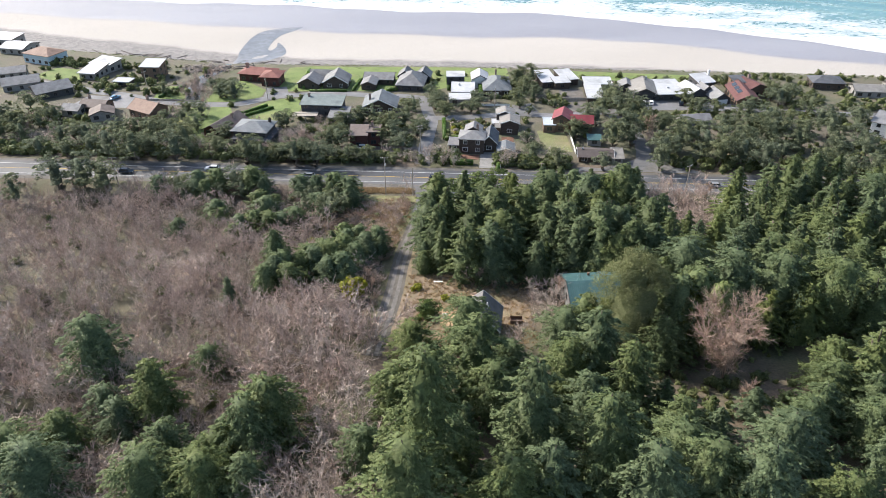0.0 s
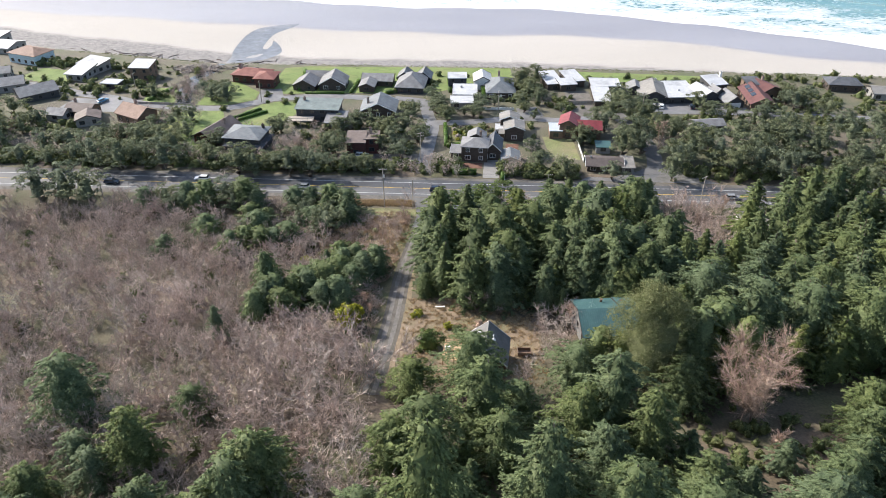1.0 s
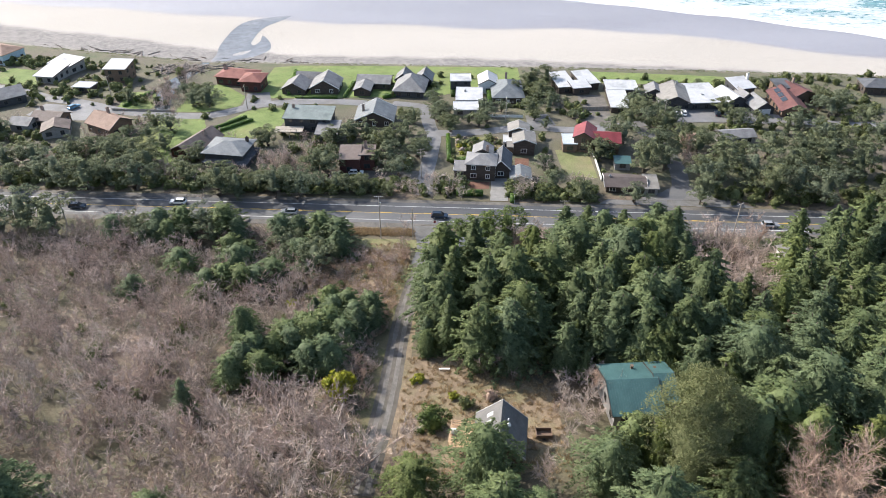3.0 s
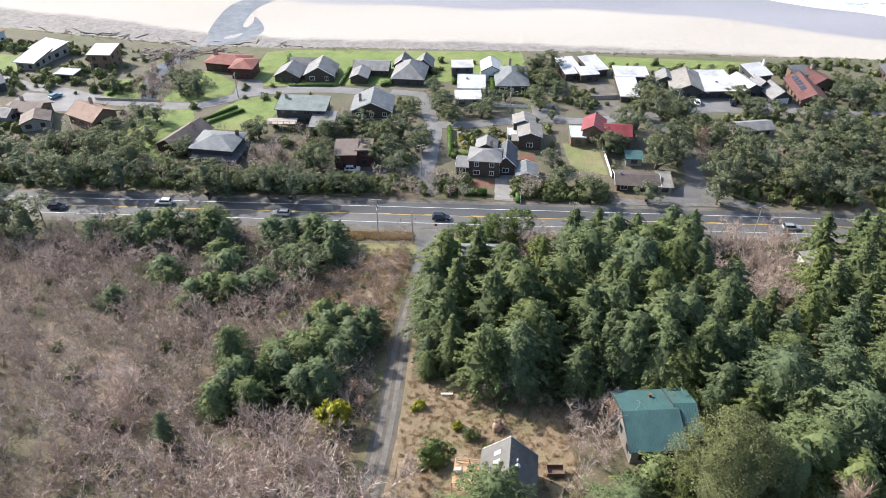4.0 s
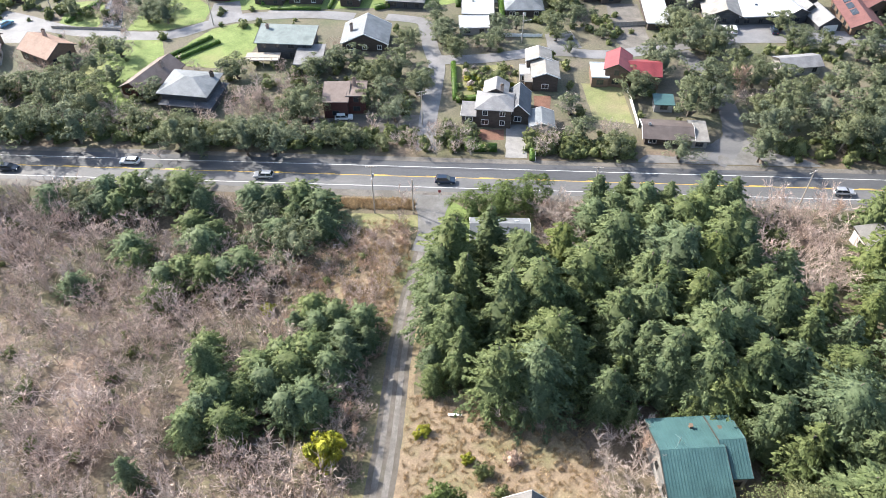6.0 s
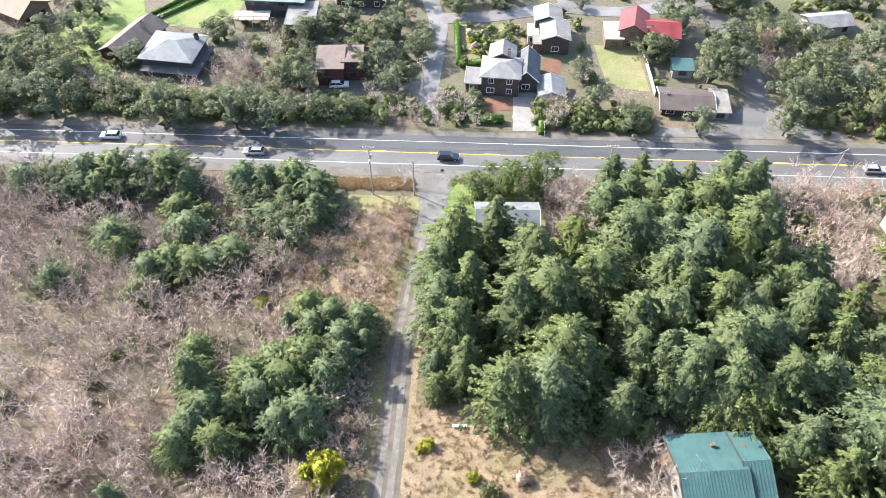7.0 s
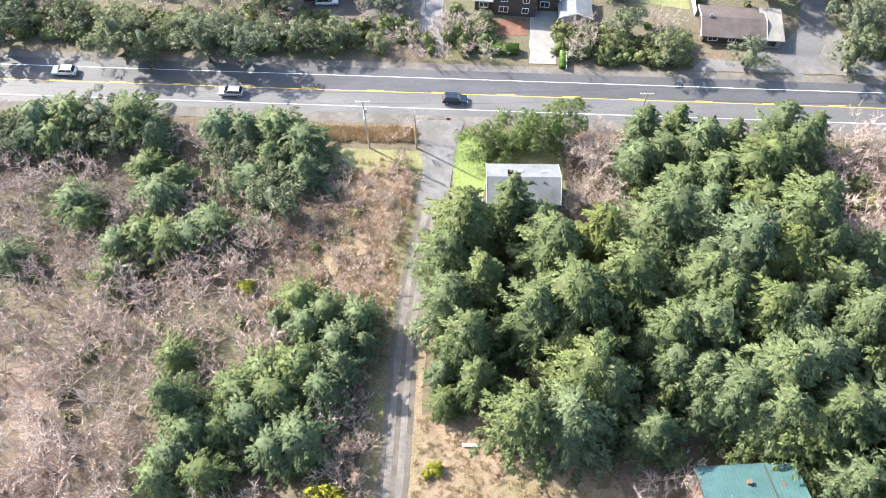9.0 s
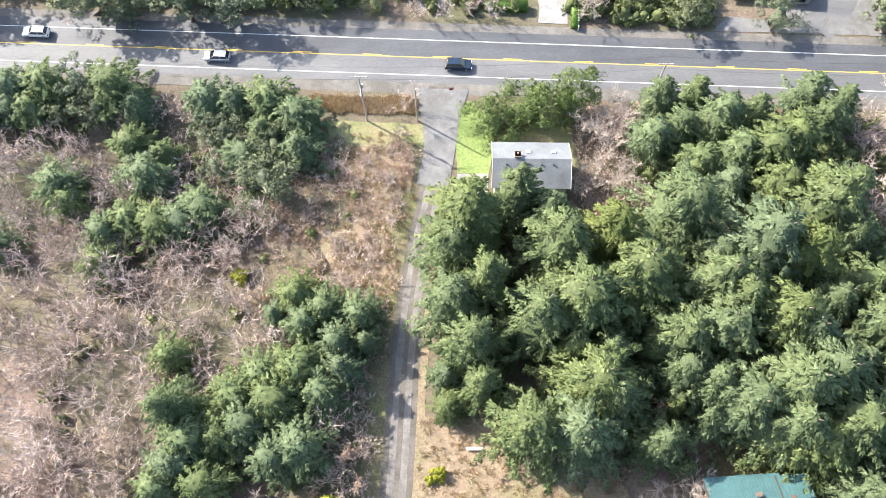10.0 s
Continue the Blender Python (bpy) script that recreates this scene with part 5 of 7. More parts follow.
def tree(kinds, name, label, category, group, x, y, size, rnd, unit, spread=1.0, young=0.0):
    """One tree on the ground: an Empty with its trunk and its crown."""
    t_me, c_me = kinds[rnd.randrange(len(kinds))]
    ob = thing(name, at(x, y, -0.1), label, category, group)
    s = size / unit
    w = s * spread * rnd.uniform(0.92, 1.12)
    ob.scale = (w, w, s)
    ob.rotation_euler = (rnd.uniform(-0.04, 0.04), rnd.uniform(-0.04, 0.04), rnd.uniform(0, 6.28))
    part("trunk", t_me, BARK, ob)
    crown = part("crown", c_me, SPRUCE, ob)
    if rnd.random() < young:
        crown.material_slots[0].link = "OBJECT"
        crown.material_slots[0].material = YOUNG
    return ob


def by_top(tops):
    """Trees given by their place and the height of their tip over the sea road: place and tree height."""
    return [(x, y, max(4.5, z - float(land(x, y)))) for x, y, z in tops]


FIELD_SPRUCES = by_top([
    (-67, 107.8, 23.8), (-51.1, 95.6, 23.8), (-45, 107, 17.4), (-28.2, 86.6, 28.2), (-30.8, 82, 28), (-65, 88, 19),
    (-64.5, 76.8, 23.5), (-43.9, 81, 23.6), (-45.5, 74.5, 25), (-35.6, 80.5, 23), (-36.5, 74, 25), (-29.5, 73, 25),
    (-61.5, 97, 16.5), (-57.5, 93, 17), (-72.7, 84, 19),
])
POINTED_SPRUCES = [
    (-48.2, 132.5, 9.4), (-41, 151, 13), (-32.7, 186.9, 8.8),
]
NEAR_GROVE = by_top([
    (-3.4, 72, 46.5), (13, 76, 41), (23.5, 72, 38.5), (24, 88.5, 27), (5.7, 99, 30.6), (-3, 92, 30.3),
    (-8.6, 92, 26.2), (9, 91.6, 26.8), (14.2, 66, 35), (27.9, 64, 37), (37.4, 69, 33), (38.8, 84.6, 25.2),
    (52, 76.5, 30), (43.6, 66, 34.5), (8.8, 63.5, 36), (-4.4, 61.5, 41.5), (-6.2, 110.8, 20), (5, 114.6, 23.2),
    (12.7, 104.2, 20.5), (27.5, 99.7, 31.6), (22, 97, 27.5), (31.8, 93.8, 29.6), (72, 102, 23.2),
])
NEAR_GROVE_EAST = by_top([
    (52.9, 121.7, 26), (61, 126, 27), (52.7, 127.1, 20.8), (55.4, 139.9, 21), (71, 125.6, 26.6), (66.4, 141.6, 20.8),
    (80.3, 139.4, 21.2), (82, 122.9, 26.8),
])
# Those at (58, 84) and (70, 84) are added to shade the hollow.
NEAR_GROVE_LOW = [
    (-12.6, 78.6, 9), (23.9, 114, 11), (36, 77.5, 11), (55.6, 66.2, 11), (1.7, 78.1, 11), (68.5, 95, 11),
    (73, 91, 11), (63, 88, 11), (70, 84, 11), (58, 84, 11),
]
NEAR_GROVE_BEHIND = [
    (88.1, 138.9, 13.5), (98.1, 143.9, 13.5), (80.1, 148.9, 13.5), (61.3, 148.9, 13.5), (75.8, 155.8, 13.5), (97.9, 163.7, 13.2),
    (113, 168.6, 12.6), (113.8, 183.8, 13), (125.1, 187.4, 13.5), (107.4, 191.1, 13.5), (96.5, 180.3, 12.6), (92.4, 127.5, 13.5),
    (42.2, 108.3, 12.3),
]
FOREST_WEST = by_top([
    (5.8, 181.2, 17.8), (-1.4, 177.2, 19.2), (0.8, 167.4, 19.9), (7.7, 161.5, 21.6), (-1.8, 158.8, 19.8), (13.4, 164.6, 22),
    (11.5, 172.1, 19.8), (21.9, 167.8, 20.5), (-0.3, 153.9, 18), (18.8, 174.1, 20.8), (-5, 155.3, 11), (14.5, 153.3, 21.3),
    (5.8, 147.5, 20.2), (11.7, 146.9, 21.7), (17, 150.8, 20.8), (-4.7, 150.9, 11),
])
FOREST_EAST = by_top([
    (29.4, 177.4, 19.8), (31.8, 167.2, 21.5), (38.8, 171.4, 21.8), (49.2, 178.2, 21.6), (43.9, 170.6, 21.7), (25.7, 159, 20.5),
    (31.4, 160.1, 20), (39.2, 161.1, 22.6), (38.4, 152.3, 24.3), (34.4, 164.6, 21), (26.2, 154.7, 17.6), (29.6, 152.9, 19.6),
    (32.9, 150.7, 21.2), (37.9, 147.1, 22.4), (45.1, 146.6, 22.3), (43.4, 154.4, 22), (52.9, 160.4, 20.7), (41.8, 158.6, 20.9),
    (40.5, 145.5, 19.5),
])
FOREST_GAPS = [
    (-5.8, 174, 14.6), (10.6, 178.7, 14.6), (-4, 165, 14.6), (18.3, 164.7, 13.4), (11.8, 157.8, 13.4), (16.8, 157.4, 13.4),
    (22.6, 145.5, 12.2), (45.8, 139.3, 13.4), (33.6, 171.5, 13.4), (52.8, 173.5, 14.6), (47.5, 164.5, 14.6), (52.6, 166.9, 14.6),
]
ROADSIDE_EAST = [
    (9.4, 199.5, 8.8), (15.8, 201.4, 8.8), (3.5, 197.3, 7.5), (30.6, 200.7, 8.8), (27.9, 193.1, 8.8), (36.2, 201.4, 8.8),
    (32.2, 194.8, 8.8), (39.2, 196.4, 10), (44.5, 196.9, 10), (41.1, 189.7, 10), (53.8, 200.7, 10), (55.6, 195.7, 10),
    (48.9, 191.8, 11.2), (58.5, 198.0, 10), (34.4, 188.3, 8.8), (38.8, 184.3, 8.8), (45.4, 189.7, 11.2), (45.3, 183.3, 11.2),
    (50.1, 181.4, 12.5), (56.6, 183.2, 12.5),
]
ROADSIDE_WEST = [
    (-77.1, 204.8, 7), (-71.3, 205.2, 7), (-65.6, 205.7, 7.5), (-59.7, 204.5, 8), (-55.8, 201.7, 7), (-62.5, 201.4, 7),
    (-69.2, 201.0, 6), (-77.0, 201.6, 6.5), (-44.2, 202.3, 7), (-39.4, 201.7, 7.5), (-33.6, 201.4, 8), (-28.5, 198.2, 8),
    (-34.1, 195.9, 8), (-27.9, 192.6, 8), (-40.9, 196.6, 7), (-37.3, 191.6, 7), (-41.9, 190.7, 6), (-50.4, 192.5, 6.5),
    (-56.0, 194.9, 6.5), (-65.1, 184.9, 6), (-58.1, 179.2, 5), (-54.0, 180.7, 5.5), (-50.0, 180.1, 5.5), (-46.5, 180.6, 5),
    (-57.8, 174.2, 5), (-42.9, 182.6, 5.5), (-55.0, 189.7, 6), (-83.0, 203.5, 7), (-89.0, 203.2, 7), (-80.5, 200.4, 6.5), (-73.7, 201.3, 6.9),
    (-32.0, 193.4, 6.9), (-52.5, 189.1, 5.8), (-74.7, 177.0, 6.6), (-66.7, 187.7, 5.6),
]
LANE_THICKET = [
    (-26.5, 167.4, 8), (-22.2, 165.4, 8), (-17.3, 164.4, 8), (-20.2, 160.2, 8), (-25.2, 163.0, 8), (-29.5, 164.6, 7),
    (-16.3, 160.2, 7), (-19.2, 156.1, 9), (-25.4, 156.3, 9), (-30.1, 155.7, 8), (-33.6, 152.6, 8), (-28.0, 151.6, 9),
    (-22.0, 153.0, 8), (-24.4, 145.6, 9), (-27.5, 144.5, 8), (-38.6, 146.5, 9), (-40.2, 143.6, 9), (-35.0, 147.2, 8),
    (-41.8, 140.8, 8), (-36.2, 141.4, 8), (-31.4, 148.6, 9), (-43.5, 158.7, 5.5),
]
SEASIDE_PINES_WEST = [
    (-114.8, 228.5, 12), (-104.5, 225.3, 12), (-103.4, 239.5, 11), (-90.6, 225.2, 12), (-93.0, 244.9, 8), (-92.1, 253.6, 7),
    (-79.9, 245.2, 6), (-65.4, 222.0, 10.5), (-60.1, 220.6, 10), (-61.1, 255.4, 6), (-49.2, 220.6, 10.5), (-42.0, 220.0, 10),
    (-36.9, 234.7, 10), (-29.2, 223.9, 6), (-23.1, 224.4, 4), (-17.1, 222.9, 4), (-37.0, 256.3, 6), (-31.2, 260.6, 6),
    (-23.7, 252.2, 7), (-17.9, 255.7, 7), (-14.3, 275.4, 5), (-9.6, 248.2, 6), (-14.9, 235.3, 7), (-89.3, 294.5, 4),
]
SEASIDE_PINES_MIDDLE = [
    (-4.4, 291.5, 6.2), (-0.8, 274.1, 7.5), (0.9, 266.1, 6.2), (13.6, 274.9, 6.2), (32.4, 308.9, 8.8), (35.3, 298.6, 7.5),
    (26.9, 300.9, 6.2), (39.7, 292.5, 3.8), (33.8, 269.3, 3.8), (29.6, 238.0, 6.2), (30.2, 226.3, 7.5), (37.8, 218.8, 7.5),
    (47.2, 245.2, 7.5), (45.0, 278.2, 3.8), (68.6, 285.1, 8.8), (62.5, 269.7, 7.5), (65.2, 244.1, 12.5), (59.7, 236.8, 11.2),
    (74.3, 251.1, 8.8), (80.3, 249.4, 8.8), (87.4, 250.1, 7.5),
]
SEASIDE_PINES_EAST = [
    (81.3, 231.3, 12.5), (74.8, 224.2, 11.2), (90.9, 242.6, 8.8), (89.7, 229.7, 12.5), (101.1, 245.3, 10), (100.7, 231.2, 12.5),
    (112.3, 245.3, 10), (121.8, 255.7, 10), (115.6, 237.3, 12.5), (99.6, 221.0, 11.2), (92.4, 221.0, 11.2), (99.2, 282.3, 5),
    (103.1, 277.7, 5), (135.8, 280.3, 8.8), (138.0, 294.2, 6.2), (143.0, 288.4, 7.5), (52.9, 217.6, 6.2), (124.4, 310.8, 5),
    (98.3, 311.1, 3.8), (71.1, 216.8, 10), (106.0, 217.8, 11.2),
]
FAR_WEST_PINES = [
    (-150.9, 242.3, 9), (-135.8, 239.7, 9), (-151.6, 255.6, 8), (-122.9, 232.4, 8), (-163.5, 258.5, 8), (-118.3, 244.6, 7),
    (-105.9, 249.9, 7), (-114.1, 206.3, 13), (-106.8, 204.4, 12), (-122.0, 205.5, 12), (-131.9, 198.1, 10), (-108.1, 230.5, 6),
    (-139.5, 230.2, 7), (-128.6, 227.4, 7),
]
FAR_EAST_PINES = [
    (140.3, 245.1, 10), (154.4, 253.3, 10), (139.5, 281.4, 8.8), (143.7, 270.4, 8.8), (137.8, 293.4, 7.5), (134.2, 227.5, 10),
    (144.6, 227.5, 10), (123.4, 234.4, 11.2), (120.7, 211.2, 11.2), (108.7, 242.1, 11.2), (116.7, 239.5, 11.2), (127.6, 207.0, 11.2),
    (137.4, 209.1, 11.2),
]
BRIGHT_TREES = [
    (29.4, 120.4, 12.0), (33.0, 117.8, 12), (27.3, 117.5, 9), (46.5, 116.5, 18), (51.0, 119.5, 18.5), (54.5, 113.5, 18),
]
YARD_PINES = [
    (-37.3, 255.6, 7), (-32.5, 260.4, 7), (-26.8, 262.3, 6.5), (-20.0, 250.4, 9), (-17.8, 241.6, 9), (-13.8, 264.1, 7),
    (-11.7, 273.5, 6.5), (-9.2, 246.3, 7), (-37.1, 238.1, 8.5), (-7.6, 253.3, 6), (-2.4, 274.8, 7.5), (1.2, 267.7, 6.5),
    (-4.3, 283.5, 6), (14.2, 281.0, 6.5), (11.1, 270.7, 5.5), (7.5, 273.1, 4), (33.2, 309.1, 8), (39.1, 311.9, 8.5),
    (34.2, 294.7, 8), (37.0, 286.3, 8), (30.1, 281.7, 7), (31.0, 276.7, 4.5), (-14.7, 256.8, 6), (-22.3, 241.0, 7),
    (68.6, 278.2, 9), (74.1, 276.9, 8),
]
YARD_PINES_OUTER = [
    (69.3, 270.3, 7.5), (66.3, 283.2, 7), (98.0, 282.3, 7.5), (101.4, 271.8, 6.5), (99.1, 275.6, 6), (113.9, 263.9, 7),
    (122.6, 273.9, 7), (134.9, 286.5, 6), (48.7, 246.4, 7.5), (55.3, 262.4, 8), (57.5, 256.5, 8.5), (64.8, 245.2, 10),
    (66.4, 238.7, 10), (-129.8, 329.1, 3), (-99.0, 300.5, 5), (-93.0, 296.9, 6), (-90.0, 300.4, 6), (-91.7, 292.0, 5),
    (-118.4, 246.8, 8), (-112.1, 247.8, 8), (-106.7, 249.1, 7), (-101.3, 246.9, 7), (-98.7, 259.8, 6), (-77.9, 245.2, 6.5),
    (-58.8, 255.7, 7), (-39.8, 234.4, 9),
]


rnd = random.Random(11)
for grove, label, group, spread in (
        (FIELD_SPRUCES, "young dark green spruce standing in bare brush", "spruces in the brush field", None),
        (POINTED_SPRUCES, "slender pointed dark spruce in bare brush", "spruces in the brush field", 1.0),
        (NEAR_GROVE, "tall full green spruce in a dense grove", "spruces of the near grove", None),
        (NEAR_GROVE_EAST, "dense green spruce in a dark grove", "spruces of the near grove", None),
        (NEAR_GROVE_LOW, "low full green spruce in a dense grove", "spruces of the near grove", None),
        (NEAR_GROVE_BEHIND, "dense green spruce in a dark grove", "spruces of the near grove", None),
        (FOREST_WEST, "bushy green spruce in a dense stand", "spruces beside the lane", 1.3),
        (FOREST_EAST, "bushy blue-green spruce in a dense stand", "spruces beside the lane", 1.3),
        (FOREST_GAPS, "smaller green spruce in a dense stand", "spruces beside the lane", 1.2),
        (ROADSIDE_EAST, "rounded green evergreen beside the highway", "evergreens along the highway", 1.5),
        (ROADSIDE_WEST, "rounded dark evergreen in bare brush", "evergreens along the highway", 2.2),
        (LANE_THICKET, "dense rounded evergreen beside the gravel lane", "evergreens beside the lane", 1.75)):
    for x, y, hgt in grove:
        if grove is FOREST_GAPS:
            hgt = hgt * rnd.uniform(0.95, 1.15)
        elif grove is ROADSIDE_EAST:
            hgt += 0.6
        if y > 116:
            lx = float(np.interp(y, [p[1] for p in lane_line], [p[0] for p in lane_line]))
            side = 5.4 if y > 160 else 4.6
            if -2 < x - lx < side:
                x = lx + side
            elif -4.2 < x - lx < 0:
                x = lx - 4.2
        if grove is ROADSIDE_EAST and x < 20:
            new_tree = tree(BROAD_KINDS, "evergreen_tree", "broad bright green pine beside the highway", "tree", group, x, y, hgt - 2.0, rnd, 8.0, 1.45)
            slot = [c for c in new_tree.children if c.name.startswith("crown")][0].material_slots[0]
            slot.link, slot.material = "OBJECT", GREEN_PINE
            continue
        k = ROUND_KINDS if grove in (ROADSIDE_EAST, ROADSIDE_WEST, LANE_THICKET) and rnd.random() < 0.75 else TALL_KINDS if spread is None else SPRUCE_KINDS
        if hgt < 6:
            hgt, k = hgt * 1.3, ROUND_KINDS
        elif hgt < 9 and rnd.random() < 0.35 and spread is not None and grove not in (LANE_THICKET, ROADSIDE_EAST):
            tree(PINE_KINDS, "evergreen_tree", label, "tree", group, x, y, hgt, rnd, 8.0, 1.35)
            continue
        tree(k, "spruce_tree", label, "tree", group, x, y, hgt, rnd, 10.0, max(0.82, 2.05 - 0.044 * hgt) if spread is None else spread * (rnd.uniform(0.92, 1.15) if "dense stand" in label else 1.0), 0.2 if "dense stand" in label else 0.05)
for grove in (YARD_PINES, YARD_PINES_OUTER, SEASIDE_PINES_WEST, SEASIDE_PINES_MIDDLE, SEASIDE_PINES_EAST, FAR_WEST_PINES, FAR_EAST_PINES):
    for x, y, hgt in grove:
        if hgt > 11.5:
            tree(PINE_KINDS, "shore_pine", "tall dense dark green pine beside the highway", "tree", "shore pines among the houses", x, y, hgt, rnd, 8.0, 1.15)
            continue
        tree(PINE_KINDS, "shore_pine", "wind-shaped dark green shore pine", "tree", "shore pines among the houses", x, y, hgt, rnd, 8.0, 1.35 if hgt < 8 else 1.1)
# young trees and seedlings in the gaps of the stand
for i in range(40):
    x, y = rnd.uniform(-4, 52), rnd.uniform(141, 178)
    if math.hypot(x - 33, y - 136) > 9 and not (x < 18 and y < 148) and not (x < 17 and y > 180):
        tree(GROVE_KINDS, "young_spruce", "slender yellow-green young spruce in the stand", "tree", "young spruces of the stand", x, y, rnd.uniform(6.5, 10.5), rnd, 10.0, rnd.uniform(0.8, 1.1), 0.6)
for x, y, hgt in BRIGHT_TREES:
    tree(ROUND_KINDS, "spruce_tree", "bright yellow-green bushy evergreen near the barn", "tree", "spruces of the near grove", x, y, hgt, rnd, 10.0, 1.15, 1.0)
# the old gnarled tree in front of the barn: a wide crown with bare pale limbs showing
old = thing("gnarled_tree", at(37.6, 115.8, -0.1), "old gnarled grey-green tree with pale limbs", "tree")
part("trunk", tri_mesh("trunk", *trunk_mesh(21, 0.5, 14, 7.5, 301, 0.02)), BARK, old)
part("crown", tri_mesh("crown", *clump_crown(302, 24, 7.6, 170, 170, 0.2, 0.7, 0.52)), GNARL, old)
# the rest of the groves, between and behind the trees placed singly
PLACED = [(x, y) for g in (NEAR_GROVE, NEAR_GROVE_EAST, NEAR_GROVE_LOW, NEAR_GROVE_BEHIND, FOREST_WEST, FOREST_EAST, FOREST_GAPS, ROADSIDE_EAST) for x, y, s in g]


def fill(x0, x1, y0, y1, gap, high, keep_out, label, group):
    y = y0
    while y < y1:
        x = x0
        while x < x1:
            px, py = x + rnd.uniform(-1.6, 1.6), y + rnd.uniform(-1.6, 1.6)
            if all(math.hypot(px - a, py - b) > gap * 0.62 for a, b in PLACED) and all(math.hypot(px - a, py - b) > r for a, b, r in keep_out):
                PLACED.append((px, py))
                tree(GROVE_KINDS, "spruce_tree", label, "tree", group, px, py, rnd.uniform(*high), rnd, 10.0, 1.35, 0.15)
            x += gap
        y += gap


HOLLOWS = [(66, 179, 9.5), (74, 187, 9.5), (70, 196, 8), (39, 117, 8), (52, 100, 7.5), (56, 107, 4.5), (61, 101, 4.5), (45, 101, 4.5), (84, 187, 6.5), (77, 194, 7), (33, 136, 9.5), (22, 138, 7), (27, 192, 9)]
fill(50, 142, 118, 197, 7.6, (12.5, 17), HOLLOWS, "dense green spruce in a dark grove", "spruces of the near grove")
fill(46, 60, 108, 128, 8.0, (11, 14), HOLLOWS + [(28, 118, 4)], "dense green spruce in a dark grove", "spruces of the near grove")
fill(74, 110, 63, 112, 8.5, (13, 18), HOLLOWS, "full green spruce in a dense grove", "spruces of the near grove")
fill(-3, 74, 62, 96, 7.0, (7, 10), HOLLOWS + [(8, 112, 12)], "full green spruce in a dense grove", "spruces of the near grove")


def bare_plant(seed, H, R, stems, fork=5, twigs=10, thick=0.05, solid=True, stout=0.42, reach=1.0):
    """A leafless shrub or tree: limbs and fine twigs."""
    rnd = np.random.RandomState(seed)
    p0, p1, r0, r1, tb, tw = [], [], [], [], [], []
    for s in range(stems):
        q = s * 2.4 + rnd.rand()
        p = np.array([rnd.normal(0, 0.12), rnd.normal(0, 0.12), -0.2])
        k0 = R / H * rnd.uniform(0.35, 1)
        d = np.array([math.cos(q) * k0, math.sin(q) * k0, 1.0])
        nodes = [p]
        seg = H * rnd.uniform(0.75, 1.0) / 4
        for k in range(4):
            d = d + rnd.normal(0, 0.16, 3) * np.array([1, 1, 0.3])
            e = p + d / np.linalg.norm(d) * seg
            p0.append(p)
            p1.append(e)
            r0.append(thick * (1 - 0.2 * k))
            r1.append(thick * (1 - 0.2 * (k + 1)))
            p = e
            nodes.append(p)
        for k in range(fork):
            j = 1 + min(3, int(rnd.rand() ** 0.6 * 4))
            b = nodes[j]
            w = unit(nodes[j] - nodes[j - 1]) * 0.75 + rnd.normal(0, 0.55, 3)
            w[2] = abs(w[2]) * 0.8 + 0.12
            w /= np.linalg.norm(w)
            L = reach * H * rnd.uniform(0.18, 0.38)
            e = b + w * L
            p0.append(b)
            p1.append(e)
            r0.append(thick * 0.5)
            r1.append(thick * 0.2)
            for z in range(twigs):
                tb.append(b + (e - b) * rnd.rand())
                x = w + rnd.normal(0, 0.52, 3)
                x[2] += 0.1
                tw.append(x / np.linalg.norm(x) * reach * H * rnd.uniform(0.08, 0.2))
    p0, p1, r0, r1 = np.array(p0), np.array(p1), np.array(r0), np.array(r1)
    thin = np.zeros(len(p0), bool) if solid else np.ones(len(p0), bool)
    if solid == "stems":
        thin = r0 <= thick * 0.5
    tb, tw = np.array(tb), np.array(tw)
    a = np.cross(p1 - p0, rnd.normal(0, 1, p0.shape))
    a = a / (np.linalg.norm(a, axis=1, keepdims=True) + 1e-9) * r0[:, None] * 1.3
    V = np.stack((p0 - a, p0 + a, p1 + (p1 - p0) * 0.2), 1)[thin].reshape(-1, 3)
    limbs = (V, np.arange(len(V)).reshape(-1, 3))
    if not thin.all():
        limbs = join([prisms(p0[~thin], p1[~thin], r0[~thin], r1[~thin]), limbs])
    side = np.cross(tw, rnd.normal(0, 1, tw.shape))
    side = side / (np.linalg.norm(side, axis=1, keepdims=True) + 1e-9) * thick * stout
    V = np.stack((tb - side, tb + side, tb + tw), 1).reshape(-1, 3)
    return limbs, (V, np.arange(len(V)).reshape(-1, 3))


def scatter(pieces, spots, seed, size=(0.8, 1.25), tall=1.0):
    """Copies of the pieces joined into one mesh, each turned and sized by chance."""
    rnd = np.random.RandomState(seed)
    out = []
    for x, y, s in spots:
        V, T = pieces[rnd.randint(len(pieces))][:2]
        q, k = rnd.rand() * 6.28, s * rnd.uniform(*size)
        c, n = math.cos(q) * k, math.sin(q) * k
        W = V @ np.array([[c, n, 0], [-n, c, 0], [0, 0, k * tall]])
        out.append((W + np.array([x, y, float(land(x, y))]), T))
    return join(out)


TREES = [(x, y, h) for g in (FIELD_SPRUCES, POINTED_SPRUCES, ROADSIDE_WEST, LANE_THICKET, NEAR_GROVE, FAR_WEST_PINES) for x, y, h in g]


def free(x, y, gap=0.24):
    return all((x - a) ** 2 + (y - b) ** 2 > (gap * h) ** 2 for a, b, h in TREES)


def lane_x(y):
    return float(np.interp(y, [p[1] for p in lane_line], [p[0] for p in lane_line]))


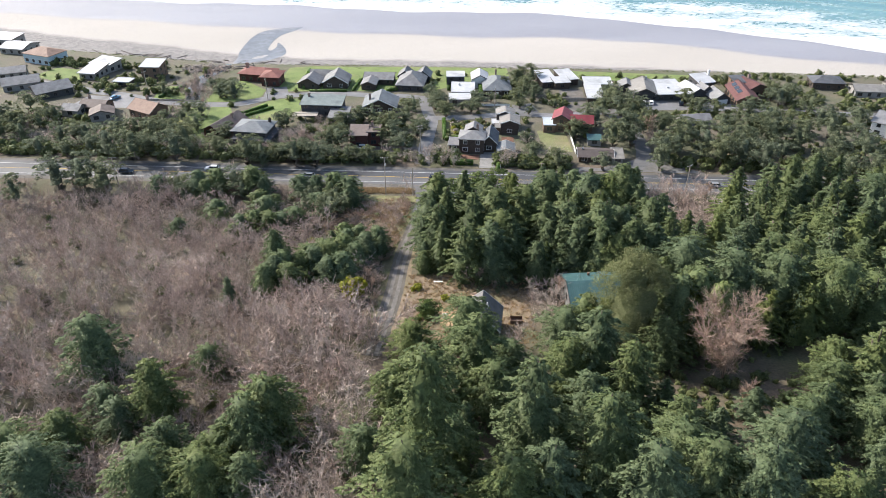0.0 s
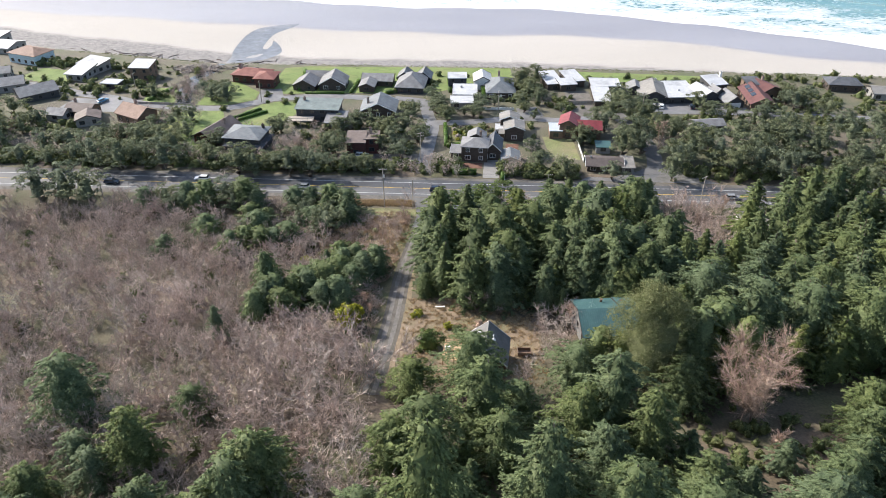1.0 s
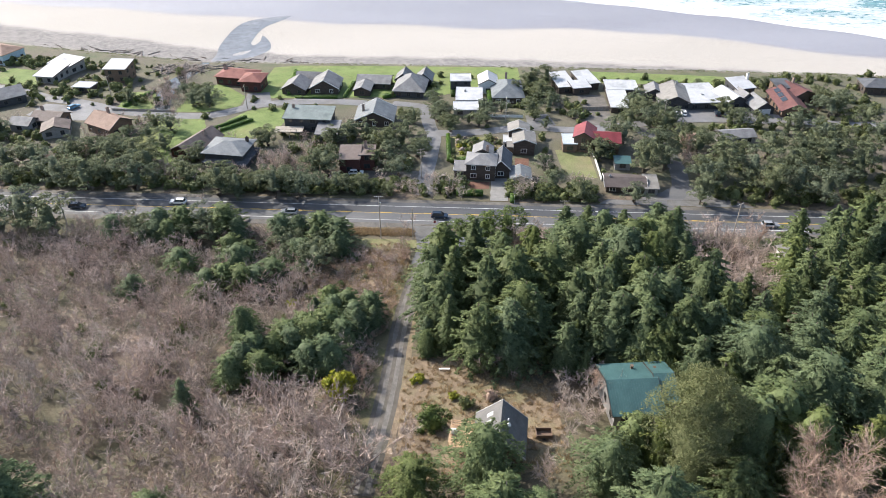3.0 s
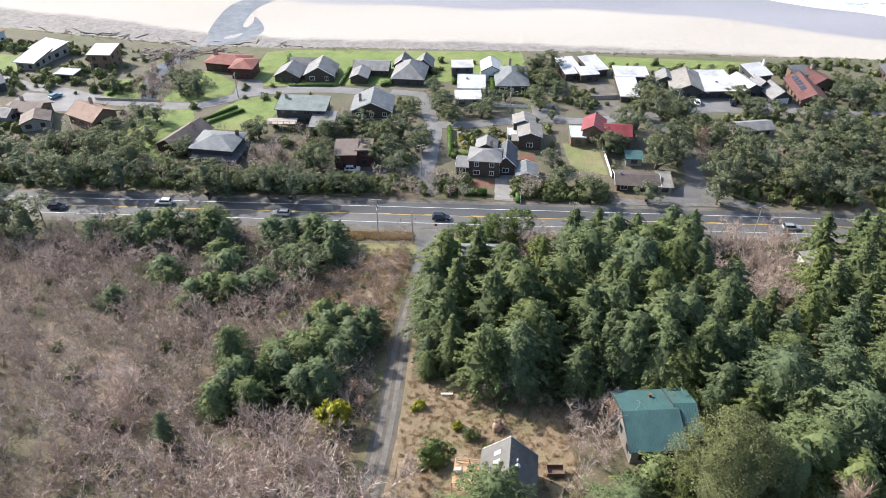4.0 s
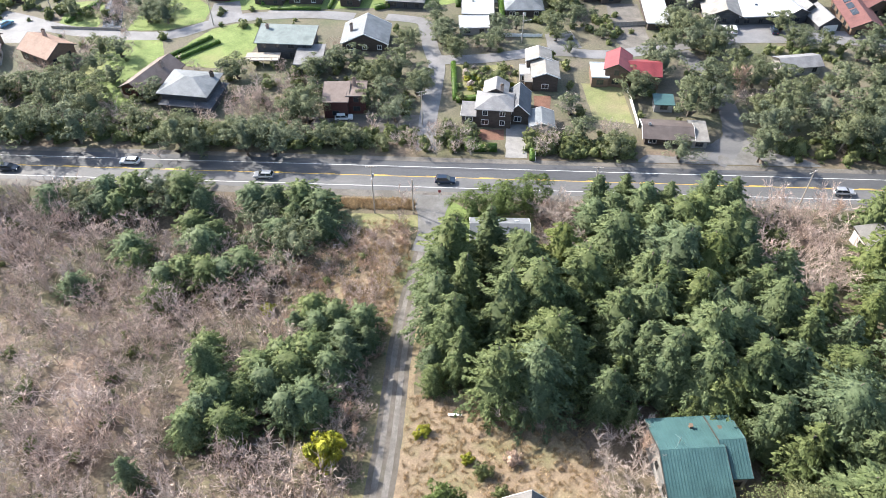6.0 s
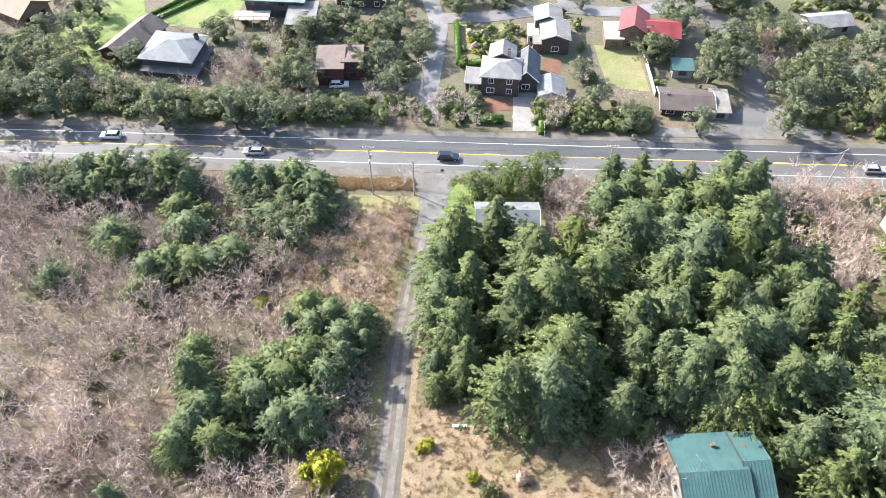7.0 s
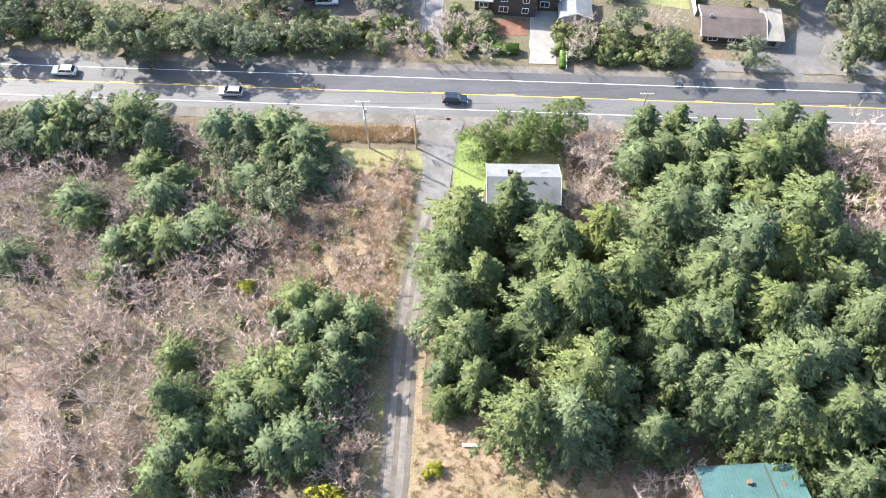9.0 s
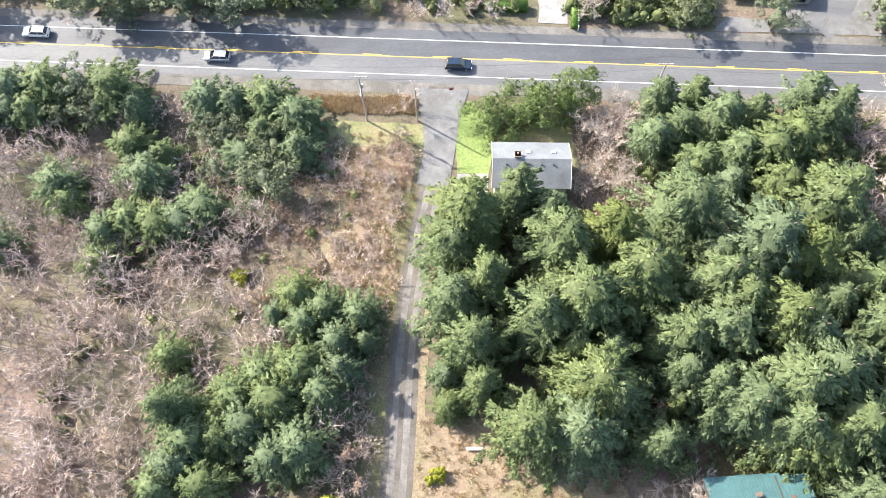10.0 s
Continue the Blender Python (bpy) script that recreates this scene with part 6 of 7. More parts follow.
ALDERS = [join(bare_plant(40 + k, 5.0, 3.0, 5, 7, 11, 0.062, "stems", 0.5)) for k in range(7)]
ALDERS_FAR = [join(bare_plant(50 + k, 5.0, 3.0, 5, 5, 10, 0.05, "stems", 0.75)) for k in range(5)]
spots = []
for gy in np.arange(66, 206, 2.85):
    for gx in np.arange(-175, -12, 2.85):
        x, y = gx + rnd.uniform(-1.4, 1.4), gy + rnd.uniform(-1.4, 1.4)
        if math.hypot(x + 20.6, y - 134.5) < 4.6:
            continue
        v = y - road_y(x)
        if x < -75 - 0.5 * y or v > -10 or (y > 124 and x > lane_x(y) - 5.4) or (y <= 124 and x > -13.5) or not free(x, y, 0.36 if y > 130 else 0.22):
            continue
        if -33 < x < -12 and 164 < y:
            continue
        patchy = noise.noise((x * 0.03, y * 0.03, 5))
        s = 1.0 + 0.35 * patchy
        s *= 1.0 - 0.15 * max(0.0, min(1.0, (v + 48) / 14))
        s *= 1.0 + 0.4 * max(0.0, min(1.0, (125 - y) / 30))
        if y < 100:
            s *= 0.8
        if x > -25 and 100 < y < 130:
            s = max(s, 1.45)
        if noise.noise((x * 0.16, y * 0.16, 31)) > 0.33:
            continue
        if rnd.random() < (0.02 if x > -100 and y > 125 else 0.15):
            continue
        spots.append((x, y, s))
for tone, (mat, label) in enumerate(((TWIG, "dense thicket of leafless grey-brown alder brush"), (TWIG_PALE, "thicket of pale leafless alder brush"), (TWIG_DARK, "thicket of dark leafless alder brush"))):
    share = [s for i, s in enumerate(spots) if min(2, max(0, int(1.0 + 2.2 * noise.noise((s[0] * 0.09, s[1] * 0.09, 21)) + 0.9 * math.sin(i * 12.9898)))) == (1, 2, 0)[tone]]
    ob = new("alder_thicket", tri_mesh("alder_thicket", *scatter(ALDERS, share, 3 + tone, (0.65, 1.4))))
    ob.data.materials.append(mat)
    tagged(ob, label, "brush", kind="stuff")

spots = []
for i in range(75):
    x, y = rnd.uniform(60.5, 82), rnd.uniform(172, 199.5)
    if math.hypot(x - 86, y - 187) > 7 and x - 60.5 > (y - 190) * 0.3:
        spots.append((x, y, rnd.uniform(0.75, 1.15)))
ob = new("alder_thicket", tri_mesh("alder_thicket", *scatter(ALDERS, spots, 14)))
ob.data.materials.append(TWIG)
tagged(ob, "thicket of leafless pinkish-grey alders between spruces and highway", "brush", kind="stuff")

spots = []
for i in range(330):
    x, v = rnd.uniform(-170, -34), rnd.uniform(17, 66)
    y = road_y(x) + v
    if noise.noise((x * 0.04, y * 0.04, 8)) > -0.05 and all(math.hypot(x - a, y - c) > r + 0.5 for a, c, r in BUILT + [(-67, 274, 13), (-85, 262, 8), (-18, 234, 7), (-30, 234, 6)]) and abs(y - 284) > 6:
        spots.append((x, y, rnd.uniform(0.5, 0.85)))
for cx, cy, k, s in ((-92, 240, 7, 3), (-85, 233, 10, 4), (-78, 234, 8, 4), (-55, 244, 16, 4.5), (-49, 240, 12, 4.5), (-45, 236, 6, 3), (-38, 231, 5, 2.5), (-15, 229, 5, 4), (-10, 225, 5, 3), (76, 244, 7, 3), (-118, 250, 10, 6), (-104, 297, 14, 6), (-60, 230, 6, 6)):
    for i in range(k):
        spots.append((rnd.gauss(cx, s), rnd.gauss(cy, s * 0.8), rnd.uniform(0.55, 0.95)))
for i in range(40):
    spots.append((rnd.gauss(-105, 4), rnd.uniform(286, 330), rnd.uniform(0.4, 0.75)))
ob = new("bare_brush", tri_mesh("bare_brush", *scatter(ALDERS_FAR, spots, 12)))
ob.data.materials.append(TWIG)
tagged(ob, "leafless grey-brown brush between houses and creek", "brush", kind="stuff")

# low brown brush and bramble in the clearing beside the highway
LOW = [join(bare_plant(60 + k, 1.6, 1.5, 7, 5, 8, 0.03, False, 0.85)) for k in range(4)]
spots = []
for i in range(320):
    x, y = rnd.uniform(-34, -10), rnd.uniform(162, 195)
    if x < lane_x(y) - 3.2 and free(x, y, 0.3):
        spots.append((x, y, rnd.uniform(0.7, 1.3)))
for i in range(190):
    x, y = rnd.uniform(-24, -14.2), rnd.uniform(118, 168)
    if x < lane_x(y) - 3.4 and free(x, y, 0.2):
        spots.append((x, y, rnd.uniform(0.8, 1.5)))
for i in range(120):
    x, y = rnd.uniform(17, 30), rnd.uniform(178, 202)
    spots.append((x, y, rnd.uniform(0.8, 1.6)))
for k, (mat, label) in enumerate(((TWIG_RED, "low leafless reddish-brown bramble"), (TWIG, "low leafless grey-brown bramble"))):
    ob = new("low_brush", tri_mesh("low_brush", *scatter(LOW, spots[k::2], 5 + k)))
    ob.data.materials.append(mat)
    tagged(ob, label, "brush", kind="stuff")

# dry grass
GRASS = []
for k in range(4):
    r2 = np.random.RandomState(90 + k)
    n = 26
    b = np.stack((r2.normal(0, 0.22, n), r2.normal(0, 0.22, n), np.zeros(n)), 1)
    w = np.stack((r2.normal(0, 0.5, n), r2.normal(0, 0.5, n), np.ones(n)), 1)
    GRASS.append(cards(b, w, r2.uniform(0.35, 0.8, n), r2.uniform(0.06, 0.12, n), r2))
spots = []
for i in range(1500):
    x, y = rnd.uniform(-27.5, -9.3), rnd.uniform(198.5, 205)
    v = y - road_y(x)
    if -11.6 + noise.noise((x * 0.3, 2, 7)) < v < -8.4 + 0.8 * noise.noise((x * 0.35, 9, 3)):
        spots.append((x, y, rnd.uniform(0.5, 1.2)))
for i in range(1600):
    x, y = rnd.uniform(-9.2, 20), rnd.uniform(115, 150)
    if not (2 < x < 12 and 118 < y < 130) and not (-2 < x < 4 and 123 < y < 130) and x > lane_x(y) + 2.6:
        spots.append((x, y, rnd.uniform(0.4, 1.0)))
for i in range(900):
    x, y = rnd.uniform(-34, -10), rnd.uniform(165, 197)
    if x < lane_x(y) - 3.0:
        spots.append((x, y, rnd.uniform(0.6, 1.3)))
ob = new("dry_grass", tri_mesh("dry_grass", *scatter(GRASS, spots, 6)))
ob.data.materials.append(DRY)
tagged(ob, "tufts of pale dry grass", "grass", kind="stuff")

# leafless trees that stand apart
BARE = {}
for name, mat, seed, H, R, st, fk, tg, th in (("red", TWIG_RED, 71, 10, 4.0, 3, 16, 22, 0.12), ("redtall", TWIG_RED, 75, 17, 6.0, 11, 34, 24, 0.065), ("pale", TWIG_PALE, 72, 6, 3.0, 6, 14, 22, 0.042), ("grey", TWIG, 73, 6, 3.2, 7, 12, 20, 0.042), ("pale2", TWIG_PALE, 74, 5, 2.7, 7, 12, 20, 0.036)):
    limbs, fine = bare_plant(seed, H, R, st, fk, tg, th, reach=0.62 if H > 12 else 0.78)
    BARE[name] = (tri_mesh("trunk", *limbs), tri_mesh("crown", *fine), H)
    for me in BARE[name][:2]:
        me.materials.append(mat)
for name, x, y, size, label in (
        ("redtall", 53.5, 104.0, 17, "tall leafless reddish alder in a shaded hollow"), ("red", 53.5, 93.5, 6, "leafless reddish alder in a shaded hollow"),
        ("pale", 18.8, 197, 6, "pale leafless tree beside the yard"), ("pale", 19.5, 191, 6, "pale leafless tree beside the yard"), ("pale2", 16.8, 186, 5, "pale leafless shrub in dry grass"),
        ("pale2", 24, 188, 5, "pale leafless shrub in dry grass"), ("pale", 22, 194, 6, "pale leafless shrub in dry grass"), ("pale2", 21, 200, 5, "pale leafless shrub in dry grass"), ("pale", 21, 187, 5, "pale leafless shrub in dry grass"), ("pale2", 26, 184, 4.5, "pale leafless shrub in dry grass"), ("pale", 25, 200, 5, "pale leafless shrub in dry grass"),
        ("red", -18.6, 145.0, 4.6, "reddish leafless shrub beside the lane"), ("red", -17, 141, 4, "reddish leafless shrub beside the lane"), ("grey", -20.3, 171, 3.2, "round grey leafless shrub in brush"),
        ("grey", -17.8, 167.5, 3.4, "round grey leafless shrub in brush"), ("grey", -22.4, 178, 3, "grey leafless shrub in dry grass"), ("pale2", -14, 187, 3.5, "pale leafless shrub in dry grass"), ("pale2", -13, 181, 3.2, "pale leafless shrub in dry grass"),
        ("pale", 23.5, 133, 7, "pale leafless tree in the clearing"), ("grey", 24, 128, 6, "grey leafless tree in the clearing"), ("red", 26.5, 138, 6, "reddish leafless tree beside the barn"), ("pale", 19, 124, 5, "pale leafless tree in the clearing"), ("pale", 21.8, 136.3, 6, "pale leafless tree in the clearing"), ("pale", 25.0, 141, 6, "pale leafless tree in the clearing"), ("grey", 20.5, 131, 5, "leafless shrub in the clearing"),
        ("grey", 7.3, 145.0, 6, "leafless shrub at the edge of the stand"), ("grey", 10, 146, 5, "leafless shrub at the edge of the stand"), ("pale2", 12, 143, 3, "pale leafless shrub in dry grass"),
        ("pale2", -4.4, 219.8, 4, "pale leafless roadside shrub"), ("grey", 0, 221, 4, "leafless grey roadside shrub"), ("pale2", 4, 220, 4, "pale leafless roadside shrub"), ("grey", -9, 220.5, 4, "leafless grey roadside shrub"),
        ("pale2", -5, 226.5, 5, "pale leafless roadside tree"), ("pale", -2, 226, 5, "pale leafless roadside tree"), ("pale2", 1.6, 225.5, 5, "pale leafless roadside tree"), ("pale", 20.3, 225.4, 4.5, "pale leafless tree beside the drive"), ("pale2", 23.8, 226.6, 4.5, "pale leafless tree beside the drive"), ("pale", 21.9, 221.5, 4.5, "pale leafless tree beside the drive"),
        ("pale2", 37.7, 229.7, 4, "pale leafless shrub beside the yard"), ("pale2", 40.3, 228.4, 4, "pale leafless shrub beside the yard"), ("pale", 29.8, 237, 6, "pale grey leafless tree beside the lawn"),
        ("pale2", 20.6, 219.4, 4.5, "pale leafless roadside shrub"), ("grey", 24, 222, 4.5, "leafless grey roadside shrub"), ("grey", 37, 226, 4, "leafless shrub beside the lawn"),
        ("grey", -6.7, 125, 5, "leafless shrub beside the lane"), ("pale2", -8.5, 120, 5, "pale leafless shrub beside the lane"), ("grey", 15.1, 114.6, 6, "leafless shrub by the cottage"),
        ("red", 80, 196, 6, "leafless reddish roadside alder"), ("grey", 73, 195, 5, "leafless grey roadside shrub"), ("pale2", 78, 190, 5, "leafless grey roadside shrub"), ("grey", 24, 196, 5, "leafless grey roadside shrub"),
        ("grey", -106, 300, 5, "leafless willow beside the creek"), ("grey", -109, 310, 5, "leafless willow beside the creek"), ("grey", -101, 294, 4, "leafless willow beside the creek"), ("grey", -96, 277, 5, "leafless willow beside the creek"), ("grey", -92, 268, 5, "leafless willow beside the creek"),
        ("red", 75, 246, 8, "leafless reddish tree among pines"), ("grey", -50, 243, 5, "leafless shrub beside a house"), ("grey", -44, 248, 5, "leafless shrub beside a house"), ("grey", -88, 238, 5, "leafless shrub by the yard"), ("grey", -56, 236, 5, "leafless shrub by the highway"),
        ("grey", 14.5, 150.5, 5, "leafless shrub in the stand"), ("red", 8, 154, 6, "leafless shrub in the stand"), ("red", 24.5, 150, 5.5, "leafless shrub in the stand")):
    l_me, t_me, H = BARE[name]
    ob = thing("bare_tree", at(x, y), label, "tree", "leafless trees and shrubs")
    ob.scale = (size / H,) * 3
    ob.rotation_euler = (0, 0, rnd.uniform(0, 6.28))
    part("trunk", l_me, TWIG, ob)
    part("crown", t_me, TWIG, ob)

# evergreen shrubs along the seaward verge and between the houses
BUSHES = [clump_crown(30 + k, 2.2, 1.7, 8, 11, 0.1, 0.85, 1.2) for k in range(4)]
spots = []
for i in range(430):
    x = rnd.uniform(-230, 34)
    v = rnd.uniform(9.5, 18.5)
    y = road_y(x) + v
    if 9 < x < 18.5 or -10 < x < -3 and v > 13:
        continue
    spots.append((x, y, rnd.uniform(0.8, 1.45)))
for i in range(120):
    x, v = rnd.uniform(76, 200), rnd.uniform(9, 19)
    spots.append((x, road_y(x) + v, rnd.uniform(0.8, 1.6)))
for i in range(60):
    x, v = rnd.uniform(18, 42), rnd.uniform(8.5, 15)
    spots.append((x, road_y(x) + v, rnd.uniform(0.8, 1.5)))
bluff = []
x = -190.0
while x < 200:
    e = float(np.interp(x, BLUFF_X, BLUFF_V))
    lush = 0.5 + 0.9 * noise.noise((x * 0.035, 3.3, 1))
    if not -112 < x < -98:
        for k in range(2 + int(3 * max(0.0, lush))):
            bluff.append((x + rnd.uniform(-0.8, 0.8), road_y(x) + e - 1.6 - abs(rnd.gauss(0, 1.6 + 2.5 * max(0.0, lush))), rnd.uniform(0.18, 0.34) + 0.5 * max(0.0, lush - 0.45) * rnd.random()))
    x += 1.3
SCRUB = [clump_crown(36 + k, 2.2, 2.0, 4, 7, 0.1, 0.85, 1.5, False) for k in range(3)]
ob = new("bluff_scrub", tri_mesh("bluff_scrub", *scatter(SCRUB, bluff, 18)))
ob.data.materials.append(SHRUB)
tagged(ob, "low wind-clipped scrub along the bluff edge", "shrubs", kind="stuff")
for i in range(16):
    x = rnd.uniform(-105, -24)
    tree(PINE_KINDS, "roadside_evergreen", "dark evergreen leaning over the highway verge", "tree", "evergreens along the highway", x, road_y(x) + rnd.uniform(10.2, 13), rnd.uniform(5, 7.5), rnd, 8.0, 1.25)
for cx, cy, n, sx, sy in ((-70, 232, 18, 40, 5), (10, 253, 26, 7, 7), (34, 306, 20, 4, 8), (-115, 248, 30, 12, 8), (-150, 262, 40, 25, 8), (100, 268, 24, 25, 4), (120, 230, 50, 35, 12), (45, 286, 16, 4, 8), (-140, 312, 20, 10, 6), (-42, 248, 16, 8, 5), (140, 262, 40, 22, 14), (-172, 338, 40, 12, 7), (165, 285, 60, 50, 22), (150, 318, 50, 60, 8), (-150, 335, 40, 40, 6), (-160, 300, 30, 40, 12), (35, 300, 26, 8, 14), (112, 312, 24, 30, 5), (-125, 300, 24, 12, 12), (-30, 258, 24, 20, 8)):
    for i in range(n):
        x, y = cx + rnd.gauss(0, sx / 2), cy + rnd.gauss(0, sy / 2)
        if all(math.hypot(x - a, y - e) > r - 1 for a, e, r in BUILT):
            spots.append((x, y, rnd.uniform(0.5, 1.3)))
STREETS = [(x, y) for line in ([(-150, 298), (-134, 292.5), (-118, 285), (-100, 281), (-84, 281), (-75, 287), (-66, 292.5), (-46, 295), (-30, 293), (-9, 290)], [(-6.5, 222), (-6.5, 236), (-4.9, 252), (-4.3, 262), (-7.5, 284), (-9, 290)],
                                [(-5, 265), (10, 266), (28, 270), (44, 268), (62, 272), (80, 279), (105, 279), (135, 274), (180, 268)], [(58, 214), (64, 219), (69, 228), (71, 240), (70, 256), (66, 270)])
           for (xa, ya), (xb, yb) in zip(line, line[1:]) for k in range(12) for x, y in [(xa + (xb - xa) * k / 12, ya + (yb - ya) * k / 12)]]
LAWNS = [(-122, 268, 10), (-131, 262, 9), (-67, 274, 12), (40, 243, 9), (10, 252, 10), (-85, 300, 9), (-36, 318, 18), (88, 321, 8), (54, 290, 8), (14.5, 224, 7), (52, 220, 7), (62, 222, 8), (78, 222, 8), (-18, 234, 7), (-30, 234, 6), (-135, 284, 9), (22, 276, 6), (92, 282, 9), (106, 282, 7), (-62, 318, 12)]


def open_spot(x, y, gap):
    return (all(math.hypot(x - a, y - b) > r + gap for a, b, r in BUILT) and all(math.hypot(x - a, y - b) > 3.2 + gap for a, b in STREETS)
            and all(math.hypot(x - a, y - b) > r for a, b, r in LAWNS))


pines = 0
while pines < 65:
    x = rnd.choice((rnd.uniform(-190, 190), rnd.uniform(72, 165), rnd.uniform(-165, -70)))
    v = rnd.uniform(16, 100)
    if (x > 70 and v > 66) or (x < -70 and v > 52 and rnd.random() < 0.7) or not open_spot(x, road_y(x) + v, 1.5):
        pines += 0.2
        continue
    pines += 1
    big = x > 72 or x < -70
    tree(PINE_KINDS, "shore_pine", "wind-shaped dark green shore pine", "tree", "shore pines among the houses", x, road_y(x) + v, rnd.uniform(6, 9) if big else rnd.uniform(2.5, 5), rnd, 8.0, 1.3)
for i in range(900):
    x, v = rnd.uniform(-200, 200), rnd.uniform(18, 112)
    if noise.noise((x * 0.05, v * 0.05, 2)) > -0.12 and open_spot(x, road_y(x) + v, -0.6):
        spots.append((x, road_y(x) + v, rnd.uniform(0.45, 1.15)))
ob = new("shrubbery", tri_mesh("shrubbery", *scatter(BUSHES, spots, 8)))
ob.data.materials.append(SHRUB)
tagged(ob, "evergreen shrubs along the road and between houses", "shrubs", kind="stuff")
spots = []
for i in range(130):
    x, y = rnd.uniform(-120, -16), rnd.uniform(80, 200)
    if y - road_y(x) < -14 and x < lane_x(y) - 4:
        spots.append((x, y, rnd.uniform(0.5, 1.1)))
# Shrubs added in the hollow to darken ground that lies in shade.
for i in range(70):
    spots.append((rnd.gauss(52, 8), rnd.gauss(99, 6), rnd.uniform(0.4, 0.9)))
for i in range(90):
    x, v = rnd.uniform(26, 70), rnd.uniform(-22, -9.5)
    spots.append((x, road_y(x) + v, rnd.uniform(0.8, 1.5)))
ob = new("undergrowth", tri_mesh("undergrowth", *scatter(BUSHES, spots, 9)))
ob.data.materials.append(SHRUB)
tagged(ob, "scattered evergreen undergrowth", "shrubs", kind="stuff")
for x, y, s, label in ((-20.6, 136.6, 1.75, "bright yellow flowering gorse bush"), (-6.0, 142.3, 0.75, "small bright yellow gorse bush"), (-7.2, 141.5, 0.5, "small bright yellow gorse bush"), (-36.5, 172, 1.0, "yellow-green gorse bush in brush"), (0.5, 137, 0.7, "low yellow-green shrub in dry grass")):
    me = tri_mesh("gorse_bush", *clump_crown(int(s * 100), 2.2, 1.5, 24, 120, 0.15, 0.9, 0.52))
    ob = part("gorse_bush", me, YELLOW_LEAF)
    ob.location, ob.scale = at(x, y), (s, s, s) if s < 1.2 else (1.15 * s, 1.15 * s, 1.75 * s)
    tagged(ob, label, "bush", "gorse bushes")
GARDEN = []
for k, mat in enumerate((TWIG_RED, YELLOW_LEAF, HEDGE, TWIG_PALE)):
    GARDEN.append(tri_mesh("garden_shrub", *clump_crown(400 + k, 2.2, 1.8, 14, 44, 0.15, 0.9, 0.6)))
    GARDEN[-1].materials.append(mat)
for x, y, s, mat, label in ((-3.5, 129.0, 1.9, GREEN_PINE, "rounded evergreen shrub in dry grass"), (2.8, 134.5, 1.0, SHRUB, "low dull green shrub in dry grass"),
                            (7.5, 136.8, 0.9, TWIG_RED, "low rusty leafless shrub in dry grass"), (5.2, 131.0, 0.8, SHRUB, "low dull green shrub in dry grass")):
    me = tri_mesh("round_shrub", *clump_crown(int(s * 77), 2.2, 1.7, 22, 80, 0.15, 0.9, 0.42))
    ob = part("round_shrub", me, mat)
    ob.location, ob.scale = at(x, y), (s, s, s)
    tagged(ob, label, "bush", "shrubs in the clearing")


for i in range(34):
    x, y, s = rnd.uniform(3, 16.5), rnd.uniform(248, 261), rnd.uniform(0.35, 0.75)
    me = GARDEN[i % 4]
    ob = part("garden_shrub", me, HEDGE)
    ob.location, ob.scale, ob.rotation_euler = at(x, y), (s, s, s * 0.8), (0, 0, rnd.uniform(0, 6.28))
    tagged(ob, "low " + ("rusty brown", "yellow-green", "green", "pale bare")[i % 4] + " rounded shrub in the garden plot", "bush", "shrubs of the garden plot")


def hedge(a, b, high, wide, label="clipped dense green garden hedge"):
    """A clipped hedge from a to b, dense with leaves on top and sides."""
    r2 = np.random.RandomState(int(abs(a[0] * 7 + a[1])))
    a, b = np.array(a, float), np.array(b, float)
    L = np.linalg.norm(b - a)
    n = int(L * (wide + 2 * high) * 16)
    d = (b - a) / L
    side = np.array([-d[1], d[0]])
    t = r2.rand(n) * L
    q = r2.rand(n) * (wide + 2 * high) - high
    off = np.clip(q, 0, wide) - wide / 2
    z = np.where(q < 0, high + q, np.where(q > wide, high - (q - wide), high))
    p = a + d * t[:, None] + side * off[:, None]
    zz = land(p[:, 0], p[:, 1]) + z
    out = np.stack((side[0] * np.sign(off) * (z < high), side[1] * np.sign(off) * (z < high), (z >= high) * 1.0), 1) + r2.normal(0, 0.6, (n, 3))
    V, T = cards(np.column_stack((p, zz)), out, r2.uniform(0.15, 0.35, n), r2.uniform(0.12, 0.22, n), r2)
    c = []
    for s in (0, L):
        for o, h2 in ((-wide / 2, -0.3), (wide / 2, -0.3), (wide / 2, high - 0.05), (-wide / 2, high - 0.05)):
            w = a + d * s + side * o
            c.append((w[0], w[1], float(land(w[0], w[1])) + h2))
    tri = [(0, 1, 2), (0, 2, 3), (4, 6, 5), (4, 7, 6), (0, 4, 5), (0, 5, 1), (1, 5, 6), (1, 6, 2), (2, 6, 7), (2, 7, 3), (3, 7, 4), (3, 4, 0)]
    me = tri_mesh("hedge", *join([(V, T), (np.array(c), np.array(tri))]))
    return tagged(part("hedge", me, HEDGE), label, "hedge", "garden hedges")


hedge((2.5, 222.5), (10.2, 222.0), 1.6, 1.8)
hedge((18.3, 217.5), (19.0, 226.5), 1.3, 1.2)
hedge((0.6, 244.5), (0.3, 262), 1.5, 1.2)
hedge((0.8, 244), (19, 245.5), 1.5, 1.2)
hedge((15.4, 286), (16.2, 302), 2.2, 1.6)
hedge((-57, 298.5), (-41, 298.2), 0.9, 1.0)
hedge((-38.5, 299), (-36.5, 316), 1.0, 1.0)
hedge((-24, 298.5), (-17, 301.5), 1.4, 1.6)
hedge((-79.5, 264), (-68, 276), 1.0, 1.0)
hedge((-81.5, 266), (-71, 279), 0.9, 1.0)
hedge((-118, 289), (-112, 306), 1.0, 1.2)
hedge((-60, 302), (-62, 330), 1.0, 1.0)
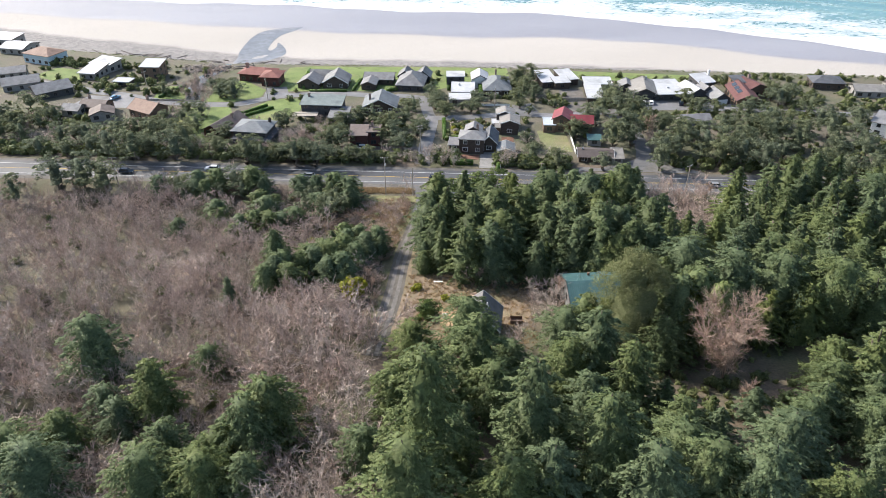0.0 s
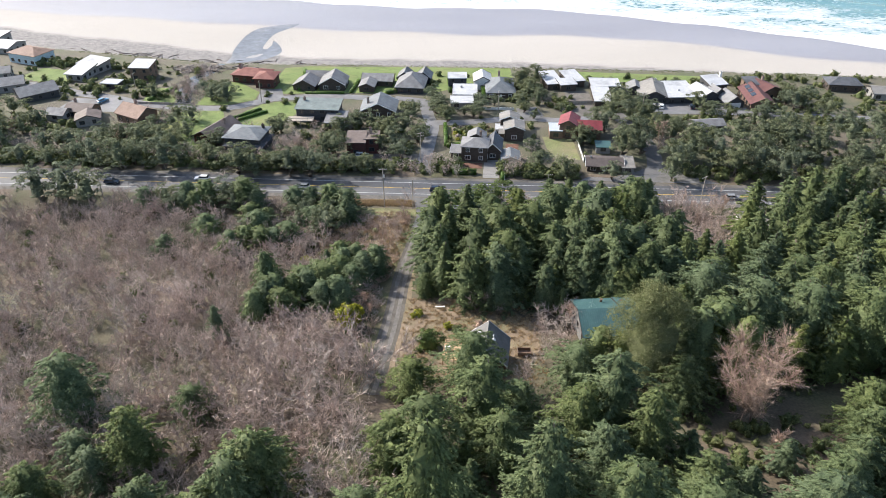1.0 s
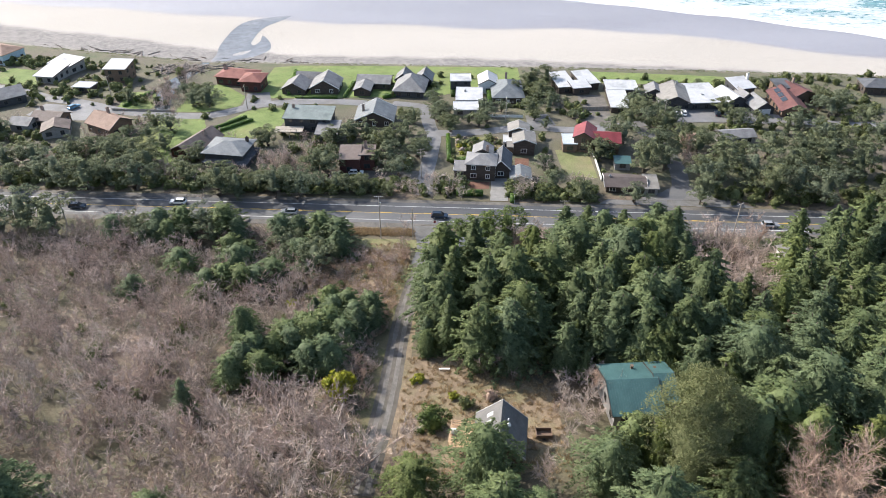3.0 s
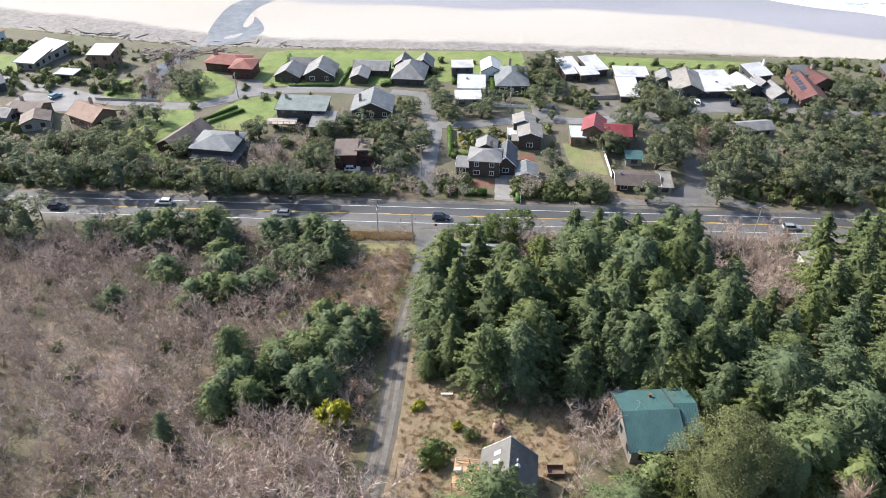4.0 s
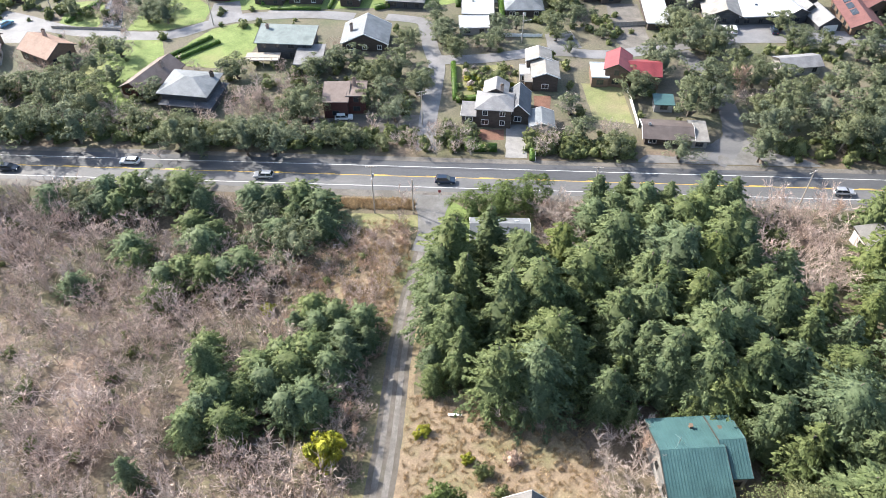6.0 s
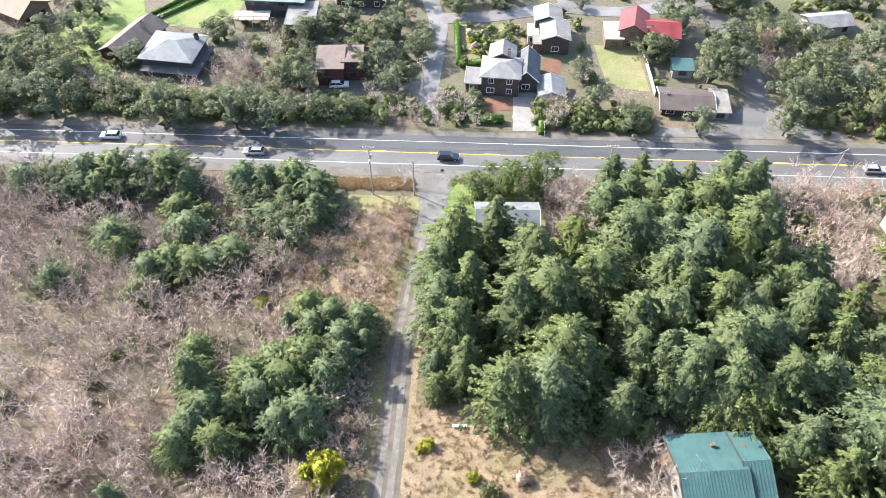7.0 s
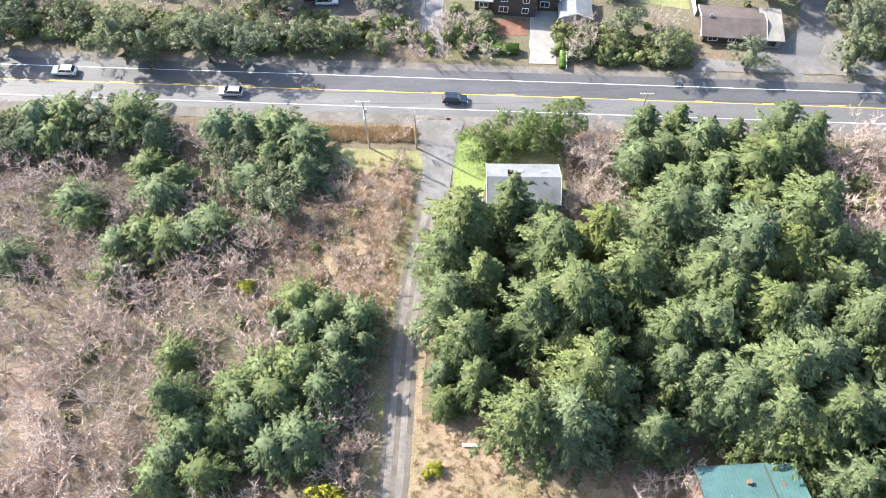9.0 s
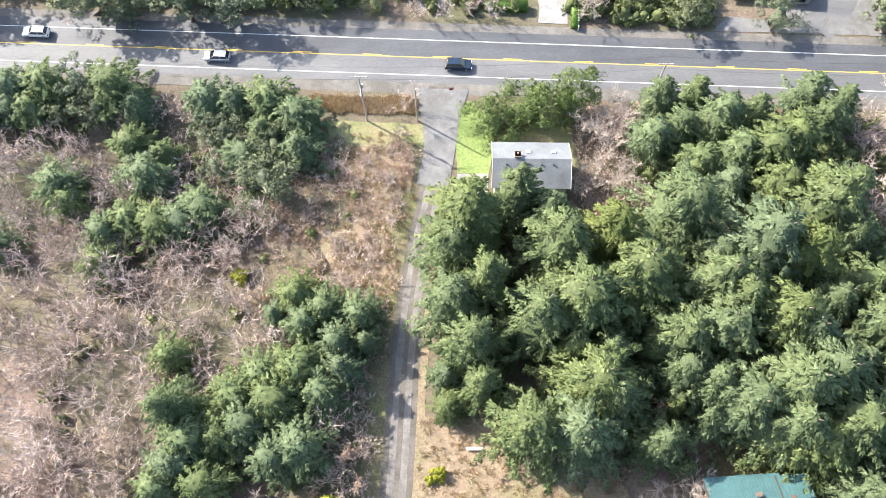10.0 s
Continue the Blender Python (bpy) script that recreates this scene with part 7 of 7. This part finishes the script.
hedge((2.5, 300), (2.2, 318), 1.4, 1.4)


# ---- fences, poles, cars, loose things ----
def fence(a, b, high, label, mat, gap=1.2):
    f = thing("fence", at(*a), label, "fence", "garden fences")
    a3, b3 = Vector((*a, 0)), Vector((*b, 0))
    n = max(1, int((b3 - a3).length / gap))
    d = (b3 - a3).normalized()
    ang = math.atan2(d.y, d.x)
    post = bmesh.new()
    box(post, (-0.06, -0.06, -0.4), (0.06, 0.06, high + 0.1))
    post = to_mesh("post", post)
    pan = bmesh.new()
    step = (b3 - a3).length / n
    box(pan, (0.03, -0.03, 0.1), (step - 0.03, 0.03, 0.08 + (high - 0.1) / 6))
    pan = to_mesh("board", pan)
    for i in range(n + 1):
        p = a3.lerp(b3, i / n)
        for me, nm, up in ((post, "post", 0.0),) + (tuple((pan, "board", k * (high - 0.1) / 6) for k in range(6)) if i < n else ()):
            o = part(nm, me, mat, f)
            o.location = at(p.x, p.y, up) - f.location
            o.rotation_euler = (0, 0, ang)
    return f


fence((46.6, 250.5), (46.2, 232.0), 1.5, "pale painted board fence beside the lawn", W_WHITE)
fence((14.5, 279.5), (27, 279), 1.1, "low white picket fence", TRIM)
fence((48.5, 286), (60, 287), 1.4, "grey board fence round a court", POLE_WOOD)
fence((18.9, 217.2), (19.6, 228), 1.2, "low white board fence", TRIM)
fence((-121, 285.5), (-98, 282.7 + 1.2), 0.9, "low wooden rail fence by the creek", POLE_WOOD)


def utility_pole(x, y, high, arms=1, label="weathered wooden utility pole with crossarm", turn=0.0, lamp=False, lean=0.0):
    p = thing("utility_pole", at(x, y), label, "utility pole", "utility poles")
    p.rotation_euler = (0, radians(lean), radians(turn))
    bm = bmesh.new()
    rod(bm, (0, 0, -0.8), (0, 0, high), 0.17, 0.11, 10)
    part("shaft", bm, POLE_WOOD, p)
    for i in range(arms):
        z = high - 0.35 - i * 0.9
        bm = bmesh.new()
        box(bm, (-1.2, 0.1, z - 0.07), (1.2, 0.22, z + 0.07), bevel=0.015)
        arm = part("crossarm", bm, POLE_WOOD, p)
        for k in (-1.1, -0.5, 0.5, 1.1):
            bm = bmesh.new()
            rod(bm, (k, 0.16, z + 0.07), (k, 0.16, z + 0.27), 0.05, 0.035, 8)
            part("insulator", bm, TRIM, arm)
    if lamp:
        bm = bmesh.new()
        rod(bm, (0, 0, high - 2.2), (0.2, -1.9, high - 1.6), 0.04, 0.03, 6)
        box(bm, (0.08, -2.4, high - 1.68), (0.32, -1.8, high - 1.54), bevel=0.03)
        part("street_lamp_arm", bm, METAL, p)
        bm = bmesh.new()
        rod(bm, (0.3, 0, high - 2.9), (0.3, 0, high - 2.0), 0.2, 0.2, 10)
        part("transformer", bm, METAL, p)
    return p


utility_pole(-17.7, 199.4, 13.0, 1, "pale utility pole with crossarm and street lamp", 0, True)
utility_pole(-9.3, 199.3, 9.5, 0, "short wooden stub pole", 0)
utility_pole(-7.9, 233.6, 10, 2, "grey utility pole with two crossarms", 20)
utility_pole(30.5, 204.0, 9, 1, "utility pole standing among roadside evergreens", 0)
utility_pole(75.7, 201.5, 9.5, 1, "utility pole beside the highway", 30)
utility_pole(-103.5, 206.9, 10, 1, "utility pole beside the highway", 0)
utility_pole(-72.5, 287.5, 9, 1, "utility pole on the beach street", 90)
utility_pole(-125.4, 297.0, 9, 1, "utility pole on the beach street", 60)
utility_pole(20.6, 275.5, 9, 1, "utility pole with transformer on the beach street", 80, True)
utility_pole(74.3, 271.0, 10, 1, "utility pole behind pines", 40)
utility_pole(148.0, 222.0, 10, 1, "utility pole beside the highway", 0)


def wire(a, b, sag, r=0.018):
    a, b = Vector(a), Vector(b)
    side = (b - a).cross(Vector((0, 0, 1))).normalized()
    V, T = [], []
    for i in range(15):
        t = i / 14
        p = a.lerp(b, t) - Vector((0, 0, sag * 4 * t * (1 - t)))
        V += [tuple(p + side * r), tuple(p - side * r), tuple(p + Vector((0, 0, 1.6 * r)))]
    for i in range(14):
        for k in range(3):
            p, q = 3 * i + k, 3 * i + (k + 1) % 3
            T += [(p, q, q + 3), (p, q + 3, p + 3)]
    ob = part("power_line", tri_mesh("power_line", V, T), TRIM_DARK)
    return tagged(ob, "thin dark power line between poles", "power line", "power lines")


for dx in (-1.1, 1.1):
    wire((-17.7 + dx * 0.2, 199.4 + dx, 14.0), (30.5 + dx * 0.2, 204.0 + dx, 9.4), 0.8)
    wire((30.5 + dx * 0.2, 204.0 + dx, 9.4), (75.7 + dx * 0.2, 201.5 + dx, 10.2), 0.8)
    wire((-103.5, 206.9 + dx, 10.2), (-17.7, 199.4 + dx, 14.0), 1.2)
wire((-7.9, 233.6, 7.5), (-25, 238.5, 2.5), 0.9, 0.03)
wire((75.7, 201.5, 9.8), (60, 232, 4), 0.8)


def car(x, y, turn, paint, label, z=None, tall=1.5):
    """A parked or passing car."""
    c = thing("car", at(x, y) if z is None else (x, y, z), label, "car", "cars")
    c.rotation_euler = (0, 0, radians(turn))
    bm = bmesh.new()
    prof = [(-2.3, 0.32), (2.25, 0.32), (2.32, 0.62), (2.2, 0.84), (1.15, 0.98), (-2.15, 1.0), (-2.32, 0.75)]
    extrude_profile(bm, [(p, q) for p, q in prof], -0.9, 0.9, True)
    bmesh.ops.bevel(bm, geom=bm.edges[:], offset=0.06, segments=1, affect="EDGES")
    body = part("body", bm, paint, c)
    bm = bmesh.new()
    b = [bm.verts.new(v) for v in ((-2.1, -0.82, 0.97), (1.15, -0.82, 0.97), (1.15, 0.82, 0.97), (-2.1, 0.82, 0.97))]
    t = [bm.verts.new(v) for v in ((-1.75, -0.66, tall), (0.35, -0.66, tall), (0.35, 0.66, tall), (-1.75, 0.66, tall))]
    bm.faces.new(b[::-1])
    bm.faces.new(t)
    for i in range(4):
        bm.faces.new((b[i], b[(i + 1) % 4], t[(i + 1) % 4], t[i]))
    part("glass", bm, GLASS, c)
    bm = bmesh.new()
    box(bm, (-1.74, -0.66, tall - 0.03), (0.34, 0.66, tall + 0.05), bevel=0.03)
    part("roof", bm, paint, c)
    for s in (-1, 1):
        for xa, xb in ((-1.75, -2.12), (0.35, 1.13), (-0.7, -0.7)):
            bm = bmesh.new()
            rod(bm, (xa, s * 0.665, tall), (xb, s * 0.83, 0.98), 0.045, 0.045, 4)
            part("pillar", bm, paint, c)
    for px in (-1.45, 1.42):
        for s in (-1, 1):
            bm = bmesh.new()
            rod(bm, (px, s * 0.72, 0.33), (px, s * 0.93, 0.33), 0.33, 0.33, 14)
            w = part("wheel", bm, TRIM_DARK, c)
            bm = bmesh.new()
            rod(bm, (px, s * 0.9, 0.33), (px, s * 0.945, 0.33), 0.19, 0.19, 10)
            part("rim", bm, METAL, w)
    for s in (-1, 1):
        bm = bmesh.new()
        box(bm, (2.2, s * 0.65 - 0.2, 0.62), (2.33, s * 0.65 + 0.2, 0.76), bevel=0.02)
        part("headlight", bm, TRIM, c)
        bm = bmesh.new()
        box(bm, (-2.35, s * 0.68 - 0.17, 0.68), (-2.22, s * 0.68 + 0.17, 0.86), bevel=0.02)
        part("tail_light", bm, R_RED, c)
    return c


P_SILVER = surface("silver_car_paint", (0.45, 0.46, 0.47), (0.50, 0.51, 0.52), 0.5, 0.25, 0, 5, metal=0.5, speck=0.04)
P_WHITE = surface("white_car_paint", (0.74, 0.74, 0.73), (0.78, 0.78, 0.77), 0.5, 0.25, 0, 5, speck=0.04)
P_NAVY = surface("navy_car_paint", (0.015, 0.025, 0.045), (0.02, 0.035, 0.06), 0.5, 0.2, 0, 5, speck=0.04)
P_BLUE = surface("blue_car_paint", (0.10, 0.22, 0.34), (0.12, 0.26, 0.38), 0.5, 0.25, 0, 5, speck=0.04)
road_turn = math.degrees(math.atan(-0.0535))
for x, v, flip, paint, label, tall in (
        (-44.0, -1.8, 180, P_SILVER, "silver hatchback on the highway", 1.5), (-2.3, -1.8, 0, P_NAVY, "dark blue estate car on the highway", 1.68), (-104, -1.8, 0, P_NAVY, "dark car on the highway", 1.5),
        (-76.4, 1.9, 180, P_WHITE, "white car on the highway lane", 1.5), (86.7, -1.8, 0, P_SILVER, "silver car on the highway lane", 1.5)):
    car(x, road_y(x) + v, road_turn + flip, paint, label, 0.05, tall)
car(-27.9, 236.3, 2, P_WHITE, "white car parked beside the cabin", float(land(-27.9, 236.3)) + 0.06)
car(82.0, 282.5, 80, P_WHITE, "white car parked in the court", float(land(82, 282.5)) + 0.07)
car(85.0, 282.5, 80, P_WHITE, "white car parked in the court", float(land(85, 282.5)) + 0.07)
car(97.0, 282.0, 80, P_NAVY, "dark car parked in the court", float(land(97, 282)) + 0.07)
car(-135.6, 287.5, 60, P_BLUE, "blue car parked in the court", float(land(-135.6, 287.5)) + 0.07)

# driftwood piled at the mouth of the creek
LOGS = []
for k in range(4):
    r2 = np.random.RandomState(200 + k)
    P = np.array([[-3 + 1.2 * i, r2.normal(0, 0.12), r2.normal(0, 0.08)] for i in range(6)])
    q = np.array([0.16, 0.2, 0.22, 0.2, 0.17, 0.1])
    me = tri_mesh("driftwood_log", *prisms(P[:-1], P[1:], q[:-1] * 1.3, q[1:] * 1.3))
    me.materials.append(DRIFTWOOD)
    LOGS.append(me)
for i in range(190):
    if i < 140:
        x, y = rnd.gauss(-108, 8), rnd.gauss(333, 3.0)
    else:
        x = rnd.uniform(-200, -60)
        y = road_y(x) + float(np.interp(x, BLUFF_X, BLUFF_V)) + rnd.uniform(0, 6)
    ob = new("driftwood_log", LOGS[i % 4])
    ob.location = at(x, y, 0.15 + 0.5 * rnd.random() * (i < 90))
    ob.rotation_euler = (0, rnd.uniform(-0.15, 0.15), rnd.uniform(0, 3.14))
    ob.scale = (rnd.uniform(0.5, 1.3),) * 3
    tagged(ob, "grey weathered driftwood log on the sand", "driftwood", "driftwood at the creek mouth")
